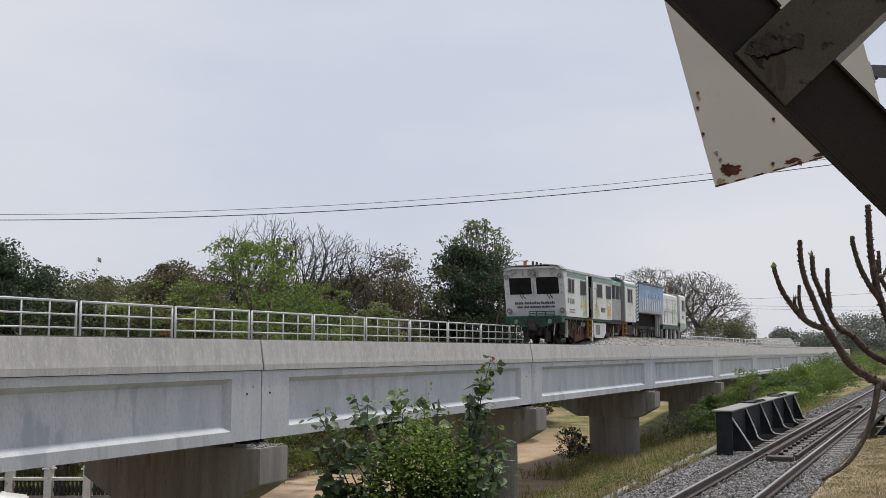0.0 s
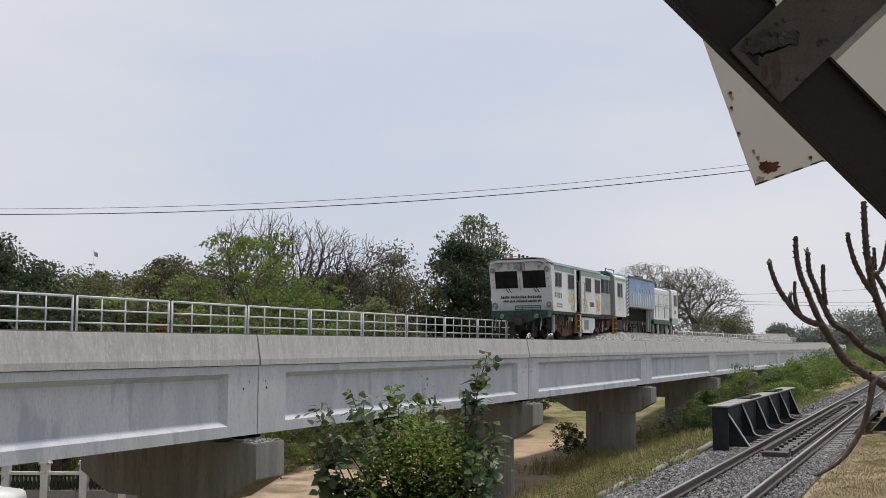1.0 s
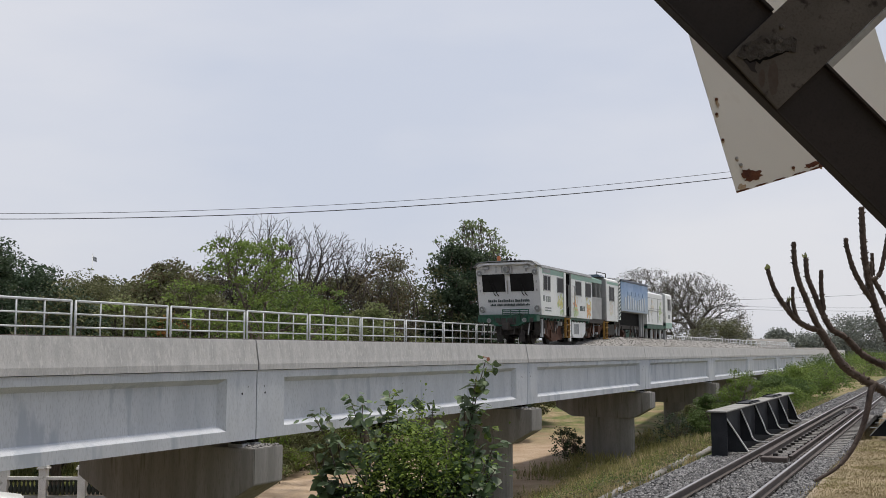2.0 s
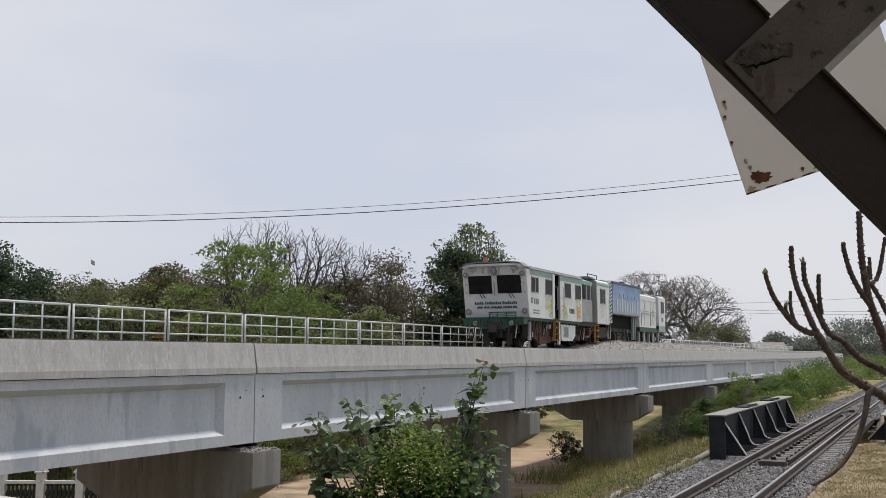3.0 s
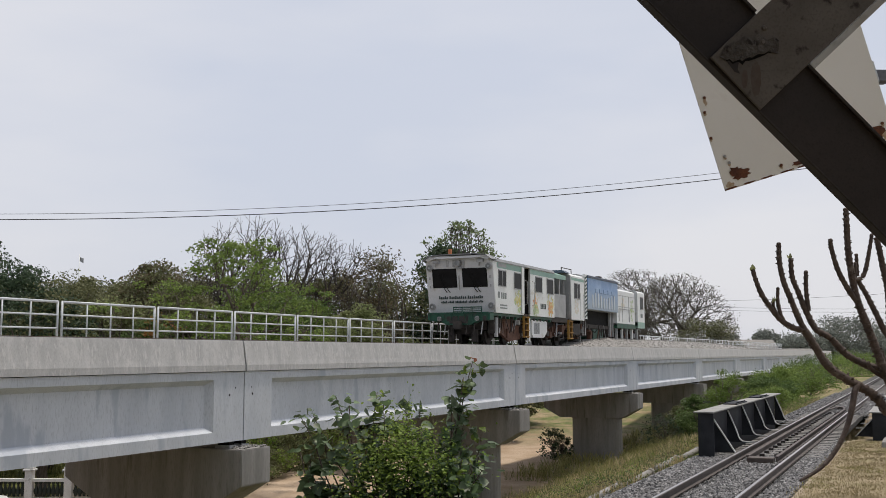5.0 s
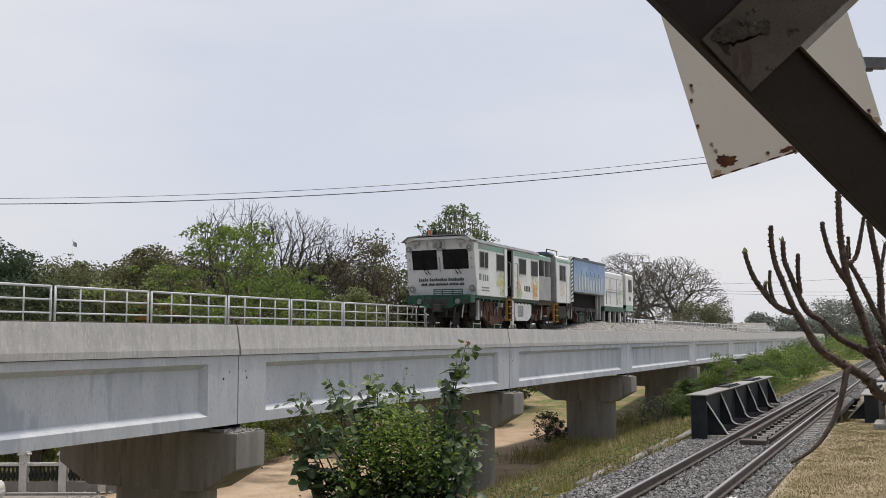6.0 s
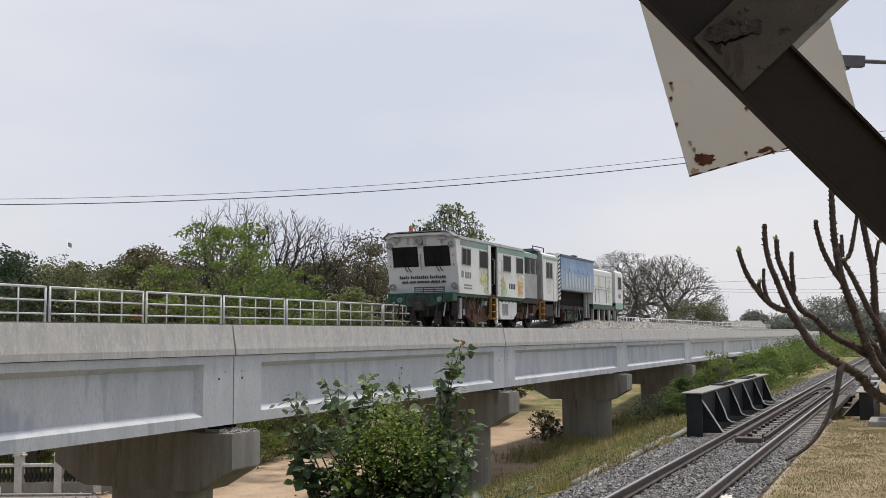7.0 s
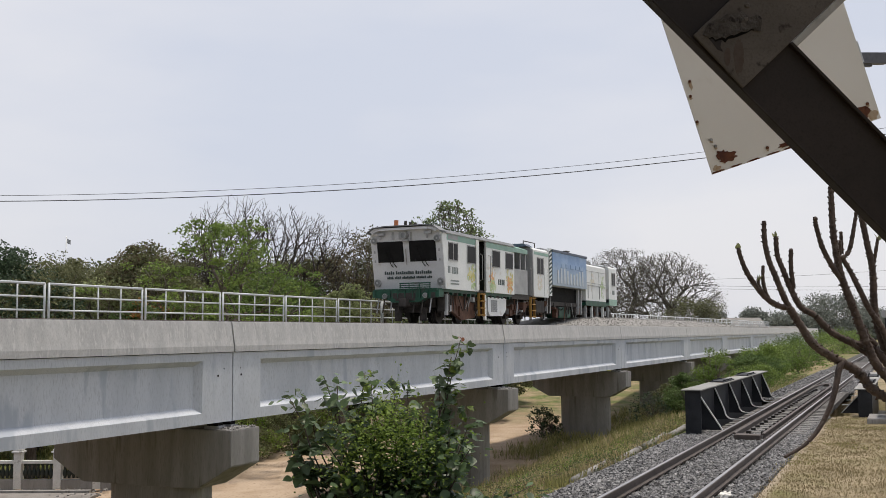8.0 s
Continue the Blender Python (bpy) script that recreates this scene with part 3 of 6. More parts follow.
def make_bed():
    xs = [-20 + i * 0.3 for i in range(200)] + [40.0 + i * 1.0 for i in range(300)]
    ys = [1.9 + i * 0.1 for i in range(40)]
    m = len(ys)
    v = [(x, y, bed_top(x, y) + 0.025 * noise.noise(Vector((x * 9, y * 9, 0))) - 0.03) for x in xs for y in ys]
    for near_side in (True, False):
        f = [(i * m + j, (i + 1) * m + j, (i + 1) * m + j + 1, i * m + j + 1) for i in range(len(xs) - 1) for j in range(m - 1)
             if (skew(xs[i], ys[j]) < 22.9 if near_side else skew(xs[i], ys[j]) > 34.0)]
        used = sorted({k for q in f for k in q})
        at = {k: n for n, k in enumerate(used)}
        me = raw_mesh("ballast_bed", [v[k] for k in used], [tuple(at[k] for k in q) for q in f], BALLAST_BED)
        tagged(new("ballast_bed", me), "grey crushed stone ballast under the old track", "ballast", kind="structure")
    rg = np.random.default_rng(3)

    def spread(x0, x1, power, ok):
        while True:
            x, y = x0 + (x1 - x0) * rg.random() ** power, rg.uniform(1.95, 5.6)
            if abs(y - RAIL_L) > 0.09 and abs(y - RAIL_R) > 0.09 and ok(skew(x, y)):
                return x, y
    stones("ballast_stones", 24000, rg, lambda: spread(8, 28, 0.9, lambda k: k < 23.1), bed_top, 0.065, STONE, "loose grey ballast stones round the sleepers")
    stones("ballast_stones", 6000, rg, lambda: spread(34, 60, 1.0, lambda k: k > 34.0), bed_top, 0.09, STONE, "loose grey ballast stones past the old bridge")


make_track()
make_bed()


def bridge_girder(y, inward, x0, x1, top):
    """A plate girder of the old bridge, with curved knee brackets on the track side."""
    g = thing("plate_girder", "black riveted steel plate girder with pale-edged knee brackets beside the track", "bridge girder", group="old bridge girders")
    part("web", box(x0, x1, y - 0.02, y + 0.02, -0.75, top - 0.03), BLACK_STEEL, g)
    part("end_plate", box(x0 - 0.03, x0, y - 0.20, y + 0.13, -0.45, top - 0.03), BLACK_STEEL, g)
    fl = part("top_flange", box(x0 - 0.08, x1 + 0.05, y - 0.21, y + 0.21, top - 0.03, top, 0.006), GREY_FLANGE, g, "grey weathered top flange")
    for i in (1, 2):
        xc = x0 + (x1 - x0) * (0.18 + 0.36 * (i - 0.5))
        part("splice_plate", box(xc - 0.75, xc + 0.75, y - 0.17, y + 0.17, top + 0.001, top + 0.03, 0.006), BLACK_STEEL, fl, "dark splice plate with bolt heads")
        for j in range(12):
            part("bolt", cyl((xc - 0.66 + j * 0.12, y + (0.14 if j % 2 else -0.14), top + 0.03), (xc - 0.66 + j * 0.12, y + (0.14 if j % 2 else -0.14), top + 0.055), 0.02, 6), BLACK_STEEL, fl)
    part("bottom_flange", box(x0, x1, y - 0.25, y + 0.25, -0.80, -0.75), BLACK_STEEL, g)
    n = 6
    for i in range(n):
        x = x0 + 0.45 + (x1 - x0 - 0.5) * i / (n - 1)
        prof = []
        for j in range(13):
            u = j / 12
            if i == 0:
                off, z = 0.05 + 0.50 * u, top - 0.10 - (top - 0.02) * u
            elif u < 0.4:                       # straight slant
                off, z = 0.05 + 0.22 * u / 0.4, top - 0.10 - (top - 0.26) * u / 0.4
            else:                               # quarter bend into the level foot
                a = min(1.0, (u - 0.4) / 0.4) * math.pi / 2
                off = 0.27 + 0.16 * (1 - math.cos(a)) + 0.22 * max(0.0, u - 0.8) / 0.2
                z = 0.16 - 0.16 * math.sin(a) - 0.02 * u
            prof.append((y + inward * off, z))
        outline = prof + [(y + inward * 0.03, prof[-1][1]), (y + inward * 0.03, prof[0][1])]
        k = part("knee_bracket", extrude(outline, "x", x - 0.008, x + 0.008), BLACK_STEEL, g)
        vs, fs = [], []
        for p in prof:
            for dx, dn in ((-0.035, 0.012), (0.035, 0.012), (0.035, -0.004), (-0.035, -0.004)):
                vs.append((x + dx, p[0] + inward * dn, p[1] + dn))
        for j in range(12):
            for s in range(4):
                t = (s + 1) % 4
                fs.append((j * 4 + s, j * 4 + t, j * 4 + 4 + t, j * 4 + 4 + s))
        part_mesh("bracket_edge", raw_mesh("bracket_edge", vs, fs, PALE_EDGE), k, None, "pale worn edge angle")
    return g


bridge_girder(4.30, -1, 22.15, 33.1, 0.80)
bridge_girder(1.14, 1, 27.9, 38.9, 0.57)


def make_abutment_things():
    seat = thing("abutment_block", "weathered concrete abutment block beside the old bridge girder", "abutment")
    part("block", box(25.9, 27.3, -0.6, 1.0, -0.5, 0.0, 0.04), PIER, seat)
    part("steel_cover", box(26.0, 27.2, -0.5, 0.75, 0.42, 0.46, 0.01), GREY_FLANGE, seat, "weathered steel cover plate")
    part("stub", box(26.3, 26.9, -0.3, 0.6, 0.0, 0.42), BLACK_STEEL, seat)
    for i in range(4):
        x0 = 17.9 + i * 2.9
        y0, y1 = 5.62 + 0.06 * i, 5.66 + 0.06 * i
        p = thing("concrete_kerb_pipe", "pale concrete edging pipe lying along the ballast shoulder", "concrete pipe",
                  pose(x0, y0, -0.635 - (0.035 if i % 2 else 0)), "edging pipes")
        part("pipe", cyl((0, 0, 0), (2.45, y1 - y0 + 0.03, 0.02), 0.075, 12), PIER, p, smooth=True)
        part("collar", cyl((2.3, y1 - y0, 0.02), (2.5, y1 - y0 + 0.03, 0.02), 0.09, 12), PIER, p, smooth=True)


make_abutment_things()


def make_small_litter():
    rg = np.random.default_rng(21)
    for k in (2, 3, 4):
        x = JOINTS[k]
        stones("cap_gravel", 70, rg, lambda: (x + rg.uniform(-0.5, 0.5), rg.uniform(14.5, 15.3)), lambda a, b: -0.19, 0.09, PALE_BALLAST, "loose gravel left on the pier cap")
    bm = bmesh.new()
    bmesh.ops.create_icosphere(bm, subdivisions=3, radius=0.085)
    for v in bm.verts:
        v.co *= 1 + 0.45 * noise.noise(v.co * 22) + 0.2 * noise.noise(v.co * 55)
        v.co.z *= 0.6
    tagged(new("plastic_bag", mesh_of("plastic_bag", bm, BOARD)), "crumpled white plastic bag lying on the ballast", "plastic bag").matrix_basis = pose(13.9, 2.28, -0.11)


make_small_litter()
# ---- the track machine on the viaduct ----
RAIL_TOP_Z = 2.40


def make_machine_rails():
    t = thing("viaduct_track", "new railway track on the viaduct ballast", "railway track", kind="structure")
    for y in (16.90, 17.97):
        part("rail", extrude([(y + a, z + RAIL_TOP_Z) for a, z in RAIL_PROFILE], "x", -15, 185), RAIL_TOP, t)
    sl = mesh_of("viaduct_sleeper", box(-0.12, 0.12, -0.95, 0.95, 0, 0.16, 0.015), SLEEPER)
    for i in range(120):
        part_mesh("sleeper", sl, t, pose(2 + i * 0.62, 17.43, RAIL_TOP_Z - 0.29))


make_machine_rails()
HW = 1.53
CROSS = [(-HW, 1.30), (-HW, 3.42), (-1.40, 3.52), (-0.95, 3.60), (-0.4, 3.655), (0.4, 3.655), (0.95, 3.60), (1.40, 3.52), (HW, 3.42), (HW, 1.30)]
ROOF = [(-1.55, 3.415), (-1.46, 3.53), (-0.95, 3.61), (-0.4, 3.665), (0.4, 3.665), (0.95, 3.61), (1.46, 3.53), (1.55, 3.415), (1.57, 3.43), (1.47, 3.56), (0.95, 3.645), (0.4, 3.70), (-0.4, 3.70), (-0.95, 3.645), (-1.47, 3.56), (-1.57, 3.43)]


def shell(x0, x1, cross, lean=0.0, z0=1.30, z1=3.65):
    """A car body segment; its front end leans forward towards the roof by lean."""
    bm = extrude(cross, "x", x0, x1)
    for v in bm.verts:
        if abs(v.co.x - x0) < 1e-4 and lean:
            v.co.x -= lean * (v.co.z - z0) / (z1 - z0)
    return bm


def scale_cross(cross, w, z0, z1):
    return [(y * w, z0 + (z - 1.30) / (3.655 - 1.30) * (z1 - z0)) for y, z in cross]


def side_window(parent, x0, x1, z0, z1, y, double=False):
    s = -1 if y < 0 else 1
    w = part("window", box(x0 - 0.04, x1 + 0.04, y - 0.004, y + s * 0.022, z0 - 0.04, z1 + 0.04, 0.01), CHROME if double else GREY_PANEL, parent, "framed side window")
    part("pane", box(x0, x1, y + s * 0.01, y + s * 0.028, z0, z1), GLASS_DARK, w, "dark tinted glass")
    if double:
        part("mullion", box((x0 + x1) / 2 - 0.025, (x0 + x1) / 2 + 0.025, y + s * 0.012, y + s * 0.036, z0, z1), CHROME, w)


def blot(parent, x, z, rx, rz, y, material, seed, off=0.0):
    """A printed blossom: a scatter of small soft-edged petals on the side of the car."""
    rg = random.Random(seed)
    s = -1 if y < 0 else 1
    vs, fs = [], []
    for k in range(34):
        a, r = rg.uniform(0, 6.283), rg.random() ** 0.7
        cx, cz = x + rx * r * math.cos(a), z + rz * r * math.sin(a)
        w, turn, n = rg.uniform(0.05, 0.13), rg.uniform(0, 3.14), 10
        b = len(vs)
        yy = y + s * (0.004 + off + 0.00005 * k)
        for i in range(n):
            q = 2 * math.pi * i / n
            e, g = w * math.cos(q), w * 0.5 * math.sin(q)
            vs.append((cx + e * math.cos(turn) - g * math.sin(turn), yy, cz + e * math.sin(turn) + g * math.cos(turn)))
        fs.append(tuple(range(b, b + n)))
    part_mesh("flower_print", raw_mesh("flower_print", vs, fs, material), parent, None, "printed flower picture")


def blue_print():
    """A printed sky over pale grass, as on the machine's side curtain."""
    m = surface("sky_print", (0.14, 0.27, 0.52), (0.28, 0.42, 0.64), 1.4, 0.45, 0, 0.05, 20)
    n, l = m.node_tree.nodes, m.node_tree.links
    b = n["Principled BSDF"]
    src = b.inputs["Base Color"].links[0].from_socket
    tc, sp, r, x = n.new("ShaderNodeTexCoord"), n.new("ShaderNodeSeparateXYZ"), n.new("ShaderNodeMapRange"), n.new("ShaderNodeMix")
    x.data_type = "RGBA"
    r.inputs["From Min"].default_value, r.inputs["From Max"].default_value = 3.2, 2.1
    l.new(tc.outputs["Object"], sp.inputs["Vector"])
    l.new(sp.outputs["Z"], r.inputs["Value"])
    l.new(r.outputs["Result"], x.inputs["Factor"])
    l.new(src, x.inputs["A"])
    x.inputs["B"].default_value = (0.33, 0.41, 0.50, 1)
    l.new(x.outputs["Result"], b.inputs["Base Color"])
    return m


SKY_PRINT = blue_print()
PALE_RIB = surface("pale_louvre", (0.48, 0.54, 0.60), (0.58, 0.63, 0.68), 3, 0.5)


def wheelset(parent, x, y0=-0.53):
    for s in (-1, 1):
        bm = cyl((x, s * 0.49, 0.37), (x, s * 0.62, 0.37), 0.37, 24)
        bm_cyl(bm, (x, s * 0.46, 0.37), (x, s * 0.50, 0.37), 0.40, 24)
        w = part("wheel", bm, UNDER, parent, "grimy steel wheel")
        part("hub", cyl((x, s * 0.62, 0.37), (x, s * 0.72, 0.37), 0.11, 12), RUST_BROWN, w)
        part("axle_box", box(x - 0.2, x + 0.2, s * 0.68 - 0.1, s * 0.68 + 0.12, 0.25, 0.60, 0.03), UNDER, w)
    part("axle", cyl((x, -0.5, 0.37), (x, 0.5, 0.37), 0.07, 10), UNDER, parent)


def bogie(parent, x):
    b = part("bogie", box(x - 1.5, x + 1.5, -1.0, -0.78, 0.42, 0.72, 0.04), UNDER, parent, "dark grimy bogie frame")
    part("side_frame", box(x - 1.5, x + 1.5, 0.78, 1.0, 0.42, 0.72, 0.04), UNDER, b)
    part("bolster", box(x - 0.3, x + 0.3, -1.0, 1.0, 0.55, 0.85, 0.04), UNDER, b)
    for dx in (-0.95, 0.95):
        wheelset(parent, x + dx)
        for s in (-1, 1):
            bm = bmesh.new()
            for i in range(5):
                bm_cyl(bm, (x + dx * 0.55, s * 0.9, 0.72 + i * 0.06), (x + dx * 0.55, s * 0.9, 0.75 + i * 0.06), 0.10, 10)
            part("spring", bm, RUST_BROWN, b)


def ladder(parent, x, y, z0, z1, w=0.42, material=None):
    l = part("step_ladder", box(x - w / 2 - 0.02, x - w / 2 + 0.02, y - 0.05, y + 0.05, z0, z1), material or YELLOW, parent, "amber painted steps")
    part("stile", box(x + w / 2 - 0.02, x + w / 2 + 0.02, y - 0.05, y + 0.05, z0, z1), material or YELLOW, l)
    n = max(2, round((z1 - z0) / 0.26))
    for i in range(n):
        z = z0 + 0.05 + (z1 - z0 - 0.1) * i / (n - 1)
        part("tread", box(x - w / 2, x + w / 2, y - 0.10, y + 0.10, z - 0.02, z + 0.02), material or YELLOW, l)


def handrail(parent, x, y, z0, z1):
    vs, fs = [], []
    s = -1 if y < 0 else 1
    tube_into(vs, fs, [Vector(p) for p in ((x, y, z0), (x, y + s * 0.09, z0 + 0.04), (x, y + s * 0.10, z1 - 0.05), (x, y, z1))], [0.016] * 4, 6)
    part_mesh("handrail", raw_mesh("handrail", vs, fs, CHROME), parent)


def front_at(z):
    return 0.34 - 0.44 * (z - 1.30) / 2.35


def make_machine():
    t = thing("track_machine", "white and green rail-mounted track maintenance machine running along the viaduct", "rail vehicle")
    y = -HW
    # front saloon, in front of and behind the open door
    body = part("front_saloon", shell(0.34, 3.52, CROSS, 0.44), WHITE_PAINT, t, "white saloon body with pale green stripe")
    part("rear_saloon", shell(4.31, 7.66, CROSS), WHITE_PAINT, t)
    part("door_header", extrude([(-1.47, 3.40), (-1.40, 3.52), (-0.95, 3.60), (-0.4, 3.655), (0.4, 3.655), (0.95, 3.60), (1.40, 3.52), (1.47, 3.40)], "x", 3.52, 4.31), WHITE_PAINT, t)
    # Black wall and liner paint the shade inside the doorway
    part("vestibule", box(3.52, 4.31, -0.65, -0.60, 1.30, 3.42), RUBBER_AND_SHADE, t, "black wall for the shaded vestibule behind the open door")
    part("door_jamb", box(4.285, 4.306, -1.46, -0.60, 1.36, 3.41), RUBBER_AND_SHADE, t, "black liner painted for shade inside the doorway")
    part("vestibule_floor", box(3.52, 4.31, -1.46, 1.46, 1.28, 1.36), UNDER, t)
    dr = part("sliding_door", box(3.20, 3.50, y - 0.05, y - 0.006, 1.36, 3.38, 0.01), WHITE_PAINT, t, "sliding door pushed open")
    part("door_edge", box(4.24, 4.32, y - 0.03, y + 0.03, 1.36, 3.42, 0.01), GREY_PANEL, t)
    for hx in (3.72, 4.62):
        handrail(t, hx, y, 1.75, 2.85)
    # front face
    face = part("cab_front", extrude([(-1.51, 1.31), (-1.51, 3.28), (-1.36, 3.48), (-0.95, 3.58), (0.95, 3.58), (1.36, 3.48), (1.51, 3.28), (1.51, 1.31)], "x", -0.03, 0.0), SHADED_FRONT_PAINT, t, "dusty white cab front, lowered in tone for shade")
    for v in face.data.vertices:
        v.co.x += front_at(v.co.z)
    part("roof_sheet", extrude(ROOF, "x", -0.04, 7.68), ROOF_GREY, t, "dull grey roof sheet")
    for y0, y1 in ((-1.25, -0.13), (0.13, 1.25)):
        bm = box(-0.012, 0.0, y0, y1, 2.36, 3.15, 0.0)
        f2 = box(-0.024, -0.012, y0 + 0.05, y1 - 0.05, 2.41, 3.10, 0.0)
        for b in (bm, f2):
            for v in b.verts:
                v.co.x += front_at(v.co.z) - 0.032
        w = part("windscreen", bm, RUBBER_AND_SHADE, t, "dark windscreen in a black seal")
        part("pane", f2, GLASS_DARK, w)
        vs, fs = [], []
        xm = (y0 + y1) / 2
        for k in (-0.12, 0.02):
            tube_into(vs, fs, [Vector((front_at(2.95) - 0.08, xm + 0.22 + k, 2.95)), Vector((front_at(2.3) - 0.09, xm - 0.02 + k, 2.28)), Vector((front_at(2.2) - 0.05, xm - 0.1 + k, 2.16))], [0.012, 0.016, 0.022], 5)
        part_mesh("wiper", raw_mesh("wiper", vs, fs, RUBBER_AND_SHADE), w)
    for hy in (-1.35, 1.35):
        for z, r in ((3.20, 0.135), (1.58, 0.145)):
            x = front_at(z)
            h = part("headlight", cyl((x - 0.10, hy, z), (x, hy, z), r, 20), CHROME, t, "round headlight in a grey ring")
            part("lens", cyl((x - 0.112, hy, z), (x - 0.09, hy, z), r * 0.78, 20), LAMP_GLASS, h)
            part("reflector", cyl((x - 0.118, hy, z), (x - 0.108, hy, z), r * 0.3, 12), GREY_PANEL, h)
    # lettering as plain bars
    letters = part("lettering", box(front_at(2.02) - 0.042, front_at(2.02) - 0.03, 0.98, 1.0, 1.94, 1.99), INK, t, "dark lettering bars")
    x = -1.02
    for w in (0.42, 0.80, 0.74):
        n = round(w / 0.088)
        for i in range(n):
            part("letter_bar", box(front_at(1.94) - 0.05, front_at(1.94) - 0.02, -(x + 0.060), -x, 1.89, 1.99 + 0.03 * (i % 3 == 0)), INK, letters)
            x += 0.088
        x += 0.05
    x = -0.92
    for w in (0.28, 0.26, 0.58, 0.42, 0.24):
        n = round(w / 0.07)
        for i in range(n):
            part("letter_bar", box(front_at(1.80) - 0.05, front_at(1.80) - 0.02, -(x + 0.050), -x, 1.72, 1.79 + 0.025 * (i % 2)), INK, letters)
            x += 0.07
        x += 0.045
    part("roof_brow", extrude([(-0.30, 3.56), (0.30, 3.60), (0.30, 3.68), (-0.27, 3.66)], "y", -1.05, 1.05), SHADED_FRONT_PAINT, t, "white roof brow over the windscreens")
    for s in (-1, 1):
        part("brow_end", extrude([(s * 0.95, 3.60), (s * 1.36, 3.46), (s * 1.46, 3.53), (s * 1.28, 3.65), (s * 0.95, 3.68)], "x", -0.26, 0.30), SHADED_FRONT_PAINT, t)
    part("roof_lip", extrude([(-1.57, 3.47), (-1.30, 3.66), (-0.8, 3.70), (0.8, 3.70), (1.30, 3.66), (1.57, 3.47), (1.57, 3.495), (1.30, 3.69), (0.8, 3.735), (-0.8, 3.735), (-1.30, 3.69), (-1.57, 3.495)], "x", -0.34, 0.30), ROOF_GREY, t, "thin dark roof edge")
    part("front_rim", box(0.27, 0.36, -1.50, -1.455, 1.31, 1.40), GREY_PANEL, t)
    for yy, z in ((-1.0, 3.42), (1.0, 3.42)):
        m = part("marker_lamp", box(front_at(z) - 0.14, front_at(z), yy - 0.15, yy + 0.15, z - 0.05, z + 0.07, 0.015), GREY_PANEL, t)
        part("bracket", cyl((front_at(z) - 0.08, yy + 0.04, z - 0.2), (front_at(z) - 0.08, yy + 0.04, z), 0.04, 8), CHROME, m)
    for yy in (0.22, 0.52):
        part("air_horn", box(front_at(3.4) - 0.05, front_at(3.4) - 0.01, yy - 0.05, yy + 0.05, 3.22, 3.52), GREY_PANEL, t, "dark vent slot")
    lamp = part("work_lamp", cyl((-0.28, -0.02, 3.34), (-0.06, -0.02, 3.36), 0.14, 16), CHROME, t, "round work lamp on a bracket")
    part("lens", cyl((-0.295, -0.02, 3.34), (-0.27, -0.02, 3.34), 0.11, 16), LAMP_GLASS, lamp)
    part("bracket", box(-0.16, 0.0, -0.16, 0.10, 3.12, 3.20, 0.02), GREY_PANEL, lamp)
    part("arm", cyl((-0.1, -0.26, 3.16), (-0.1, -0.26, 3.48), 0.02, 8), CHROME, lamp)
    part("warning_beacon", cyl((0.0, 0.42, 3.70), (0.0, 0.42, 3.97), 0.085, 12), ORANGE, t, "orange roof beacon")
    for i in range(5):
        part("roof_fitting", cyl((0.0 + 0.1 * i, 0.02 - 0.16 * i, 3.70), (0.0 + 0.1 * i, 0.02 - 0.16 * i, 3.93 - 0.04 * i), 0.055, 8), UNDER, t)
    for z in (2.36, 2.72):
        for s in (-1, 1):
            part("hinge", box(front_at(z) - 0.06, front_at(z), s * 1.38 - 0.03, s * 1.38 + 0.03, z, z + 0.1), GREY_PANEL, t)
    part("grab_pole", cyl((front_at(2.3) - 0.06, 0.02, 2.25), (front_at(2.85) - 0.06, 0.02, 2.85), 0.02, 8), CHROME, t)
    # front platform, rails and buffer beam
    bb = part("buffer_beam", extrude([(-1.42, 1.27), (-1.42, 1.0), (-0.8, 0.93), (-0.55, 0.80), (0.55, 0.80), (0.8, 0.93), (1.42, 1.0), (1.42, 1.27)], "x", -0.08, 0.34), GREEN_FRAME, t, "green buffer beam")
    # Raised dark boxes paint the shade of cut-outs in the beam
    for yy in (-1.2, -0.12, 0.14, 0.42):
        part("dark_bay", box(-0.11, -0.02, yy - 0.10, yy + 0.10, 0.95, 1.16, 0.02), UNDER, bb, "dark box for a shaded cut-out in the beam")
    for i in range(9):
        yy = -1.28 + i * 0.32
        part("beam_rib", box(-0.12, -0.075, yy - 0.015, yy + 0.015, 0.96, 1.25), GREEN_FRAME, bb)
    part("dark_bay", box(-0.105, -0.02, -0.42, 0.42, 0.86, 1.14, 0.02), UNDER, bb, "dark box for the shaded recess round the coupler")
    part("step_board", box(-0.10, 0.36, -1.36, 1.36, 1.25, 1.32, 0.01), GREEN_FRAME, t)
    st = part("front_rack", cyl((-0.16, -1.1, 1.52), (-0.16, 0.2, 1.52), 0.025, 8), GREEN_FRAME, t, "green pipe rack over the buffer beam")
    for z in (1.36, 1.44):
        part("pipe", cyl((-0.16, -1.1, z), (-0.16, 0.2, z), 0.02, 8), GREEN_FRAME, st)
    for yy in (-1.08, -0.65, -0.2, 0.18):
        part("pipe", cyl((-0.16, yy, 1.25), (-0.16, yy, 1.52), 0.02, 8), GREEN_FRAME, st)
    for s in (-1, 1):
        l = part("tail_lamp", cyl((-0.15, s * 0.86, 1.05), (-0.07, s * 0.86, 1.05), 0.10, 14), CHROME, bb, "small round lamp")
        part("lens", cyl((-0.162, s * 0.86, 1.05), (-0.145, s * 0.86, 1.05), 0.075, 14), LAMP_GLASS, l)
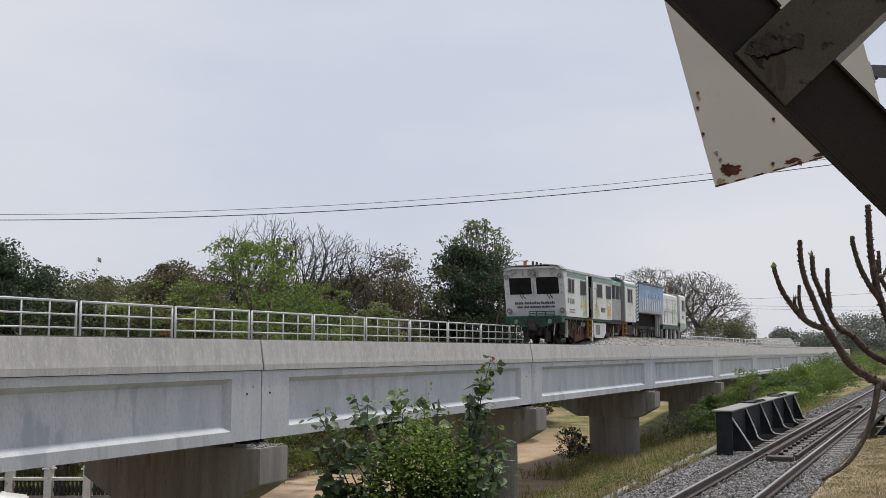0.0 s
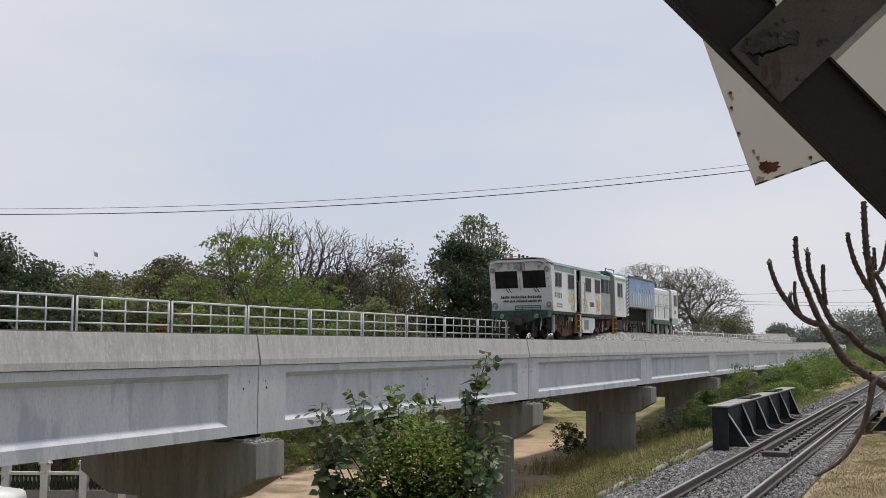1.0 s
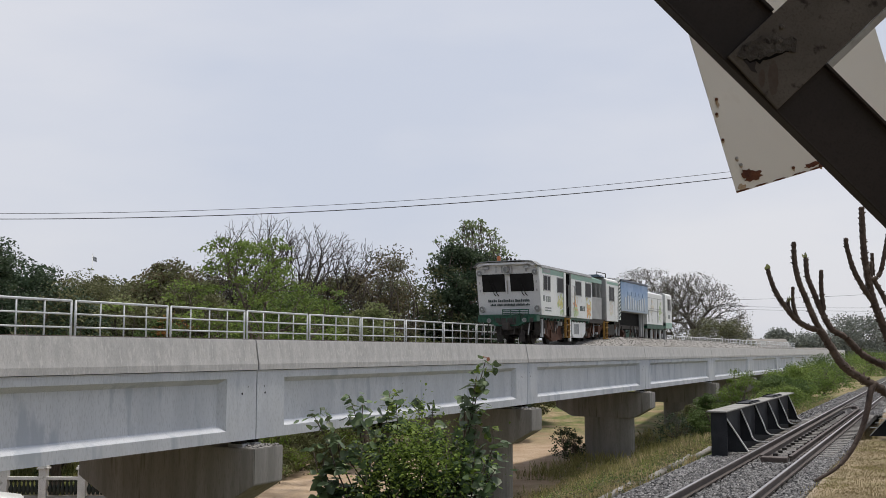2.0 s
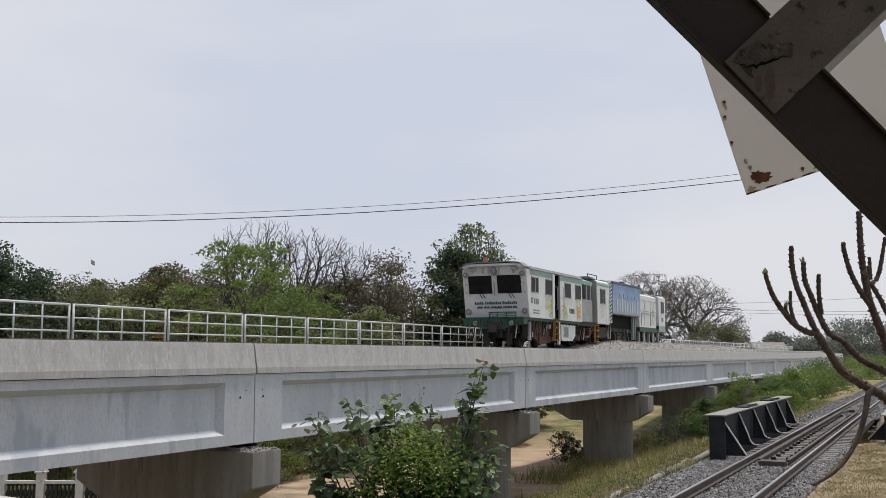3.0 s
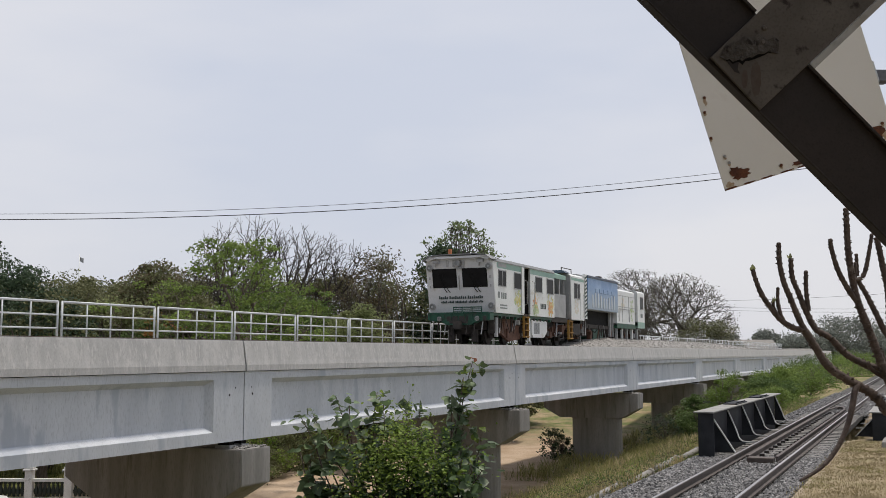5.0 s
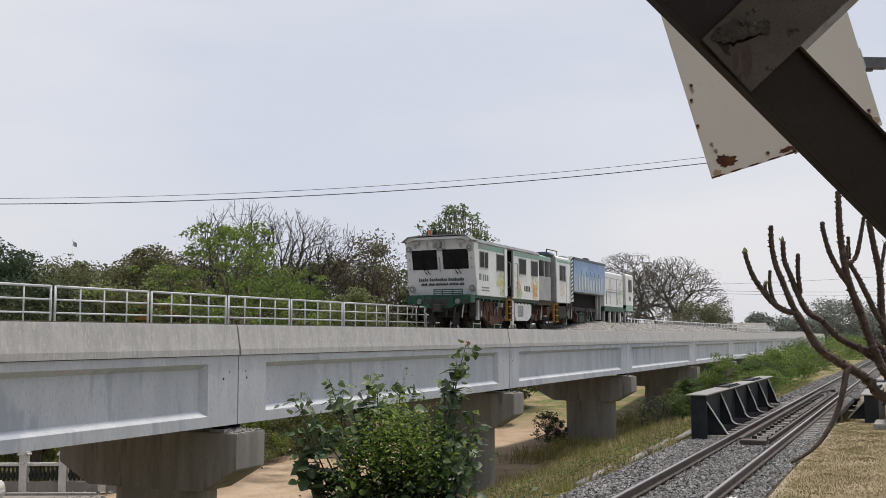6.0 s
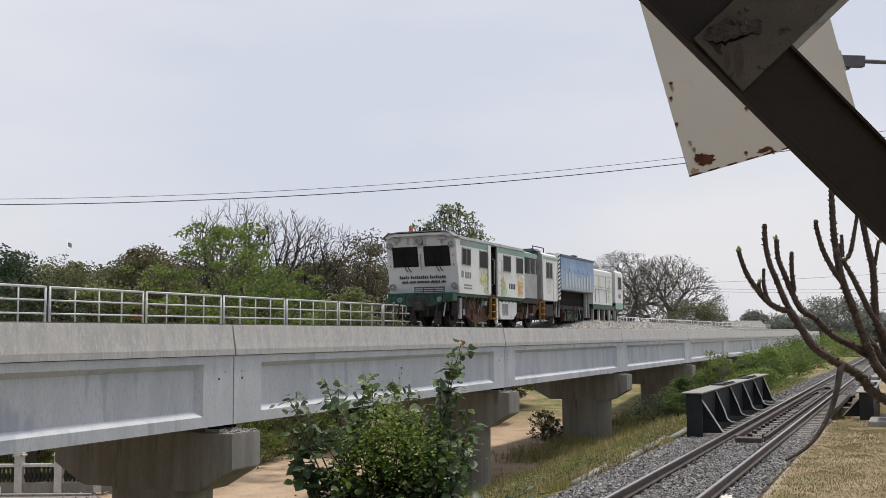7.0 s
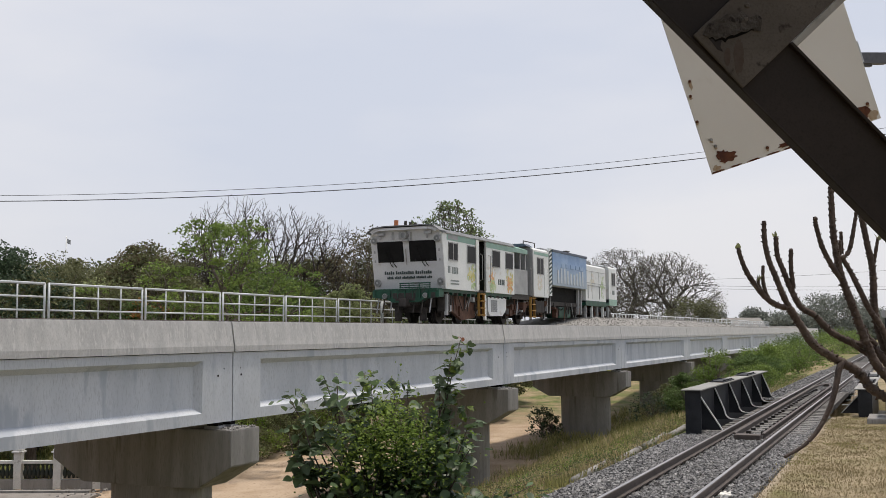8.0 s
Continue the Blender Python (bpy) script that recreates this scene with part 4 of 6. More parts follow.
    part("coupler", box(-0.35, 0.3, -0.16, 0.16, 0.62, 0.95, 0.05), UNDER, t, "black coupler head")
    part("coupler_pocket", box(0.0, 0.3, -0.45, 0.45, 0.70, 0.95, 0.02), UNDER, t)
    for yy in (-1.05, -0.7, -0.35, 0.3, 0.62, 0.95, 1.2):
        part("brake_hose", cyl((0.05, yy, 0.98), (-0.04, yy + 0.05, 0.40), 0.028, 6), UNDER if int(yy * 10) % 2 else GREY_PANEL, t)
    for s in (-1, 1):
        part("rail_guard", box(0.35, 0.45, s * 0.53 - 0.14, s * 0.53 + 0.14, 0.10, 0.62, 0.02), UNDER, t)
    # Solid frame added to give the dark shadow below the body
    part("main_frame", box(0.5, 24.9, -0.42, 0.42, 0.42, 1.2, 0.03), UNDER, t, "dark main frame that stands in for shadow below the body")
    part("sill", box(0.34, 7.66, -1.40, 1.40, 1.18, 1.302), GREEN_FRAME, t, "green painted sill")
    part("side_stripe", box(0.40, 3.40, y - 0.006, y + 0.02, 3.17, 3.40), TEAL, t, "pale green stripe")
    part("side_stripe", box(4.34, 7.64, y - 0.006, y + 0.02, 3.17, 3.40), TEAL, t)
    part("name_panel", box(0.50, 1.45, y - 0.012, y + 0.01, 3.22, 3.38, 0.005), GREY_PANEL, t, "grey name strip")
    part("cant_rail", box(0.0, 7.66, y - 0.03, y + 0.02, 3.405, 3.435, 0.005), GREY_PANEL, t)
    side_window(t, 0.58, 1.36, 2.44, 3.06, y, True)
    side_window(t, 2.38, 3.18, 2.42, 3.07, y)
    side_window(t, 5.05, 5.86, 2.42, 3.07, y)
    side_window(t, 6.62, 7.42, 2.42, 3.07, y)
    side_window(t, 0.58, 3.3, 2.44, 3.06, HW)
    mk = part("emblem", box(0.50, 0.72, y - 0.006, y + 0.01, 1.92, 2.18), GREY_INK, t, "grey emblem and lettering bars")
    for i in range(3):
        part("letter_bar", box(0.86 + i * 0.22, 1.02 + i * 0.22, y - 0.006, y + 0.01, 1.90, 2.16), GREY_INK, mk)
    for i in range(2):
        part("letter_bar", box(0.75, 1.55, y - 0.006, y + 0.01, 1.60 - i * 0.12, 1.66 - i * 0.12), GREY_INK, mk)
    for i in range(4):
        part("letter_bar", box(5.70 + i * 0.2, 5.84 + i * 0.2, y - 0.006, y + 0.01, 1.66, 1.90), INK, mk)
    blot(t, 2.9, 1.86, 0.55, 0.50, y, PETAL_G, 1)
    blot(t, 2.8, 1.95, 0.36, 0.34, y, PETAL_Y, 2, 0.004)
    blot(t, 5.0, 2.0, 0.42, 0.62, y, PETAL_P, 3)
    blot(t, 5.0, 1.78, 0.30, 0.34, y, PETAL_R, 4, 0.004)
    blot(t, 5.05, 1.55, 0.36, 0.26, y, PETAL_G, 5, 0.008)
    blot(t, 7.1, 1.85, 0.48, 0.56, y, PETAL_Y, 6)
    blot(t, 7.1, 1.72, 0.36, 0.36, y, PETAL_R, 7, 0.004)
    # open middle section
    part("canopy", extrude([(-1.46, 3.22), (-1.46, 3.42), (-1.0, 3.58), (0, 3.62), (1.0, 3.58), (1.46, 3.42), (1.46, 3.22), (0, 3.50)], "x", 7.68, 9.6), TEAL, t, "pale green canopy over the open middle")
    part("mid_panel", box(7.70, 9.7, -1.42, -1.36, 1.35, 2.48, 0.01), GREY_PANEL, t, "grey side panel")
    part("mid_interior", box(7.70, 10.3, -0.6, 0.6, 1.3, 3.3), UNDER, t, "dark block inside the open middle")
    for xx in (7.95, 8.75, 9.45):
        part("mid_post", box(xx - 0.04, xx + 0.04, -1.42, -1.36, 2.48, 3.30), GREY_PANEL, t)
    part("mid_floor", box(7.66, 10.5, -1.40, 1.40, 1.12, 1.34), UNDER, t)
    handrail(t, 9.9, -1.45, 1.4, 2.6)
    # second cab
    c2 = scale_cross(CROSS, 1.0, 1.30, 3.74)
    part("second_cab", shell(10.30, 12.40, c2, 0.12, 1.3, 3.7), WHITE_PAINT, t, "white second cab")
    pf = part("second_cab_front", shell(10.24, 10.32, scale_cross(CROSS, 0.99, 1.32, 3.72), 0.12, 1.3, 3.7), GREY_PANEL, t, "grey cab front")
    part("visor", extrude([(-1.4, 3.62), (1.4, 3.62), (1.2, 3.76), (-1.2, 3.76)], "x", 9.75, 10.5), BLUE_ROOF, t, "dark blue visor")
    side_window(t, 10.75, 11.55, 2.40, 3.12, y, True)
    part("cab_door_seam", box(11.75, 11.78, y - 0.006, y + 0.01, 1.36, 2.7), GREY_PANEL, t)
    part("cab_door_seam", box(12.28, 12.31, y - 0.006, y + 0.01, 1.36, 2.7), GREY_PANEL, t)
    part("side_stripe", box(10.3, 12.38, y - 0.006, y + 0.02, 3.28, 3.42), TEAL, t)
    blot(t, 11.1, 1.9, 0.35, 0.5, y, PETAL_P, 8)
    rr = part("roof_rail", cyl((10.6, -0.9, 3.74), (10.6, -0.9, 3.98), 0.025, 6), UNDER, t, "dark roof rail")
    part("bar", cyl((10.6, -0.9, 3.96), (12.2, -0.9, 3.96), 0.025, 6), UNDER, rr)
    part("bar", cyl((12.2, -0.9, 3.74), (12.2, -0.9, 3.96), 0.025, 6), UNDER, rr)
    # hazard post and side curtain
    hz = part("hazard_post", box(12.46, 12.82, y - 0.03, y + 0.1, 1.40, 3.72), WHITE_PAINT, t, "black and white striped post")
    for i in range(11):
        bm = extrude([(12.46, 1.45 + i * 0.2), (12.82, 1.58 + i * 0.2), (12.82, 1.68 + i * 0.2), (12.46, 1.55 + i * 0.2)], "y", y - 0.036, y - 0.02)
        part("stripe", bm, INK, hz)
    part("engine_housing", extrude(scale_cross(CROSS, 0.97, 1.9, 3.74), "x", 12.42, 18.64), GREY_PANEL, t, "grey engine housing")
    cur = part("side_curtain", box(12.90, 18.66, y - 0.05, y + 0.05, 1.93, 3.60, 0.01), SKY_PRINT, t, "blue printed side curtain with louvres")
    for i in range(9):
        xx = 13.6 + i * 0.52
        part("louvre", box(xx, xx + 0.22, y - 0.075, y - 0.04, 2.05, 2.72 + 0.12 * math.sin(i), 0.01), PALE_RIB, cur)
    for i in range(5):
        part("upper_louvre", box(14.2 + i * 0.8, 14.75 + i * 0.8, y - 0.07, y - 0.04, 2.86, 3.08, 0.01), SKY_PRINT, cur)
    part("curtain_rail", box(12.85, 18.7, y - 0.09, y + 0.02, 3.58, 3.70, 0.01), BLUE_ROOF, t)
    for i in range(4):
        part("roof_hatch", box(13.2 + i * 1.35, 14.2 + i * 1.35, -0.9, 0.5, 3.72, 3.82 + 0.03 * (i % 2), 0.03), GREY_PANEL, t)
    part("exhaust", cyl((17.9, -0.7, 3.72), (17.9, -0.7, 3.93), 0.09, 10), UNDER, t, "dark exhaust cowl")
    part("exhaust_flap", box(17.7, 18.2, -0.8, -0.55, 3.93, 4.0, 0.02), UNDER, t)
    part("engine_frame", box(12.5, 18.7, -1.25, 1.25, 0.95, 1.15, 0.02), UNDER, t)
    part("engine_block", box(12.9, 18.5, -1.15, 1.15, 0.75, 1.93, 0.05), RUBBER_AND_SHADE, t, "dark engine block")
    for xx in (12.7, 13.15, 17.9, 18.4):
        part("frame_post", box(xx - 0.06, xx + 0.06, -1.35, -1.22, 0.55, 1.95), GREY_PANEL, t)
    for i in range(5):
        part("hydraulic_hose", cyl((12.6 + i * 0.16, -1.38, 1.9), (12.7 + i * 0.14, -1.30, 0.5), 0.03, 6), UNDER, t)
    part("green_tank", box(15.0, 16.9, -1.2, -0.5, 0.35, 0.92, 0.08), GREEN_FRAME, t, "green tank under the engine")
    # rear hood and cab
    part("rear_hood", extrude(scale_cross(CROSS, 0.98, 1.22, 3.46), "x", 18.70, 22.70), WHITE_PAINT, t, "white rear hood with pale prints")
    part("hood_sill", box(18.70, 22.72, -1.51, 1.51, 1.06, 1.34, 0.01), GREEN_FRAME, t)
    part("hood_roof", box(18.9, 21.6, -0.9, 0.9, 3.44, 3.66, 0.06), ROOF_GREY, t)
    for zz in (2.30, 2.95):
        part("hood_seam", box(18.72, 22.68, -1.512, -1.48, zz, zz + 0.025), GREY_PANEL, t)
    for xx in (19.9, 21.3):
        part("hood_seam", box(xx, xx + 0.03, -1.512, -1.48, 1.45, 2.95), GREY_PANEL, t)
    for x0, x1, z0, z1 in ((19.1, 21.4, 2.16, 2.20), (19.1, 19.14, 1.46, 2.18), (21.36, 21.40, 1.46, 2.18)):
        part("hood_panel_edge", box(x0, x1, -1.53, -1.48, z0, z1), GREY_PANEL, t)
    blot(t, 19.9, 2.35, 0.5, 0.45, -1.503, PETAL_P, 9)
    blot(t, 22.0, 2.2, 0.42, 0.7, -1.503, PETAL_G, 10)
    part("gangway", box(22.70, 23.30, -1.3, 1.3, 1.2, 3.40), UNDER, t)
    part("rear_cab", shell(23.30, 25.0, scale_cross(CROSS, 1.0, 1.30, 3.56)), WHITE_PAINT, t, "white rear cab")
    part("rear_cab_sill", box(23.30, 25.0, -1.54, 1.54, 1.16, 1.52, 0.01), TEAL, t)
    side_window(t, 23.95, 24.6, 2.35, 3.05, y, True)
    part("emblem", box(24.0, 24.5, y - 0.006, y + 0.01, 1.8, 2.05), GREY_INK, t)
    # running gear
    bogie(t, 2.6)
    bogie(t, 9.6)
    bogie(t, 21.2)
    part("fuel_tank", extrude([(4.9, 1.12), (7.0, 1.12), (7.0, 0.62), (6.55, 0.34), (5.1, 0.34), (4.9, 0.55)], "y", -1.38, -0.7), WHITE_PAINT, t, "white fuel tank with ribs")
    for i in range(6):
        part("tank_rib", box(5.25 + i * 0.12, 5.30 + i * 0.12, -1.40, -1.36, 0.5, 1.0), GREY_PANEL, t)
    part("brown_skirt", extrude([(1.35, 1.12), (3.9, 1.12), (3.9, 0.25), (2.6, 0.12), (1.35, 0.55)], "y", -1.2, -1.08), RUST_BROWN, t, "rust brown apron")
    part("hose_box", box(0.55, 1.1, -1.35, -1.05, 0.45, 1.12, 0.03), UNDER, t)
    part("pale_post", box(0.62, 0.78, -1.42, -1.30, 0.3, 1.12, 0.02), GREY_PANEL, t)
    ladder(t, 3.95, -1.46, 0.30, 1.26, 0.5)
    part("pale_post", box(4.35, 4.50, -1.47, -1.36, 0.15, 1.2, 0.01), WHITE_PAINT, t)
    ladder(t, 10.2, -1.46, 0.30, 1.26, 0.5)
    part("battery_box", box(10.9, 12.1, -1.40, -0.9, 0.55, 1.12, 0.04), UNDER, t)
    for i, xx in enumerate((19.0, 20.2, 21.3, 22.4, 23.6)):
        part("frame_post", box(xx, xx + 0.14, -1.40, -1.28, 0.2, 1.08), WHITE_PAINT if i % 2 else GREY_PANEL, t)
    part("hitch", box(24.6, 25.3, -0.9, 0.9, 0.55, 0.95, 0.03), RUST_BROWN, t)
    # dark machinery hung under the frame; the solid boxes fill see-through gaps
    for x0, x1 in ((0.6, 7.5), (7.7, 12.4), (19.0, 24.8)):
        part("underframe", box(x0, x1, -0.95, 0.95, 0.62, 1.19, 0.02), UNDER, t, "grimy underframe")
    rg = random.Random(31)
    for i in range(90):
        xx = rg.choice((rg.uniform(0.5, 7.4), rg.uniform(7.6, 12.6), rg.uniform(12.8, 24.6)))
        w, h = rg.uniform(0.06, 0.35), rg.uniform(0.08, 0.4)
        z1 = rg.uniform(0.6, 1.18)
        part("gear_box", box(xx, xx + w, -rg.uniform(1.15, 1.36), -1.0, z1 - h, z1, 0.012), rg.choice((UNDER, UNDER, RUST_BROWN, GREY_PANEL)), t)
    for i in range(40):
        xx = rg.uniform(0.5, 24.5)
        part("pipe", cyl((xx, -1.25, 1.15), (xx + rg.uniform(-0.4, 0.4), -1.15 - rg.uniform(0, 0.2), rg.uniform(0.2, 0.6)), rg.uniform(0.015, 0.035), 6), rg.choice((UNDER, UNDER, RUST_BROWN, GREY_PANEL)), t)
    for i in range(34):
        xx = rg.uniform(0.6, 24.3)
        zz = rg.uniform(0.45, 1.0)
        bm = bmesh.new()
        for k in range(5):
            bm_cyl(bm, (xx + 0.12 * k, -1.22 - 0.02 * (k % 2), zz - 0.05 * k * (4 - k) / 4), (xx + 0.12 * (k + 1), -1.22 - 0.02 * ((k + 1) % 2), zz - 0.05 * (k + 1) * (3 - k) / 4), 0.022, 6)
        part("sagging_hose", bm, rg.choice((UNDER, RUBBER_AND_SHADE, RUBBER_AND_SHADE)), t)
    for i in range(16):
        xx = 0.7 + i * 0.44
        part("pipe_bracket", box(xx, xx + 0.12, -1.42, -1.25, 1.08, 1.19, 0.01), GREEN_FRAME if i % 2 else UNDER, t)
    return t


machine = make_machine()

# ---- the swaying board and the steel bracing overhead ----
def make_board():
    w, h = 0.885, 1.32
    s = thing("warning_board", "grey-white enamelled metal board with rust spots, swaying on a bar", "sign board")
    bd = part("board", box(0, w, 0, h, -0.004, 0.004, 0.001), BOARD, s)
    rg = random.Random(4)

    def patch(cx, cy, rx, ry, material, z, seed, name="rust_patch"):
        r2 = random.Random(seed)
        n = 18
        vs = [(cx, cy, z)]
        for i in range(n):
            a = 2 * math.pi * i / n
            k = r2.uniform(0.62, 1.1)
            vs.append((cx + rx * k * math.cos(a), cy + ry * k * math.sin(a), z))
        part_mesh(name, raw_mesh(name, vs, [(0, 1 + i, 1 + (i + 1) % n) for i in range(n)], material), bd, None, "rust patch")
    patch(0.10, 0.058, 0.050, 0.030, RUST, 0.0062, 1)
    patch(0.075, 0.075, 0.035, 0.03, RUST, 0.0070, 8)
    patch(0.030, 0.022, 0.022, 0.018, RUST_HALO, 0.0054, 2)
    patch(0.395, 0.028, 0.045, 0.014, RUST, 0.0062, 3)
    patch(0.56, 0.02, 0.07, 0.012, RUST, 0.0062, 4)
    patch(0.80, 0.05, 0.05, 0.035, RUST, 0.0062, 5)
    patch(0.85, 0.03, 0.03, 0.03, RUST_HALO, 0.0054, 6)
    patch(0.034, 0.45, 0.010, 0.028, RUST_HALO, 0.0054, 7)
    for i in range(9):
        patch(0.03 + i * 0.095, 0.005, 0.04, 0.005, RUST, 0.0058, 20 + i)
    for i, (bx, by) in enumerate(((0.047, 0.165), (0.058, 0.128), (0.036, 0.47), (0.016, 0.40), (0.008, 0.27), (0.36, 0.25), (0.84, 0.09), (0.43, 0.012), (0.30, 0.04))):
        patch(bx, by - 0.006, 0.009, 0.014, RUST_HALO, 0.0056, 40 + i)
        part("bolt", cyl((bx, by, 0.004), (bx, by, 0.012), 0.0075, 8), CHROME if i < 2 else RUST, bd, "small bolt head")
    fr = part("back_frame", box(0.01, w - 0.01, 0.62, 0.66, -0.03, -0.004), GALV, s, "grey bar behind the board")
    part("clamp", box(w - 0.13, w + 0.012, 0.29, 0.40, -0.055, -0.004, 0.004), GALV, s, "pale clamp that grips the bar")
    return s


board = make_board()


def make_barrier_bar():
    """The grey bar that carries the board, level behind it."""
    b = thing("barrier_bar", "grey metal bar with a thick sleeve behind the board", "barrier bar", pose(0, 0, 0))
    part("sleeve", box(-0.25, 0.150, -0.028, 0.028, -0.02, 0.0315, 0.003), BAR_GREY, b, "grey sleeve")
    part("bar", cyl((0.13, 0.005, 0), (2.6, -0.02, 0), 0.011, 10), BAR_GREY, b)
    part("tab", box(-0.02, 0.08, -0.040, -0.026, -0.015, 0.015), BAR_GREY, b)
    return b


barrier = make_barrier_bar()


def make_barrier_post():
    """The post out of view that carries the bar."""
    p = thing("barrier_post", "grey steel post with a loose bracket holding the swaying bar", "post", pose(6.55, -2.05, ground_z(6.55, -2.05) - 0.2))
    part("shaft", cyl((0, 0, 0), (0, 0, 4.2), 0.07, 12), GREY_PANEL, p, smooth=True)
    part("bracket", box(-0.35, 0.35, -0.40, 0.40, 3.55, 3.85, 0.02), GREY_PANEL, p)


make_barrier_post()


def make_bracing():
    """Two crossing steel members near the camera, in one plane square to the view; u to the right, v up."""
    o = Vector((3.06, 0.335, 2.845)) + Vector((0.4378, -0.8991, 0)) * -0.064 + Vector((-0.0856, -0.0422, 0.9954)) * 0.048
    c = thing("steel_bracing", "dark brown rusty steel cross bracing with a flaking gusset", "steel bracing",
              look(o, o + Vector((0.895, 0.4357, 0.0955)), 0))

    def bar(u0, u1, v0, v1, ang, z0, z1, material, name, label="", bevel=0.003):
        bm = box(u0, u1, v0, v1, z0, z1, bevel)
        bmesh.ops.rotate(bm, verts=bm.verts, cent=(0, 0, 0), matrix=Matrix.Rotation(radians(ang), 3, "Z"))
        return part(name, bm, material, c, label)
    a = -44.6
    bar(-1.3, 4.3, -0.100, 0.098, a, -0.012, 0.0, BROWN_STEEL, "rear_member", "dark steel channel web")
    for u0, u1 in ((-1.3, -0.112), (0.106, 4.3)):
        bar(u0, u1, 0.090, 0.100, a - 0.6, -0.06, 0.016, BROWN_STEEL, "flange")
    bar(-1.3, 4.3, -0.103, -0.096, a, -0.06, 0.003, BROWN_STEEL, "flange")
    b = 43.4
    bar(-0.096, 2.6, -0.103, 0.108, b, 0.004, 0.015, GUSSET, "crossing_member", "grey-brown steel member")
    bar(0.100, 2.6, -0.125, -0.104, b, -0.04, 0.015, GREY_FLANGE, "flange", "paler outer flange")
    # old paint and plate flaking off the crossing, torn along its lower edge
    rg = random.Random(9)
    low = []
    for k in range(19):
        u = -0.118 + 0.170 * k / 18
        v = 0.012 + 0.010 * math.sin(u * 38 + 1.2) + (0.012 if u > 0.02 else 0) + rg.uniform(-0.004, 0.004)
        low.append((u, v))
    top = [(0.052, 0.060), (0.040, 0.072), (0.018, 0.066), (-0.004, 0.080), (-0.02, 0.070), (-0.045, 0.075), (-0.065, 0.060), (-0.09, 0.056), (-0.105, 0.042)]
    top = [(a2 + rg.uniform(-0.004, 0.004), b2 + rg.uniform(-0.004, 0.004)) for a2, b2 in top]
    part("flaking_plate", extrude(low + top, "z", 0.015, 0.0185), FLAKE, c, "torn flaking plate")
    seam = [(u, v + 0.001) for u, v in low[2:17]]
    under = [(u, v - (0.004 + 0.010 * math.sin(math.pi * k / 14) * rg.uniform(0.3, 1.0))) for k, (u, v) in enumerate(seam)]
    # Flat near-black band paints the shade under the torn edge
    part("open_seam", extrude(seam + under[::-1], "z", 0.0150, 0.0164), HOLE_SHADE, c, "dark band for the shade in the open seam")
    tear = [(-0.105, 0.008), (-0.078, 0.004), (-0.062, -0.004), (-0.066, -0.022), (-0.058, -0.036), (-0.075, -0.030), (-0.088, -0.012)]
    part("open_seam", extrude(tear, "z", 0.0150, 0.0160), BROWN_STEEL, c, "dark torn patch")
    for p, q in ((0.012, 0.098), (0.008, 0.058)):
        part("rivet", cyl((p, q, 0.014), (p, q, 0.021), 0.009, 10, 0.005), GUSSET, c)
    for p, q, w, h in ((-0.012, -0.050, 0.017, 0.055), (-0.045, -0.050, 0.010, 0.030)):
        out = [(p + w * rg.uniform(0.8, 1.0) * math.cos(k), q + h * rg.uniform(0.85, 1.0) * math.sin(k)) for k in [m * 0.15708 for m in range(40)]]
        part("rust_streak", extrude(out, "z", 0.0150, 0.0156), RUST_STREAK, c, "faint rust streak")



make_bracing()
# ---- trees ----
def bend(p, q, rg, k=0.12, n=5):
    """Points from p to q along an uneven, upward-bowed line."""
    p, q = Vector(p), Vector(q)
    d = (q - p).length
    off = Vector((rg.uniform(-1, 1), rg.uniform(-1, 1), rg.uniform(0, 0.8))) * d * k
    return [p.lerp(q, i / n) + off * math.sin(math.pi * i / n) + Vector((rg.uniform(-1, 1), rg.uniform(-1, 1), 0)) * d * 0.02 for i in range(n + 1)]


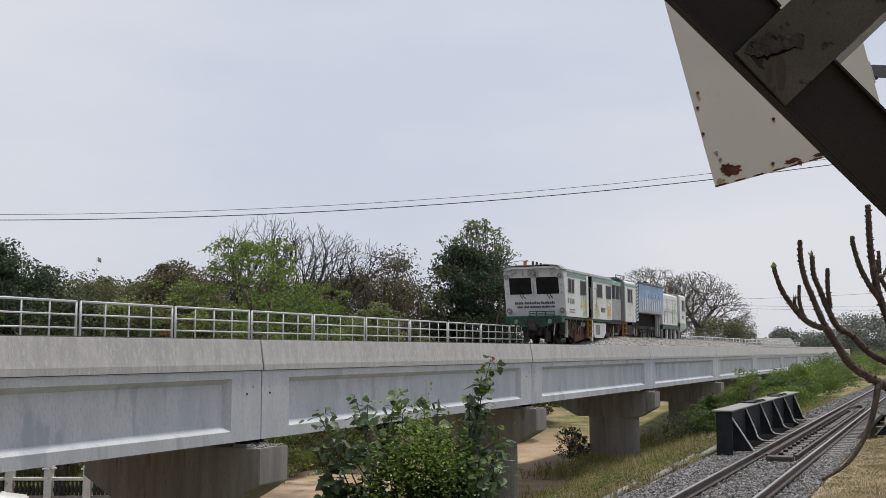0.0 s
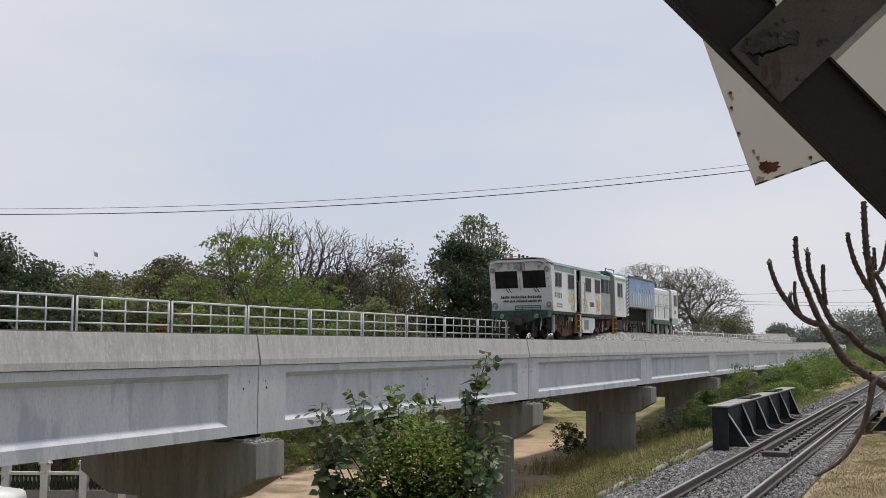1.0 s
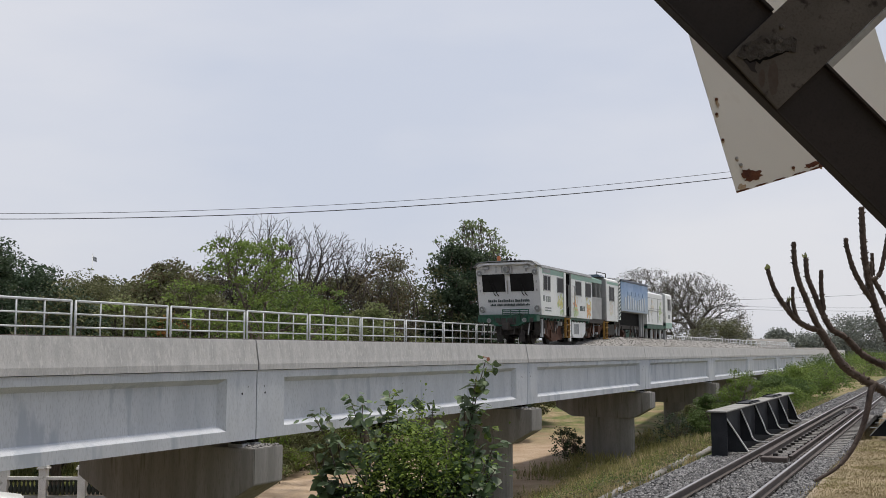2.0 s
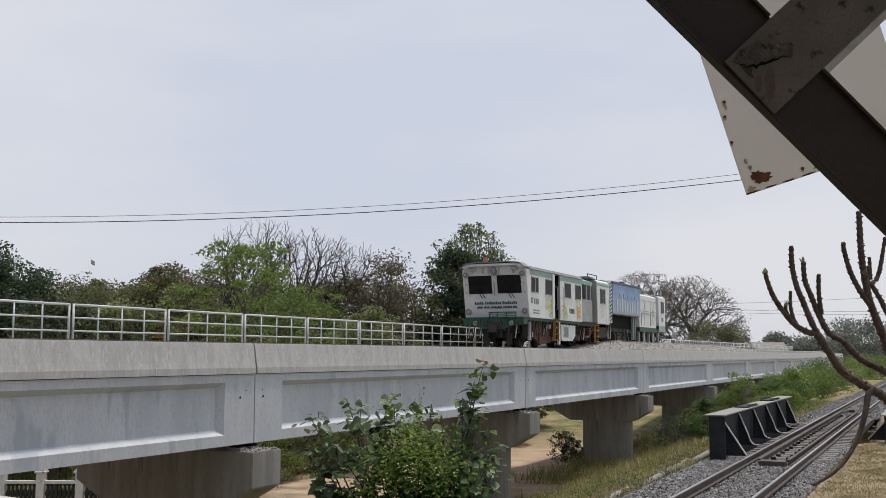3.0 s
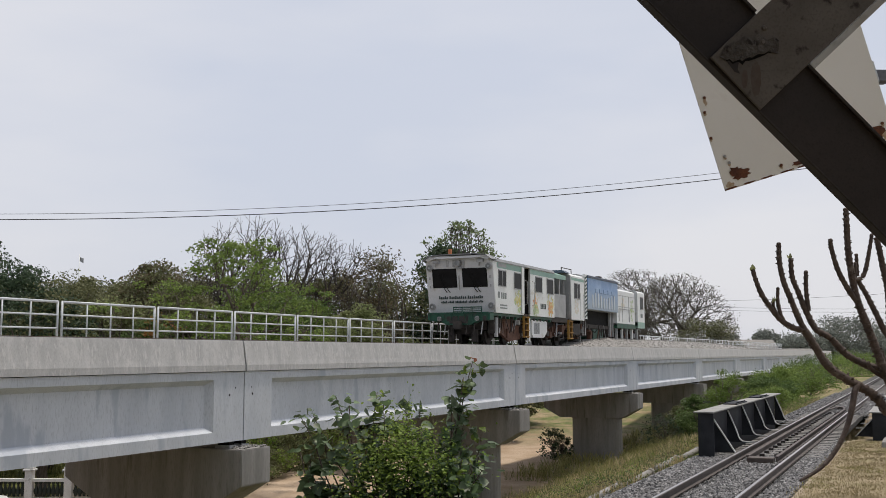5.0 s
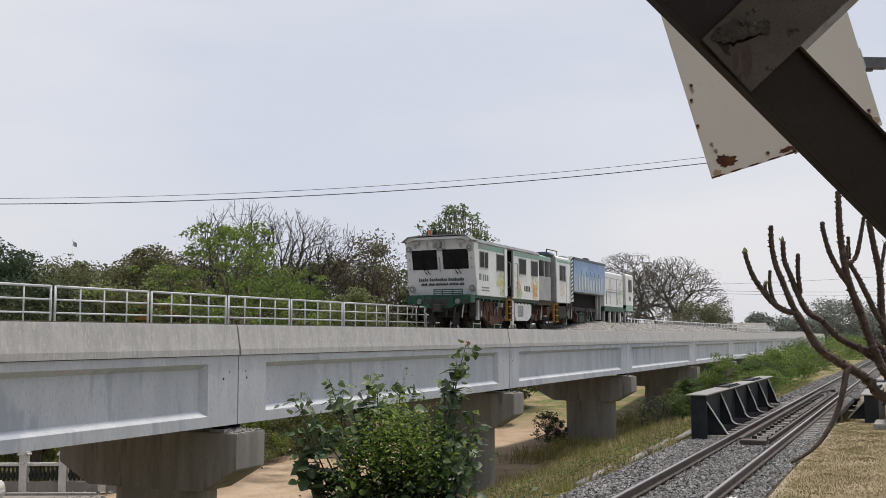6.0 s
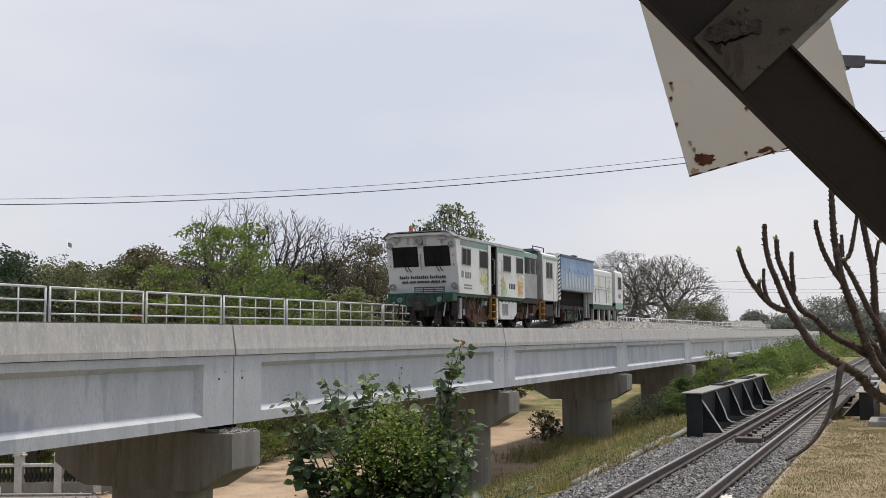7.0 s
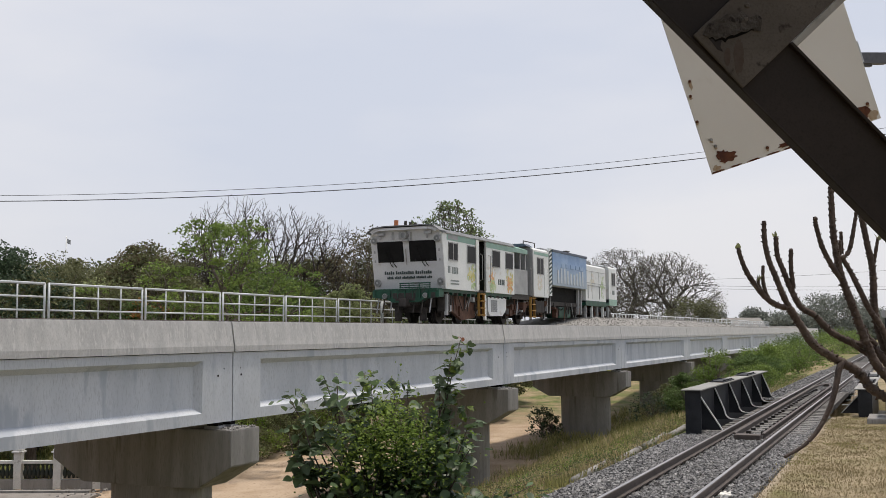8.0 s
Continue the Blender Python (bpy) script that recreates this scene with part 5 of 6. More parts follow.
def leafy_tree(x, y, base, top, width, material, label, seed, leaves=4500, leaf=0.22, clusters=60, crown_from=0.25, bark=None, name="tree", second=None, limb=0.42,
               flat=1.0, loose=0.20, group=""):
    """A tapered trunk, limbs to every clump, and a crown of many small leaves with gaps and an uneven outline."""
    rg, ng = random.Random(seed), np.random.default_rng(seed)
    leaves, leaf, clusters = int(leaves * 3.2), leaf * 0.80, int(clusters * 1.35)
    h = top - base
    t = thing(name, label, "shrub" if name == "shrub" else "tree", pose(x, y, base), group)
    zc0 = h * crown_from
    cl = []
    while len(cl) < clusters:
        a, u = rg.uniform(0, 2 * math.pi), rg.random()
        zz = zc0 + (h - zc0) * u
        prof = max(0.0, 1 - abs((u - 0.42 * flat) / (1.02 - 0.42 * flat if u > 0.42 * flat else 0.75)) ** 2.4) ** 0.5
        lobe = 0.86 + 0.14 * math.sin(3 * a + seed) + rg.uniform(-0.12, 0.12)
        r = width * 0.55 * prof * lobe * rg.uniform(0.12, 1.0) ** 0.5
        cl.append(Vector((r * math.cos(a), r * math.sin(a), zz - rg.uniform(0, 0.06) * h)))
    vs, fs = [], []
    fork = Vector((rg.uniform(-0.1, 0.1), rg.uniform(-0.1, 0.1), max(0.3, zc0 * 0.9)))
    r0 = 0.035 * h * 0.6 + 0.03
    tube_into(vs, fs, bend((0, 0, -0.3), fork, rg, 0.03), [r0 * (1.25 - 0.08 * i) for i in range(6)], 8)
    for c in cl:
        if rg.random() < 0.75:
            tube_into(vs, fs, bend(fork + Vector((0, 0, rg.uniform(0, 0.35) * (c.z - fork.z))), c, rg, 0.15), [r0 * limb * (1 - 0.17 * i) for i in range(6)], 4)
    part_mesh("trunk", raw_mesh("trunk", [tuple(v) for v in vs], fs, bark or BARK, True), t)
    ctr = np.array([tuple(c) for c in cl])
    pick = ng.integers(0, len(ctr), leaves)
    spread = width * loose * (0.5 + ng.random((len(ctr), 1)))
    dirs = ng.normal(size=(leaves, 3))
    dirs *= (ng.random((leaves, 1)) ** 0.45) / np.linalg.norm(dirs, axis=1)[:, None]
    p = ctr[pick] + dirs * (spread[pick] * (0.9, 0.9, 0.55))
    p[:, 2] = np.maximum(p[:, 2], 0.05)
    size = leaf * ng.uniform(0.6, 1.3, leaves)
    if second is None:
        part_mesh("crown", leaves_mesh("crown", p, size, material, ng, 0.6, 0.15), t)
    else:
        sel = ng.random(leaves) < 0.5 + 0.35 * np.sin(pick)
        part_mesh("crown", leaves_mesh("crown", p[sel], size[sel], material, ng, 0.6, 0.15), t)
        part_mesh("crown", leaves_mesh("crown", p[~sel], size[~sel], second, ng, 0.6, 0.15), t)
    return t


def grown_tree(x, y, base, top, width, label, seed, shape, count, thin, material=None, leaves=0, leaf=0.2, scatter=0.4, bark=None, from_=0.4, limb=0.016):
    """A tree whose limbs divide again and again to fill its crown: dome, vase or layered pads."""
    rg, ng = random.Random(seed), np.random.default_rng(seed)
    h = top - base
    t = thing("tree", label, "tree", pose(x, y, base))
    pts = []
    while len(pts) < count:
        a, u, v = rg.uniform(0, 2 * math.pi), rg.random(), rg.random()
        lobe = 1 + 0.13 * math.sin(3 * a + seed) + 0.08 * math.sin(5 * a + 2 * seed)
        if shape == "dome":
            el = math.asin(u ** 0.8)
            k = 1 - 0.42 * v ** 2.2
            r, z = width * 0.5 * lobe * math.cos(el) * k, from_ + (1 - from_) * math.sin(el) * k * (0.92 + 0.08 * lobe)
        elif shape == "vase":
            z = from_ + (1 - from_) * u ** 0.6
            r = width * 0.5 * lobe * v ** 0.5 * (0.35 + 0.65 * math.sin(math.pi * (0.12 + 0.62 * u)))
            z -= 0.16 * (r / width * 2) ** 2
        else:
            lay = rg.randint(0, 7)
            tier = lay / 7 + 0.05 * math.sin(a * 3 + lay * 1.7)
            z = from_ + (1 - from_) * tier - 0.03 * rg.random()
            r = width * 0.5 * (lobe + 0.30 * math.sin(a * 2 + lay * 2.1)) * v ** 0.4 * math.cos(1.25 * max(0.0, lay / 7) ** 1.4)
            z -= 0.05 * (r / width * 2) ** 2
        pts.append(Vector((r * math.cos(a), r * math.sin(a), z * h)))
    vs, fs = [], []

    def grow(p, group, first):
        n = len(group)
        mid = sum(group, Vector()) / n
        if n == 1:
            q = group[0]
        else:
            q = p.lerp(mid, 0.34 if first else 0.46)
            q += Vector((rg.uniform(-1, 1), rg.uniform(-1, 1), rg.uniform(-0.6, 0.6))) * (mid - p).length * 0.10
        r = max(thin, limb * n ** 0.5)
        tube_into(vs, fs, bend(p, q, rg, 0.09, 3), [r * (1.12 - 0.09 * i) for i in range(4)], 6 if r > thin * 3 else 4 if r > thin else 3)
        if n == 1:
            return
        seeds = rg.sample(group, min(n, 3 if n > 8 else 2))
        for _ in range(2):
            split = [[] for _ in seeds]
            for g in group:
                split[min(range(len(seeds)), key=lambda i: (g - seeds[i]).length_squared)].append(g)
            seeds = [sum(c, Vector()) / len(c) for c in split if c]
        for c in split:
            if c:
                grow(q, c, False)
    grow(Vector((0, 0, -0.3)), pts, True)
    part_mesh("trunk", raw_mesh("trunk", [tuple(v) for v in vs], fs, bark or BARE_TWIG, True), t)
    if leaves:
        tp = np.array([tuple(v) for v in pts])
        p = tp[ng.integers(0, len(tp), leaves)] + ng.normal(size=(leaves, 3)) * np.array((1, 1, 0.4)) * scatter * 0.6
        part_mesh("crown", leaves_mesh("crown", p, leaf * ng.uniform(0.6, 1.3, leaves), material, ng, 0.6, 0.1), t)
    return t


DARK_L = "dark green broad-leaved tree behind the viaduct"
for i, (tx, ty, tt) in enumerate(((56.4, 66.5, 7.6), (57.7, 64.0, 8.0), (59.1, 61.3, 7.5), (60.4, 58.5, 7.8), (61.8, 55.7, 7.6), (63.2, 52.9, 8.2), (64.6, 50.1, 8.0), (66.0, 47.3, 7.6), (67.4, 44.5, 7.8), (69.0, 41.0, 7.6), (71.0, 38.0, 8.0))):
    leafy_tree(tx, ty, -4, tt, 8.0, (LEAF_OLIVE, LEAF_BROWN, LEAF_OLIVE, LEAF_DARK)[i % 4], "olive and brown tree deep in the wood", 200 + i, 3600, 0.30, 60, 0.15, second=LEAF_OLIVE)
leafy_tree(34.6, 42.0, -4, 8.0, 5.0, LEAF_DARK, DARK_L, 1, 6000, 0.24, loose=0.16)
leafy_tree(44.5, 49.5, -4, 7.3, 5.6, LEAF_DARK, DARK_L, 2, 5000, 0.26)
leafy_tree(41.0, 52.5, -4, 6.6, 6.0, LEAF_DARK, DARK_L, 21, 5000, 0.26)
leafy_tree(51.8, 52.8, -4, 7.2, 6.2, LEAF_OLIVE, "olive green tree in the wood behind the viaduct", 3, 5000, 0.26)
leafy_tree(50.2, 47.1, -4, 6.8, 6.6, LEAF_OLIVE, "olive green tree in the wood behind the viaduct", 4, 5500, 0.25)
leafy_tree(50.5, 43.5, -4, 7.0, 5.4, LEAF_BROWN, "brownish drying tree behind the viaduct", 5, 5000, 0.24)
leafy_tree(46.6, 40.8, -4, 7.3, 4.6, LEAF_BROWN, "brownish drying tree behind the viaduct", 51, 5000, 0.24, second=LEAF_OLIVE)
leafy_tree(44.5, 37.0, -4, 6.0, 4.6, LEAF_OLIVE, "green tree behind the viaduct", 6, 4500, 0.22)
grown_tree(37.8, 28.1, -4, 6.9, 10.4, "bright green spreading tree with layered boughs beside the viaduct", 7, "layered", 380, 0.014, LEAF_BRIGHT, 13000, 0.15, 0.30, BARK, 0.50, 0.011)
leafy_tree(49.0, 34.1, -4, 5.6, 6.6, LEAF_MID, "low green tree beside the viaduct", 8, 5200, 0.22, crown_from=0.55, second=LEAF_BRIGHT)
for i, (bx, by, bt, bw, n) in enumerate(((50.9, 36.9, 10.7, 7.6, 1000), (52.4, 34.2, 10.0, 7.2, 900), (50.6, 39.6, 8.6, 5.0, 420), (53.4, 31.9, 9.2, 6.0, 650))):
    grown_tree(bx, by, -4, bt, bw, "leafless dark tree with spreading upright twigs behind the viaduct", 30 + i, "vase", n, 0.012, from_=0.45, limb=0.0085)
leafy_tree(54.0, 29.9, -4, 8.3, 5.0, LEAF_BROWN, "half-bare brown tree behind the viaduct", 9, 4200, 0.20, 70, second=LEAF_SPARSE)
leafy_tree(54.7, 33.3, -4, 7.0, 6.4, LEAF_BROWN, "half-bare brown tree behind the viaduct", 10, 4600, 0.22, second=LEAF_OLIVE)
leafy_tree(56.5, 27.2, -4, 7.4, 4.0, LEAF_OLIVE, "olive green tree in the wood behind the viaduct", 11, 4000, 0.22, second=LEAF_DARK)
leafy_tree(57.9, 26.4, -4, 8.9, 6.0, LEAF_DARK, "tall dark green tree behind the track machine", 12, 8500, 0.26, 80, loose=0.17)
leafy_tree(66.0, 28.0, -4, 9.0, 5.2, LEAF_DARK, DARK_L, 13, 6000, 0.27)
grown_tree(60.4, 27.1, -4, 10.6, 5.4, "tall tree with an open layered umbrella crown", 14, "layered", 200, 0.022, LEAF_UMBRELLA, 1700, 0.19, 0.24, BARK, 0.88, 0.012)
leafy_tree(47.3, 27.5, -4, 4.5, 3.3, LEAF_PALE, "pale feathery shrub tree beside the viaduct", 15, 3400, 0.20, 40, 0.55)
leafy_tree(53.5, 27.6, -4, 3.2, 3.1, LEAF_PALE, "pale feathery shrub tree beside the viaduct", 16, 2600, 0.18, 30, 0.5)
leafy_tree(51.0, 33.2, -4, 5.4, 5.2, LEAF_MID, "low green tree beside the viaduct", 17, 4000, 0.20, crown_from=0.55)
leafy_tree(35.1, 33.0, -4, 4.4, 4.4, LEAF_OLIVE, "pale olive shrub tree behind the viaduct", 18, 4000, 0.20, crown_from=0.5, second=LEAF_PALE)
leafy_tree(32.3, 33.9, -4, 4.6, 4.6, LEAF_OLIVE, "olive green tree in the wood behind the viaduct", 19, 4200, 0.22, second=LEAF_DARK)
leafy_tree(34.6, 30.2, -4, 3.6, 3.0, LEAF_MID, "shrub with rusty blossom beside the viaduct", 20, 2600, 0.18, 36, name="shrub")
leafy_tree(34.4, 29.6, -4, 3.9, 2.0, LEAF_FLOWER, "shrub with rusty blossom beside the viaduct", 22, 130, 0.15, 14, 0.8, name="shrub")
leafy_tree(30.5, 41.5, -4, 5.3, 5.6, LEAF_DARK, DARK_L, 23, 4600, 0.24)
for i, (hx, hy) in enumerate(((40, 41.5), (47, 38.4), (49.8, 37.2), (53.4, 36), (56.4, 35.4), (57, 33.6), (57.5, 31.8), (58.5, 30.2), (60, 28.2), (65, 28), (54, 37), (53, 38), (48, 40), (38, 40), (70, 28.5), (63, 31), (33, 40), (75, 29))):
    leafy_tree(hx, hy, -4, 3.3 + 0.7 * math.sin(i * 1.7), 5.6, (LEAF_DARK, LEAF_MID, LEAF_OLIVE)[i % 3], "dense understorey shrub behind the viaduct", 60 + i, 3000, 0.22, 40, 0.2,
               name="shrub", group="understorey shrubs")
# Pale and lime leaf colours stand in for sunlight on these bushes
for i, (hx, hy, ht) in enumerate(((38.5, 28.6, 1.3), (40.5, 29.6, 1.7), (42.5, 29.3, 1.2), (44.5, 29.8, 1.8), (46.5, 29.4, 1.3), (48.5, 29.8, 1.9), (50.5, 29.4, 1.4), (36.8, 28.9, 1.0), (43.5, 31.2, 2.4), (47.5, 31.6, 2.6), (51.8, 30.8, 2.2), (40.8, 31.6, 2.2))):
    leafy_tree(hx, hy, -4, -4 + ht, 3.0, (LEAF_PALE, LEAF_OLIVE, LEAF_LIME)[i % 3], "low olive weeds and bushes at the edge of the wood", 330 + i, 900, 0.16, 24, 0.02, name="shrub", second=LEAF_OLIVE, group="wood edge shrubs")
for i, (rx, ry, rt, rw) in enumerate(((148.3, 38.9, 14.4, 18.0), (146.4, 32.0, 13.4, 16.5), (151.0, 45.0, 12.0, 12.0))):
    grown_tree(rx, ry, -1.2, rt, rw, "old spreading shade tree, almost leafless, beyond the machine", 80 + i, "dome", 1500, 0.034, LEAF_SPARSE, 5000, 0.20, 0.7, HAZED_TWIG, 0.30, 0.016)
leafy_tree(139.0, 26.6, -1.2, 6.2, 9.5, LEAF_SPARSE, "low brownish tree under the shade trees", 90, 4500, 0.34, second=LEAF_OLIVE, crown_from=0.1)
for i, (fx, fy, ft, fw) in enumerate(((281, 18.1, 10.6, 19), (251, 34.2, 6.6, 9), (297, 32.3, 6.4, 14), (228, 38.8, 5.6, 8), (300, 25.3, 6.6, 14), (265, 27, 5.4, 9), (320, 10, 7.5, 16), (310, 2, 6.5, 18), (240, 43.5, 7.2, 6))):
    leafy_tree(fx, fy, -1.2, ft, fw, LEAF_FAR, "far tree with haze put into its pale leaf colour", 100 + i, 3500, 0.7, 50, 0.06, group="far trees")
for i, (sx, sy, st, sw, m) in enumerate(((49.7, 8.6, 1.15, 2.1, LEAF_BRIGHT), (65.7, 8.2, 1.05, 3.6, LEAF_BRIGHT), (58.0, 8.0, 0.6, 3.0, LEAF_MID), (80.3, 7.8, 1.25, 3.9, LEAF_BRIGHT),
                                          (102, 8.2, 1.8, 5.0, LEAF_BRIGHT), (52.5, 6.9, 0.35, 2.6, LEAF_BRIGHT), (91.0, 8.6, 1.6, 4.6, LEAF_MID), (119.8, 6.9, 2.0, 5.0, LEAF_BRIGHT),
                                          (57.0, 19.8, -2.3, 1.9, LEAF_DARK), (56.2, 18.9, -2.6, 1.3, LEAF_DARK), (58.0, 13.6, -1.4, 2.4, LEAF_DARK), (136, 6.4, 1.6, 6.0, LEAF_MID), (72.5, 9.2, 1.0, 3.4, LEAF_MID),
                                          (63.0, 13.4, -1.2, 2.6, LEAF_OLIVE), (57.5, 11.5, -0.4, 2.6, LEAF_MID), (110, 11.5, 0.6, 4.5, LEAF_MID))):
    z = ground_z(sx, sy)
    leafy_tree(sx, sy, z, max(st, z + 0.6), sw, m, "bushy green weeds on the slope beside the old track", 130 + i, 330 if m is LEAF_DARK else 2600 if sx < 70 else 1800, 0.10 if sx < 55 else 0.15, 40, 0.02, name="shrub", loose=0.18, group="slope shrubs")


# Unseen trees added behind the camera to keep skylight off faces towards -X
for i, (wx, wy, wt) in enumerate(((-8, 10, 17), (-8, 17.5, 18), (-7, 25, 17), (-6, 33, 16), (-4, 41, 13), (-13, 2, 14), (-17, -8, 13), (2, 47, 11), (10, 50, 10), (-13, -17, 12), (18, 52, 10), (-9, 14, 15), (-8, 21, 16), (-6, 29, 15))):
    leafy_tree(wx, wy, ground_z(wx, wy), wt, 9.5, LEAF_DARK, "added unseen tree that blocks low skylight behind the old track", 170 + i, 3600, 0.5, 60, 0.12, group="shade trees")


# ---- the large-leaved bush by the slope ----
def broad_leaves(name, pts, sizes, material, ng, droop=0.28):
    """Broad pointed leaves with a folded midrib, hanging from short stalks."""
    n = len(pts)
    c = np.asarray(pts, float)
    s = np.asarray(sizes)[:, None]
    d = ng.normal(size=(n, 3)) * (1, 1, 0.5)
    d[:, 2] -= droop
    d /= np.linalg.norm(d, axis=1)[:, None]
    w = np.cross(d, (0, 0, 1.0) + ng.normal(size=(n, 3)) * 0.45)
    w /= np.linalg.norm(w, axis=1)[:, None] + 1e-9
    u = np.cross(w, d)
    rows = ((0.0, 0.0, 0.0), (0.12, 0.30, 0.03), (0.38, 0.40, 0.05), (0.72, 0.22, 0.02), (1.0, 0.0, -0.06))
    v, f = [], []
    mid = [c + d * s * a + u * s * (-0.04 * math.sin(a * 3)) for a, _, _ in rows]
    lft = [c + d * s * a + w * s * b + u * s * e for a, b, e in rows[1:4]]
    rgt = [c + d * s * a - w * s * b + u * s * e for a, b, e in rows[1:4]]
    allv = np.stack(mid + lft + rgt, 1).reshape(-1, 3)
    base = np.arange(n)[:, None] * 11
    quads = [(0, 5, 1), (1, 5, 6), (1, 6, 2), (2, 6, 7), (2, 7, 3), (3, 7, 4), (0, 1, 8), (1, 9, 8), (1, 2, 9), (2, 10, 9), (2, 3, 10), (3, 4, 10)]
    f = np.concatenate([base + np.array(q) for q in quads]).tolist()
    return raw_mesh(name, allv.tolist(), f, material, True)


def make_bush():
    rg, ng = random.Random(77), np.random.default_rng(77)
    b = thing("large_leaved_bush", "large-leaved green bush with young lime shoots on the slope edge", "bush", pose(9.9, 5.15, -0.62))
    right, away = Vector((0.44, -0.898, 0)), Vector((0.898, 0.44, 0))
    vs, fs = [], []
    big, small, lime, red = [], [], [], []

    def stem(u, z, w, n_leaf, spread, tip):
        p0 = right * (u * 0.25) + away * (w * 0.3)
        p1 = right * u + away * w + Vector((0, 0, z))
        pts = bend(p0, p1, rg, 0.10, 7)
        tube_into(vs, fs, pts, [0.016 * (1 - i * 0.105) for i in range(8)], 5)
        for i in range(n_leaf):
            k = rg.uniform(0.42, 1.0) ** 0.6
            q = pts[min(7, int(k * 7))]
            s = spread * (1.15 - 0.7 * k)
            big.append((q + Vector((rg.gauss(0, s), rg.gauss(0, s), rg.gauss(0, s * 0.8))), rg.uniform(0.085, 0.175)))
        for i in range(13 if z > 1.95 else 5):
            big.append((pts[-1] + Vector((rg.gauss(0, 0.06), rg.gauss(0, 0.06), rg.gauss(-0.04, 0.06))), rg.uniform(0.07, 0.12)))
        if tip:
            for i in range(9):
                lime.append((pts[-1] + Vector((rg.gauss(0, 0.045), rg.gauss(0, 0.045), rg.uniform(-0.16, 0.03))), rg.uniform(0.05, 0.10)))
        if tip == 2:
            for i in range(6):
                red.append((pts[-1] + Vector((rg.gauss(0, 0.03), rg.gauss(0, 0.03), rg.uniform(-0.02, 0.06))), rg.uniform(0.04, 0.06)))
    # tall shoots that stand out of the mass
    for u, z, n, s, tip in ((0.78, 2.58, 40, 0.09, 2), (0.70, 2.40, 40, 0.10, 1), (0.58, 2.18, 26, 0.12, 0), (0.72, 2.05, 30, 0.13, 1), (-0.72, 2.20, 36, 0.11, 0), (-0.55, 2.10, 36, 0.12, 0), (-0.27, 2.24, 40, 0.09, 1),
                            (-0.20, 2.12, 24, 0.10, 1), (0.08, 2.12, 22, 0.10, 1), (0.22, 2.06, 20, 0.10, 0), (-0.95, 1.98, 34, 0.11, 0), (-1.08, 1.98, 24, 0.08, 0), (-0.85, 1.78, 26, 0.14, 0), (0.86, 1.85, 24, 0.12, 1)):
        stem(u, z, rg.uniform(-0.3, 0.3), n, s, tip)
    for i in range(7):
        stem(rg.uniform(-1.08, -0.55), rg.uniform(1.25, 1.65), rg.uniform(-0.3, 0.3), 20, 0.12, 0)
    for i in range(42):
        u = rg.uniform(-0.55, 0.85)
        stem(u, rg.uniform(0.95, 1.85) * (1 - 0.1 * abs(u)), rg.uniform(-0.5, 0.35), 24, 0.16, 1 if rg.random() < 0.3 else 0)
    for i in range(22):
        stem(rg.uniform(0.6, 1.55), rg.uniform(0.3, 1.1), rg.uniform(-0.6, 0.2), 18, 0.14, 0)
    # feathery lime growth in the middle
    for i in range(5200):
        a = rg.gauss(0, 0.30)
        small.append((right * (0.05 + a) + away * rg.gauss(-0.3, 0.25) + Vector((0, 0, 1.60 + rg.gauss(0, 0.22) - 0.3 * abs(a) + 0.05 * math.sin(a * 31))), rg.uniform(0.018, 0.042)))
    part_mesh("stem", raw_mesh("stem", [tuple(v) for v in vs], fs, TWIG, True), b)
    for nm, data, m in (("leaf_mass", big, LEAF_BUSH), ("young_leaves", lime, LEAF_LIME), ("fine_leaves", small, LEAF_LIME), ("red_tip", red, LEAF_RED)):
        part_mesh(nm, broad_leaves(nm, [tuple(p) for p, _ in data], [s for _, s in data], m, ng), b)


make_bush()


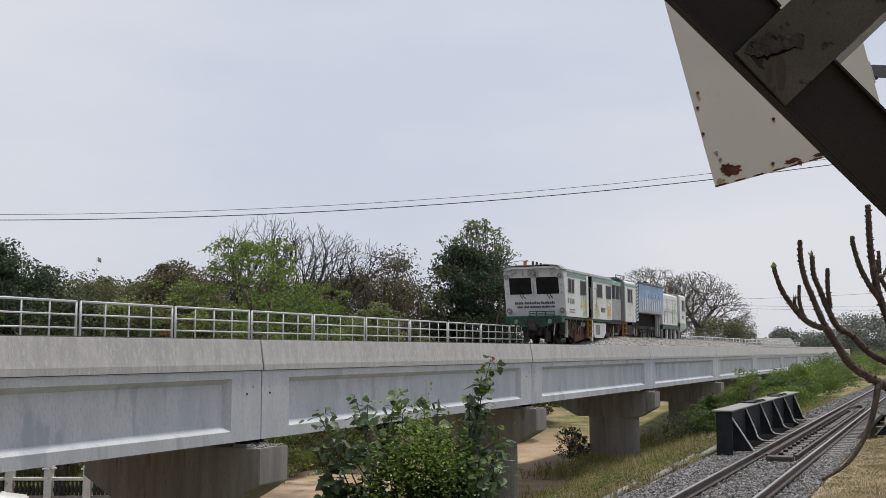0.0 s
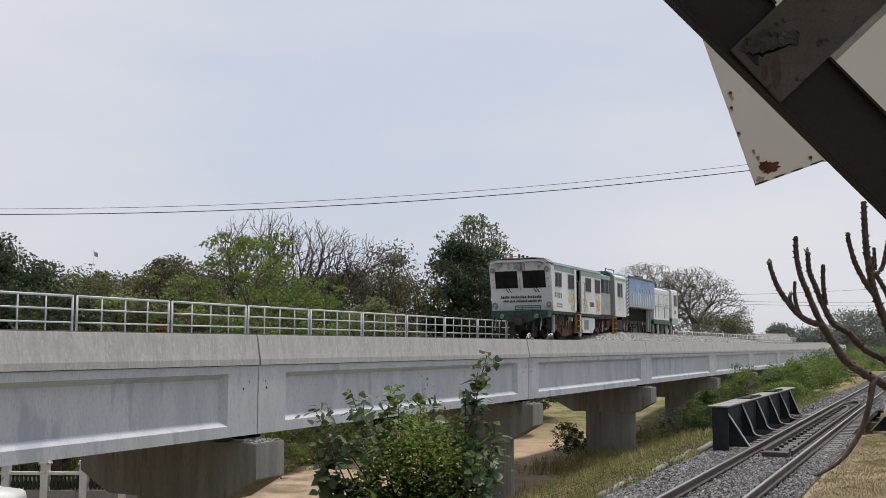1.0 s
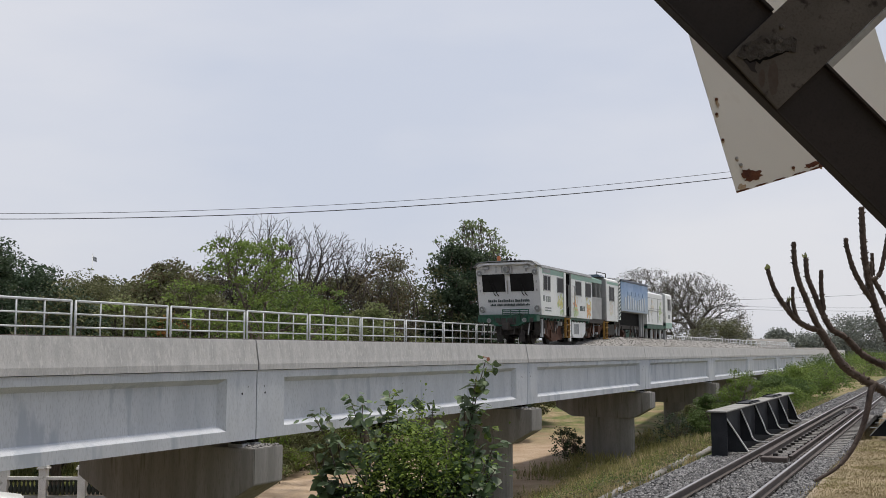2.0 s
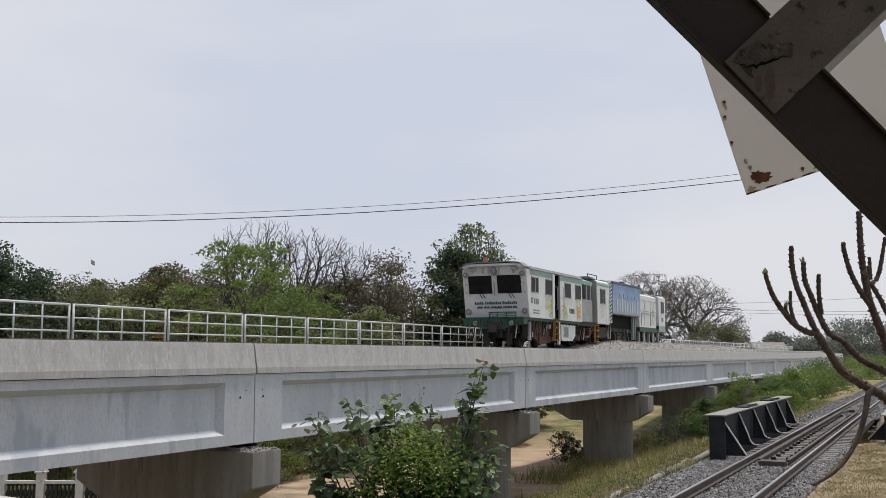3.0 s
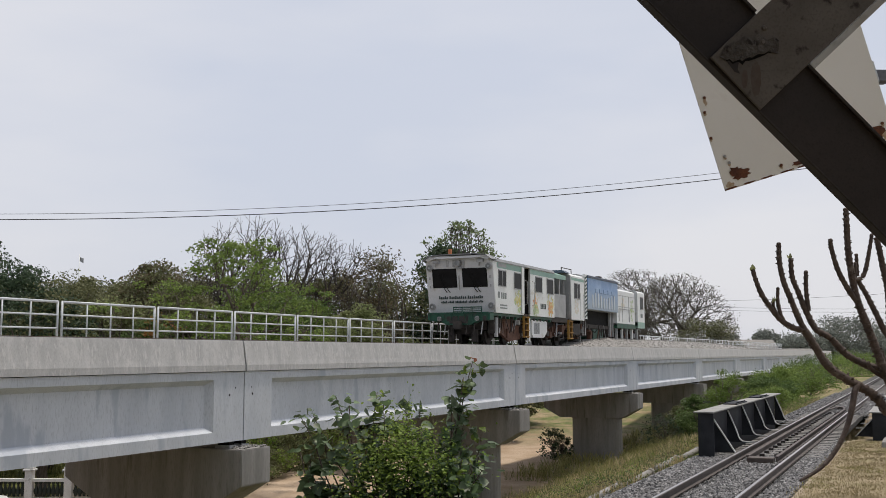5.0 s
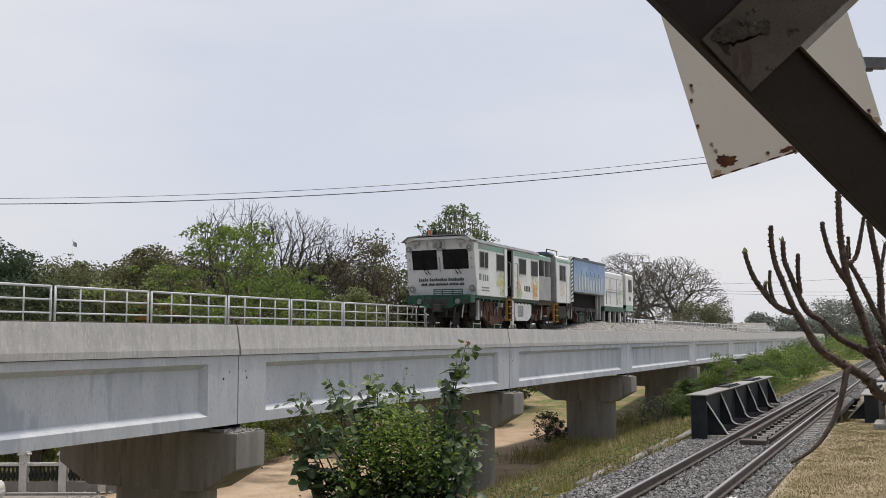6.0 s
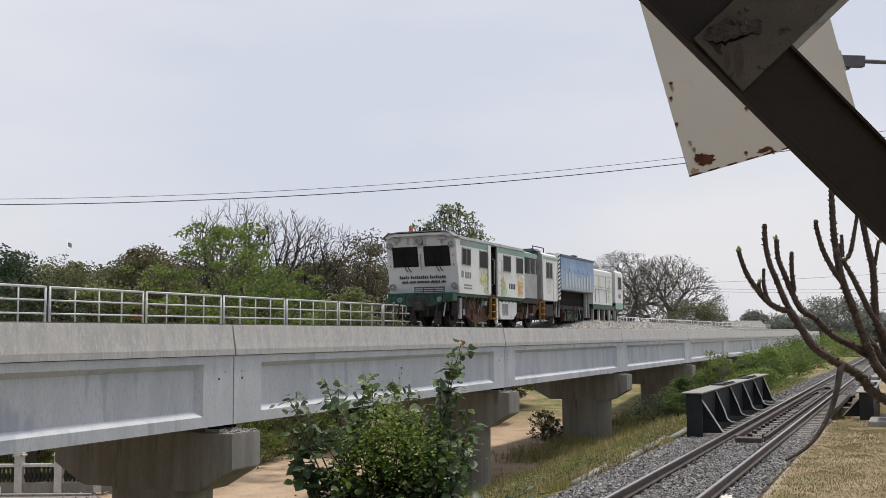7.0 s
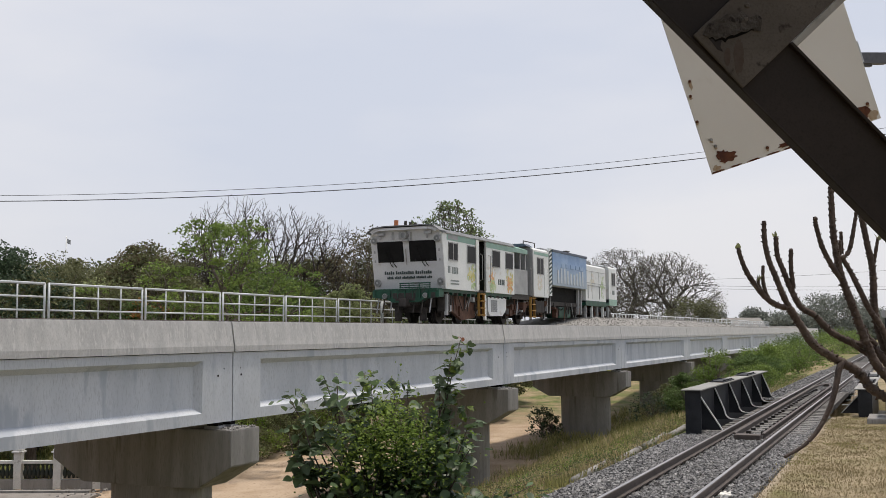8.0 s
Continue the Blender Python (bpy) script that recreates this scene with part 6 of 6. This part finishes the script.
# ---- the knobbly succulent by the terrace ----
def make_succulent():
    rg = random.Random(12)
    right, upv, away = Vector((0.4169, -0.9089, -0.006)), Vector((-0.0741, -0.034, 0.9967)), Vector((0.9089, 0.4169, 0.08))
    org = Vector((7.13, 0.161, 1.665))
    c = thing("succulent_shrub", "knobbly brown upright succulent with thick leafless stems", "succulent", pose(*org))

    def stem(pts, r0, r1, w0=0.0, w1=0.0, material=CACTUS, knobs=True, name="stem"):
        P = [right * (u / 277) + upv * (v / 277) + away * (w0 + (w1 - w0) * i / (len(pts) - 1)) for i, (u, v) in enumerate(pts)]
        path = []
        for i in range(len(P) - 1):
            a, b, d, e = P[max(i - 1, 0)], P[i], P[i + 1], P[min(i + 2, len(P) - 1)]
            n = max(2, int((d - b).length / 0.011))
            for k in range(n):
                t = k / n
                path.append(0.5 * ((2 * b) + (d - a) * t + (2 * a - 5 * b + 4 * d - e) * t * t + (3 * b - a - 3 * d + e) * t ** 3))
        path.append(P[-1])
        vs, fs = [], []
        m = len(path)
        rad = [(r0 + (r1 - r0) * i / m) * ((1.0 + (0.11 if i % 3 == 0 else -0.06) + rg.uniform(-0.06, 0.06)) if knobs else 1) for i in range(m)]
        rad[-1] *= 0.6
        tube_into(vs, fs, path, rad, 6)
        if knobs:
            for i in range(1, m - 1):
                d = (path[i] - path[i - 1]).normalized()
                u = d.orthogonal().normalized()
                a = rg.uniform(0, 6.28)
                o = (u * math.cos(a) + d.cross(u) * math.sin(a)) * rad[i]
                tube_into(vs, fs, [path[i] + o * 0.6, path[i] + o * rg.uniform(1.12, 1.38) + d * 0.004], [rad[i] * 0.40, rad[i] * 0.16], 4)
        return part_mesh(name, raw_mesh(name, [tuple(v) for v in vs], fs, material, True), c)

    def tuft(u, v, w=0.0):
        ng = np.random.default_rng(int(abs(u) * 7 + v))
        p = right * (u / 277) + upv * (v / 277) + away * w
        part_mesh("young_leaf", broad_leaves("young_leaf", [tuple(p - upv * 0.03)] * 3, [0.055, 0.05, 0.045], LEAF_SHOOT, ng, -2.2), c)
    # trunk and main limbs
    stem([(95, -520), (90, -300), (70, -120), (40, -30)], 0.055, 0.045, 0.1, 0.0)
    stem([(40, -30), (-15, 0), (-40, 30), (-90, 60), (-120, 80), (-140, 110), (-155, 135), (-162, 145)], 0.034, 0.022)
    stem([(-162, 145), (-180, 148), (-200, 160), (-218, 180), (-237, 208), (-248, 236), (-252, 252)], 0.021, 0.013)
    tuft(-252, 256)
    stem([(-162, 145), (-172, 165), (-186, 200), (-198, 230), (-205, 265), (-206, 299)], 0.020, 0.015)
    stem([(20, 40), (-10, 75), (-40, 80), (-80, 100), (-110, 130), (-134, 145), (-150, 175), (-163, 208), (-174, 238), (-176, 272)], 0.026, 0.015, 0.05, 0.1)
    tuft(-176, 276, 0.1)
    stem([(-147, 178), (-151, 215), (-151, 250)], 0.016, 0.013, 0.08, 0.08)
    stem([(-200, 160), (-208, 190), (-208, 220)], 0.014, 0.010)
    stem([(-196, 158), (-214, 180), (-217, 198)], 0.013, 0.010)
    tuft(-217, 200)
    stem([(-162, 145), (-145, 118), (-122, 88), (-98, 64)], 0.018, 0.02, 0.03, 0.0)
    stem([(40, -10), (-10, 40), (-30, 80), (-45, 120), (-60, 160), (-75, 200), (-85, 250), (-90, 290), (-93, 360)], 0.032, 0.017, -0.05, -0.05)
    stem([(-70, 190), (-90, 215), (-110, 250), (-123, 290), (-125, 305)], 0.018, 0.014, -0.05, -0.1)
    stem([(-82, 235), (-70, 235), (-60, 250), (-52, 290), (-48, 315)], 0.015, 0.011, -0.05, -0.05)
    stem([(-72, 236), (-72, 265)], 0.012, 0.010)
    stem([(-66, 240), (-68, 280)], 0.012, 0.010, 0.02, 0.02)
    stem([(-65, 235), (-50, 210), (-30, 170), (-15, 140), (5, 110), (20, 70)], 0.015, 0.022, 0.04, 0.04)
    stem([(30, 30), (10, 90), (-2, 140), (-5, 210), (-15, 260), (-25, 310)], 0.028, 0.018, 0.08, 0.08)
    stem([(-8, 200), (0, 240), (5, 270)], 0.014, 0.010, 0.08, 0.08)
    tuft(5, 274, 0.08)
    stem([(-20, 60), (-45, 75), (-55, 90)], 0.016, 0.012, -0.02, -0.02)
    stem([(-10, 80), (-25, 95), (-30, 110)], 0.016, 0.012, -0.02, -0.02)
    stem([(60, 0), (55, 120), (60, 260), (50, 380)], 0.026, 0.016, 0.1, 0.15)
    stem([(-66, 52), (-78, 40), (-87, 12), (-101, -24), (-124, -61), (-152, -88), (-191, -108)], 0.021, 0.010, 0.0, -0.2, CACTUS, False, "drooping_stem")


make_succulent()


# ---- grass ----
def grass(name, count, where, lo, hi, material, seed, label, width=0.012):
    rg = np.random.default_rng(seed)
    v, f = [], []
    for i in range(count):
        x, y = where(rg)
        z = ground_z(x, y)
        for k in range(5):
            h = rg.uniform(lo, hi)
            a, lean = rg.uniform(0, 6.28), rg.uniform(0.05, 0.45) * h
            bx, by = x + rg.normal() * 0.06, y + rg.normal() * 0.06
            cx, sy = math.cos(a), math.sin(a)
            n = len(v)
            v += [(bx - sy * width, by + cx * width, z - 0.02), (bx + sy * width, by - cx * width, z - 0.02),
                  (bx + cx * lean * 0.4 + sy * width * 0.7, by + sy * lean * 0.4 - cx * width * 0.7, z + h * 0.6), (bx + cx * lean, by + sy * lean, z + h)]
            f += [(n, n + 1, n + 2), (n, n + 2, n + 3)]
    tagged(new(name, raw_mesh(name, v, f, material)), label, "grass", kind="stuff")


def slope_spot(rg, phase=9):
    while True:
        x, y = rg.uniform(12, 64), 5.5 + abs(rg.normal()) * 4.2
        if y < 16.5 and noise.noise(Vector((x * 0.45, y * 0.45, phase))) > 0.02:
            return x, y


grass("slope_grass", 7000, slope_spot, 0.06, 0.26, GRASS_DRY, 1, "dry yellow grass on the embankment slope")
grass("slope_weeds", 8000, lambda rg: slope_spot(rg, 31), 0.06, 0.22, GRASS_GREEN, 2, "green weeds on the embankment slope", 0.012)


def clump_spot(rg, x0, x1, y0, y1, phase, cut):
    """A place inside uneven clumps."""
    while True:
        x, y = rg.uniform(x0, x1), rg.uniform(y0, y1)
        if noise.noise(Vector((x * 0.7, y * 0.7, phase))) > cut:
            return x, y


grass("tall_dry_grass", 520, lambda rg: clump_spot(rg, 34, 62, 5.9, 15.5, 4, 0.12), 0.15, 0.52, GRASS_DRY, 6, "tall dry seeding grass on the embankment slope", 0.007)
grass("tall_green_grass", 800, lambda rg: clump_spot(rg, 26, 62, 6.2, 16.5, 17, 0.14), 0.15, 0.5, GRASS_GREEN, 7, "tall green grass tufts on the embankment slope", 0.010)


def low_weeds(name, patches, seed, material, label, spot=slope_spot):
    """Low broad-leaved weeds in uneven patches."""
    rg, ng = random.Random(seed), np.random.default_rng(seed)
    p, s = [], []
    for _ in range(patches):
        x, y = spot(ng)
        w, tall = rg.uniform(0.12, 0.45), rg.uniform(0.08, 0.34)
        for _ in range(int(60 * w / 0.3)):
            px, py = x + rg.gauss(0, w), y + rg.gauss(0, w * 0.7)
            p.append((px, py, ground_z(px, py) + 0.02 + tall * rg.random()))
            s.append(rg.uniform(0.025, 0.07))
    tagged(new(name, leaves_mesh(name, p, s, material, ng, 0.55, 0.1)), label, "weeds", kind="stuff")


low_weeds("broad_leaved_weeds", 330, 41, LEAF_MID, "low green broad-leaved weeds on the slope")
low_weeds("dry_weeds", 240, 42, LEAF_BROWN, "low dry brown weeds on the slope")
low_weeds("olive_weeds", 420, 44, LEAF_OLIVE, "low olive green weeds on the slope")
low_weeds("lime_weeds", 230, 43, LEAF_LIME, "low lime green weeds on the slope")
grass("pier_grass", 1300, lambda rg: clump_spot(rg, 46, 76, 11.5, 18.5, 8, -0.02), 0.2, 0.75, GRASS_GREEN, 8, "rank green grass round the pier feet", 0.010)
low_weeds("pier_weeds", 170, 45, LEAF_MID, "rank green weeds round the pier feet", lambda rg: clump_spot(rg, 46, 72, 11.5, 18.0, 8, -0.05))
# Darker copy of the pier weeds; its leaf colour paints the shade there
low_weeds("shaded_weeds", 120, 46, LEAF_DARK, "dark green weeds round the pier feet", lambda rg: clump_spot(rg, 50, 72, 13.0, 18.6, 3, -0.05))
grass("terrace_grass", 26000, lambda rg: (9 + 19 * rg.random() ** 1.2, rg.uniform(-3.5, 1.86)), 0.008, 0.028, GRASS_TAN, 3, "short dry grass on the trackside terrace", 0.006)
grass("terrace_weeds", 2200, lambda rg: clump_spot(rg, 10, 27.5, -3.0, 1.85, 23, 0.15), 0.010, 0.032, GRASS_GREEN, 4, "sparse green weeds on the trackside terrace", 0.008)
grass("far_field_grass", 3500, lambda rg: (rg.uniform(20, 70), rg.uniform(33, 50)), 0.15, 0.4, GRASS_GREEN, 5, "green grass beyond the sandy ground", 0.03)


# ---- cables, poles, masts ----
def make_cables():
    def at(s, lift):
        return Vector((27.97 + 0.4354 * s, 33.08 - 0.9002 * s, 7.22 - 0.0017 * s + 0.00202 * s * s + lift))
    for lift, r, lab in ((0.0, 0.016, "thick black overhead cable"), (0.20, 0.009, "thin black overhead cable")):
        vs, fs = [], []
        tube_into(vs, fs, [at(-20 + i * 1.5, lift + (0.04 * i / 30 if lift else 0)) for i in range(41)], [r] * 41, 6)
        tagged(new("overhead_cable", raw_mesh("overhead_cable", [tuple(v) for v in vs], fs, CABLE)), lab + " strung between poles", "cable", "overhead cables")
    for s in (-20, 40):
        p = at(s, 0)
        base = ground_z(p.x, p.y)
        pl = thing("utility_pole", "tapered grey concrete utility pole carrying the cables", "utility pole", pose(p.x, p.y, base - 0.3), "utility poles")
        part("shaft", cyl((0, 0, 0), (0, 0, p.z - base + 0.9), 0.16, 10, 0.10), PIER, pl, smooth=True)
        part("crossarm", box(-0.6, 0.6, -0.05, 0.05, p.z - base + 0.22, p.z - base + 0.30), GALV, pl)
    for a, b in (((122.85, 22.0, 8.1), (130.7, 6.0, 8.66)), ((122.9, 22.0, 7.37), (130.8, 6.05, 7.0)), ((122.95, 22.1, 7.04), (130.84, 6.06, 6.61))):
        a, b = Vector(a), Vector(b)
        d = b - a
        vs, fs = [], []
        tube_into(vs, fs, [a + d * (-1.0 + 0.2 * i) + Vector((0, 0, 0.012 * (i - 6) ** 2)) for i in range(16)], [0.018] * 16, 4)
        tagged(new("overhead_cable", raw_mesh("overhead_cable", [tuple(v) for v in vs], fs, CABLE)), "thin distant overhead wire across the line", "cable", "far wires")
    for k in (-1.0, 2.0):
        x, y = 122.9 + 7.85 * k, 22.0 - 16.0 * k
        z = ground_z(x, y)
        pl = thing("utility_pole", "grey concrete utility pole carrying the far wires", "utility pole", pose(x, y, z - 0.3), "utility poles")
        part("shaft", cyl((0, 0, 0), (0, 0, 10.4 - z), 0.17, 10, 0.11), PIER, pl, smooth=True)
        part("crossarm", box(-0.5, 0.5, -0.05, 0.05, 9.6 - z, 9.7 - z), GALV, pl)
    m = thing("flag_mast", "thin grey mast with a small tattered flag above the trees", "mast", pose(59.6, 59.5, -4.1))
    part("pole", cyl((0, 0, 0), (0, 0, 13.8), 0.05, 8, 0.03), GALV, m, smooth=True)
    vs = [(0.05 + 0.09 * i, 0.05 * math.sin(i * 1.3), 13.3 - 0.04 * i + dz) for i in range(5) for dz in (0, 0.35)]
    fl = raw_mesh("flag", vs, [(2 * i, 2 * i + 2, 2 * i + 3, 2 * i + 1) for i in range(4)], GREY_PANEL)
    part_mesh("flag", fl, m)
    d = thing("track_sign", "round pale trackside disc sign on a dark post", "railway sign", pose(48.7, 1.0, ground_z(48.7, 1.0)))
    part("post", cyl((0, 0, -0.2), (0, 0, 2.95), 0.03, 8), BLACK_STEEL, d)
    part("disc", cyl((-0.05, 0, 2.86), (-0.03, 0, 2.86), 0.17, 20), GREY_PANEL, d)


make_cables()


# ---- the balustrade, the parked car and the far houses ----
def make_balustrade():
    right = Vector((0.4169, -0.9089, 0))
    turn = math.degrees(math.atan2(right.y, right.x))
    prof = [(0.035, 0.0), (0.035, 0.05), (0.06, 0.12), (0.065, 0.2), (0.03, 0.34), (0.028, 0.42), (0.05, 0.46), (0.05, 0.5)]
    vs, fs = [], []
    tube_into(vs, fs, [Vector((0, 0, z)) for _, z in prof], [r * 1.55 for r, _ in prof], 8)
    bal = raw_mesh("baluster", [tuple(v) for v in vs], fs, DARK_BALUSTER, True)
    for k in range(-3, 3):
        p = Vector((29.84, 31.96, -3.95)) + right * (1.55 * k)
        b = thing("balustrade_bay", "white masonry balustrade bay with dark green balusters", "balustrade", pose(p.x, p.y, p.z, 0, 0, turn), "balustrade bays")
        post = part("post", box(-0.15, 0.15, -0.15, 0.15, 0, 1.44, 0.01), WHITE_MASONRY, b)
        part("post_cap", box(-0.21, 0.21, -0.21, 0.21, 1.40, 1.47, 0.015), WHITE_MASONRY, post)
        part("post_top", box(-0.17, 0.17, -0.17, 0.17, 1.47, 1.56, 0.03), WHITE_MASONRY, post)
        part("plinth", box(0.15, 1.40, -0.12, 0.12, -0.1, 0.36, 0.01), PIER, b, "stained grey plinth")
        part("coping", box(0.15, 1.40, -0.10, 0.10, 0.98, 1.10, 0.015), WHITE_MASONRY, b)
        for i in range(7):
            part_mesh("baluster", bal, b, pose(0.27 + i * 0.168, 0, 0.42, 0, 0, 0) @ Matrix.Diagonal((1, 1, 1.1, 1)))
    rg = np.random.default_rng(8)
    q = Vector((29.84, 31.96, 0)) + right * 3.2
    stones("rubble", 60, rg, lambda: (q.x - 0.7 + rg.normal() * 0.9, q.y - 0.4 + rg.normal() * 0.9), lambda x, y: -3.93, 0.12, PIER, "loose pale rubble at the end of the balustrade")
    r = thing("paved_lane", "worn grey lane along the balustrade", "road", pose(28.0, 30.9, -3.93, 0, 0, turn), kind="structure")
    part("lane", box(-12, 3.4, -3.2, 0.9, -0.10, 0.0, 0.01), LANE, r, "worn grey concrete lane")
    # Dark strip paints a shadow on the ground beside the lane
    part("dark_patch", box(-12, 2.4, -5.6, -3.2, -0.10, -0.004, 0.01), LANE_SHADOW, r, "dark strip painted for the shadow beside the lane")
    part("kerb", box(-12, 3.0, 0.9, 1.15, -0.10, 0.09, 0.02), PIER, r)


make_balustrade()


def make_car():
    right = Vector((0.4169, -0.9089, 0))
    c = thing("parked_car", "white hatchback car parked on the lane below the viaduct", "car",
              pose(25.77, 31.6, -3.95, 0, 0, math.degrees(math.atan2(right.y, right.x))))
    side = [(-1.95, 0.25), (-2.0, 0.55), (-1.9, 0.85), (-1.0, 0.95), (-0.35, 1.38), (0.8, 1.45), (1.55, 1.35), (1.95, 0.9), (1.98, 0.3)]
    side = [(-x, z) for x, z in side][::-1]
    bm = extrude(side, "y", -0.82, 0.82)
    for v in bm.verts:
        if v.co.z > 1.0:
            v.co.y *= 0.84
    bmesh.ops.bevel(bm, geom=list(bm.edges), offset=0.06, segments=3, affect="EDGES")
    part("body", bm, WHITE_PAINT, c, smooth=True)
    for s in (-1, 1):
        part("side_glass", extrude([(-1.35, 1.0), (-1.2, 1.28), (0.3, 1.33), (0.85, 1.0)], "y", s * 0.72, s * 0.80), GLASS_DARK, c, "dark side glass")
        for x in (-1.25, 1.25):
            w = part("wheel", cyl((x, s * 0.62, 0.31), (x, s * 0.84, 0.31), 0.31, 20), RUBBER_AND_SHADE, c)
            part("rim", cyl((x, s * 0.83, 0.31), (x, s * 0.855, 0.31), 0.19, 14), CHROME, w)
    part("windscreen", extrude([(0.42, 1.37), (0.98, 0.99), (1.03, 1.01), (0.47, 1.40)], "y", -0.62, 0.62), GLASS_DARK, c)


make_car()


def make_far_houses():
    h = thing("shed", "low shed with a grey tin gable roof beyond the viaduct", "shed", pose(160.0, 25.6, -1.9, 0, 0, -62))
    part("wall", box(-4.5, 4.5, -2.6, 2.6, 0, 4.2), MUD_WALL, h)
    part("roof", extrude([(-3.4, 3.9), (0, 5.7), (3.4, 3.9), (3.4, 4.05), (0, 5.9), (-3.4, 4.05)], "x", -5.2, 5.2), TIN_ROOF, h)
    part("door", box(-0.6, 0.6, -2.66, -2.6, 0, 2.1), HOLE_SHADE, h)
    g = thing("shed", "long low pale shed in the distance", "shed", pose(190.0, 22.0, -1.9, 0, 0, -70))
    part("wall", box(-5, 5, -2, 2, 0, 3.6), MUD_WALL, g)
    part("roof", extrude([(-2.5, 3.5), (0, 4.5), (2.5, 3.5), (2.5, 3.6), (0, 4.65), (-2.5, 3.6)], "x", -5.4, 5.4), TIN_ROOF, g)


make_far_houses()


def motions():
    walk(machine, [(s, pose(x, 17.48, RAIL_TOP_Z)) for s, x in (
        (0, 45.42), (0.5, 44.74), (1, 44.06), (1.5, 43.36), (3, 41.37), (3.5, 40.70), (4, 40.02), (4.5, 39.36),
        (6, 37.36), (6.5, 36.70), (7, 36.04), (7.5, 35.41), (8, 34.84))])
    sway = [
        (0, (5.023, 0.982, 2.844), 15.11), (0.5, (5.048, 0.930, 2.826), 16.55), (1, (5.118, 0.788, 2.835), 19.72),
        (1.5, (5.067, 0.880, 2.822), 16.30), (3, (5.101, 0.804, 2.836), 18.17), (3.5, (5.051, 0.901, 2.823), 16.11),
        (4, (5.051, 0.920, 2.857), 15.69), (4.5, (5.086, 0.835, 2.853), 17.21), (6, (5.079, 0.868, 2.816), 17.47),
        (6.5, (5.083, 0.853, 2.861), 18.04), (7, (5.042, 0.938, 2.818), 15.79), (7.5, (5.053, 0.906, 2.837), 16.89),
        (8, (5.093, 0.836, 2.815), 18.24)]
    n = Vector((0.895, 0.4357, 0.0955))
    right = Vector((0.4378, -0.8991, 0.0))
    rows_b, rows_r = [], []
    for s, tip, roll in sway:
        p = Vector(tip)
        rows_b.append((s, look(p, p + n, roll)))
        e = p + right * 0.750 + Vector((0, 0, 0.588)) + n * 0.03
        rows_r.append((s, look(e, e + n, (roll - 17) * 0.6 - 1.0)))
    walk(board, rows_b)
    walk(barrier, rows_r)


motions()
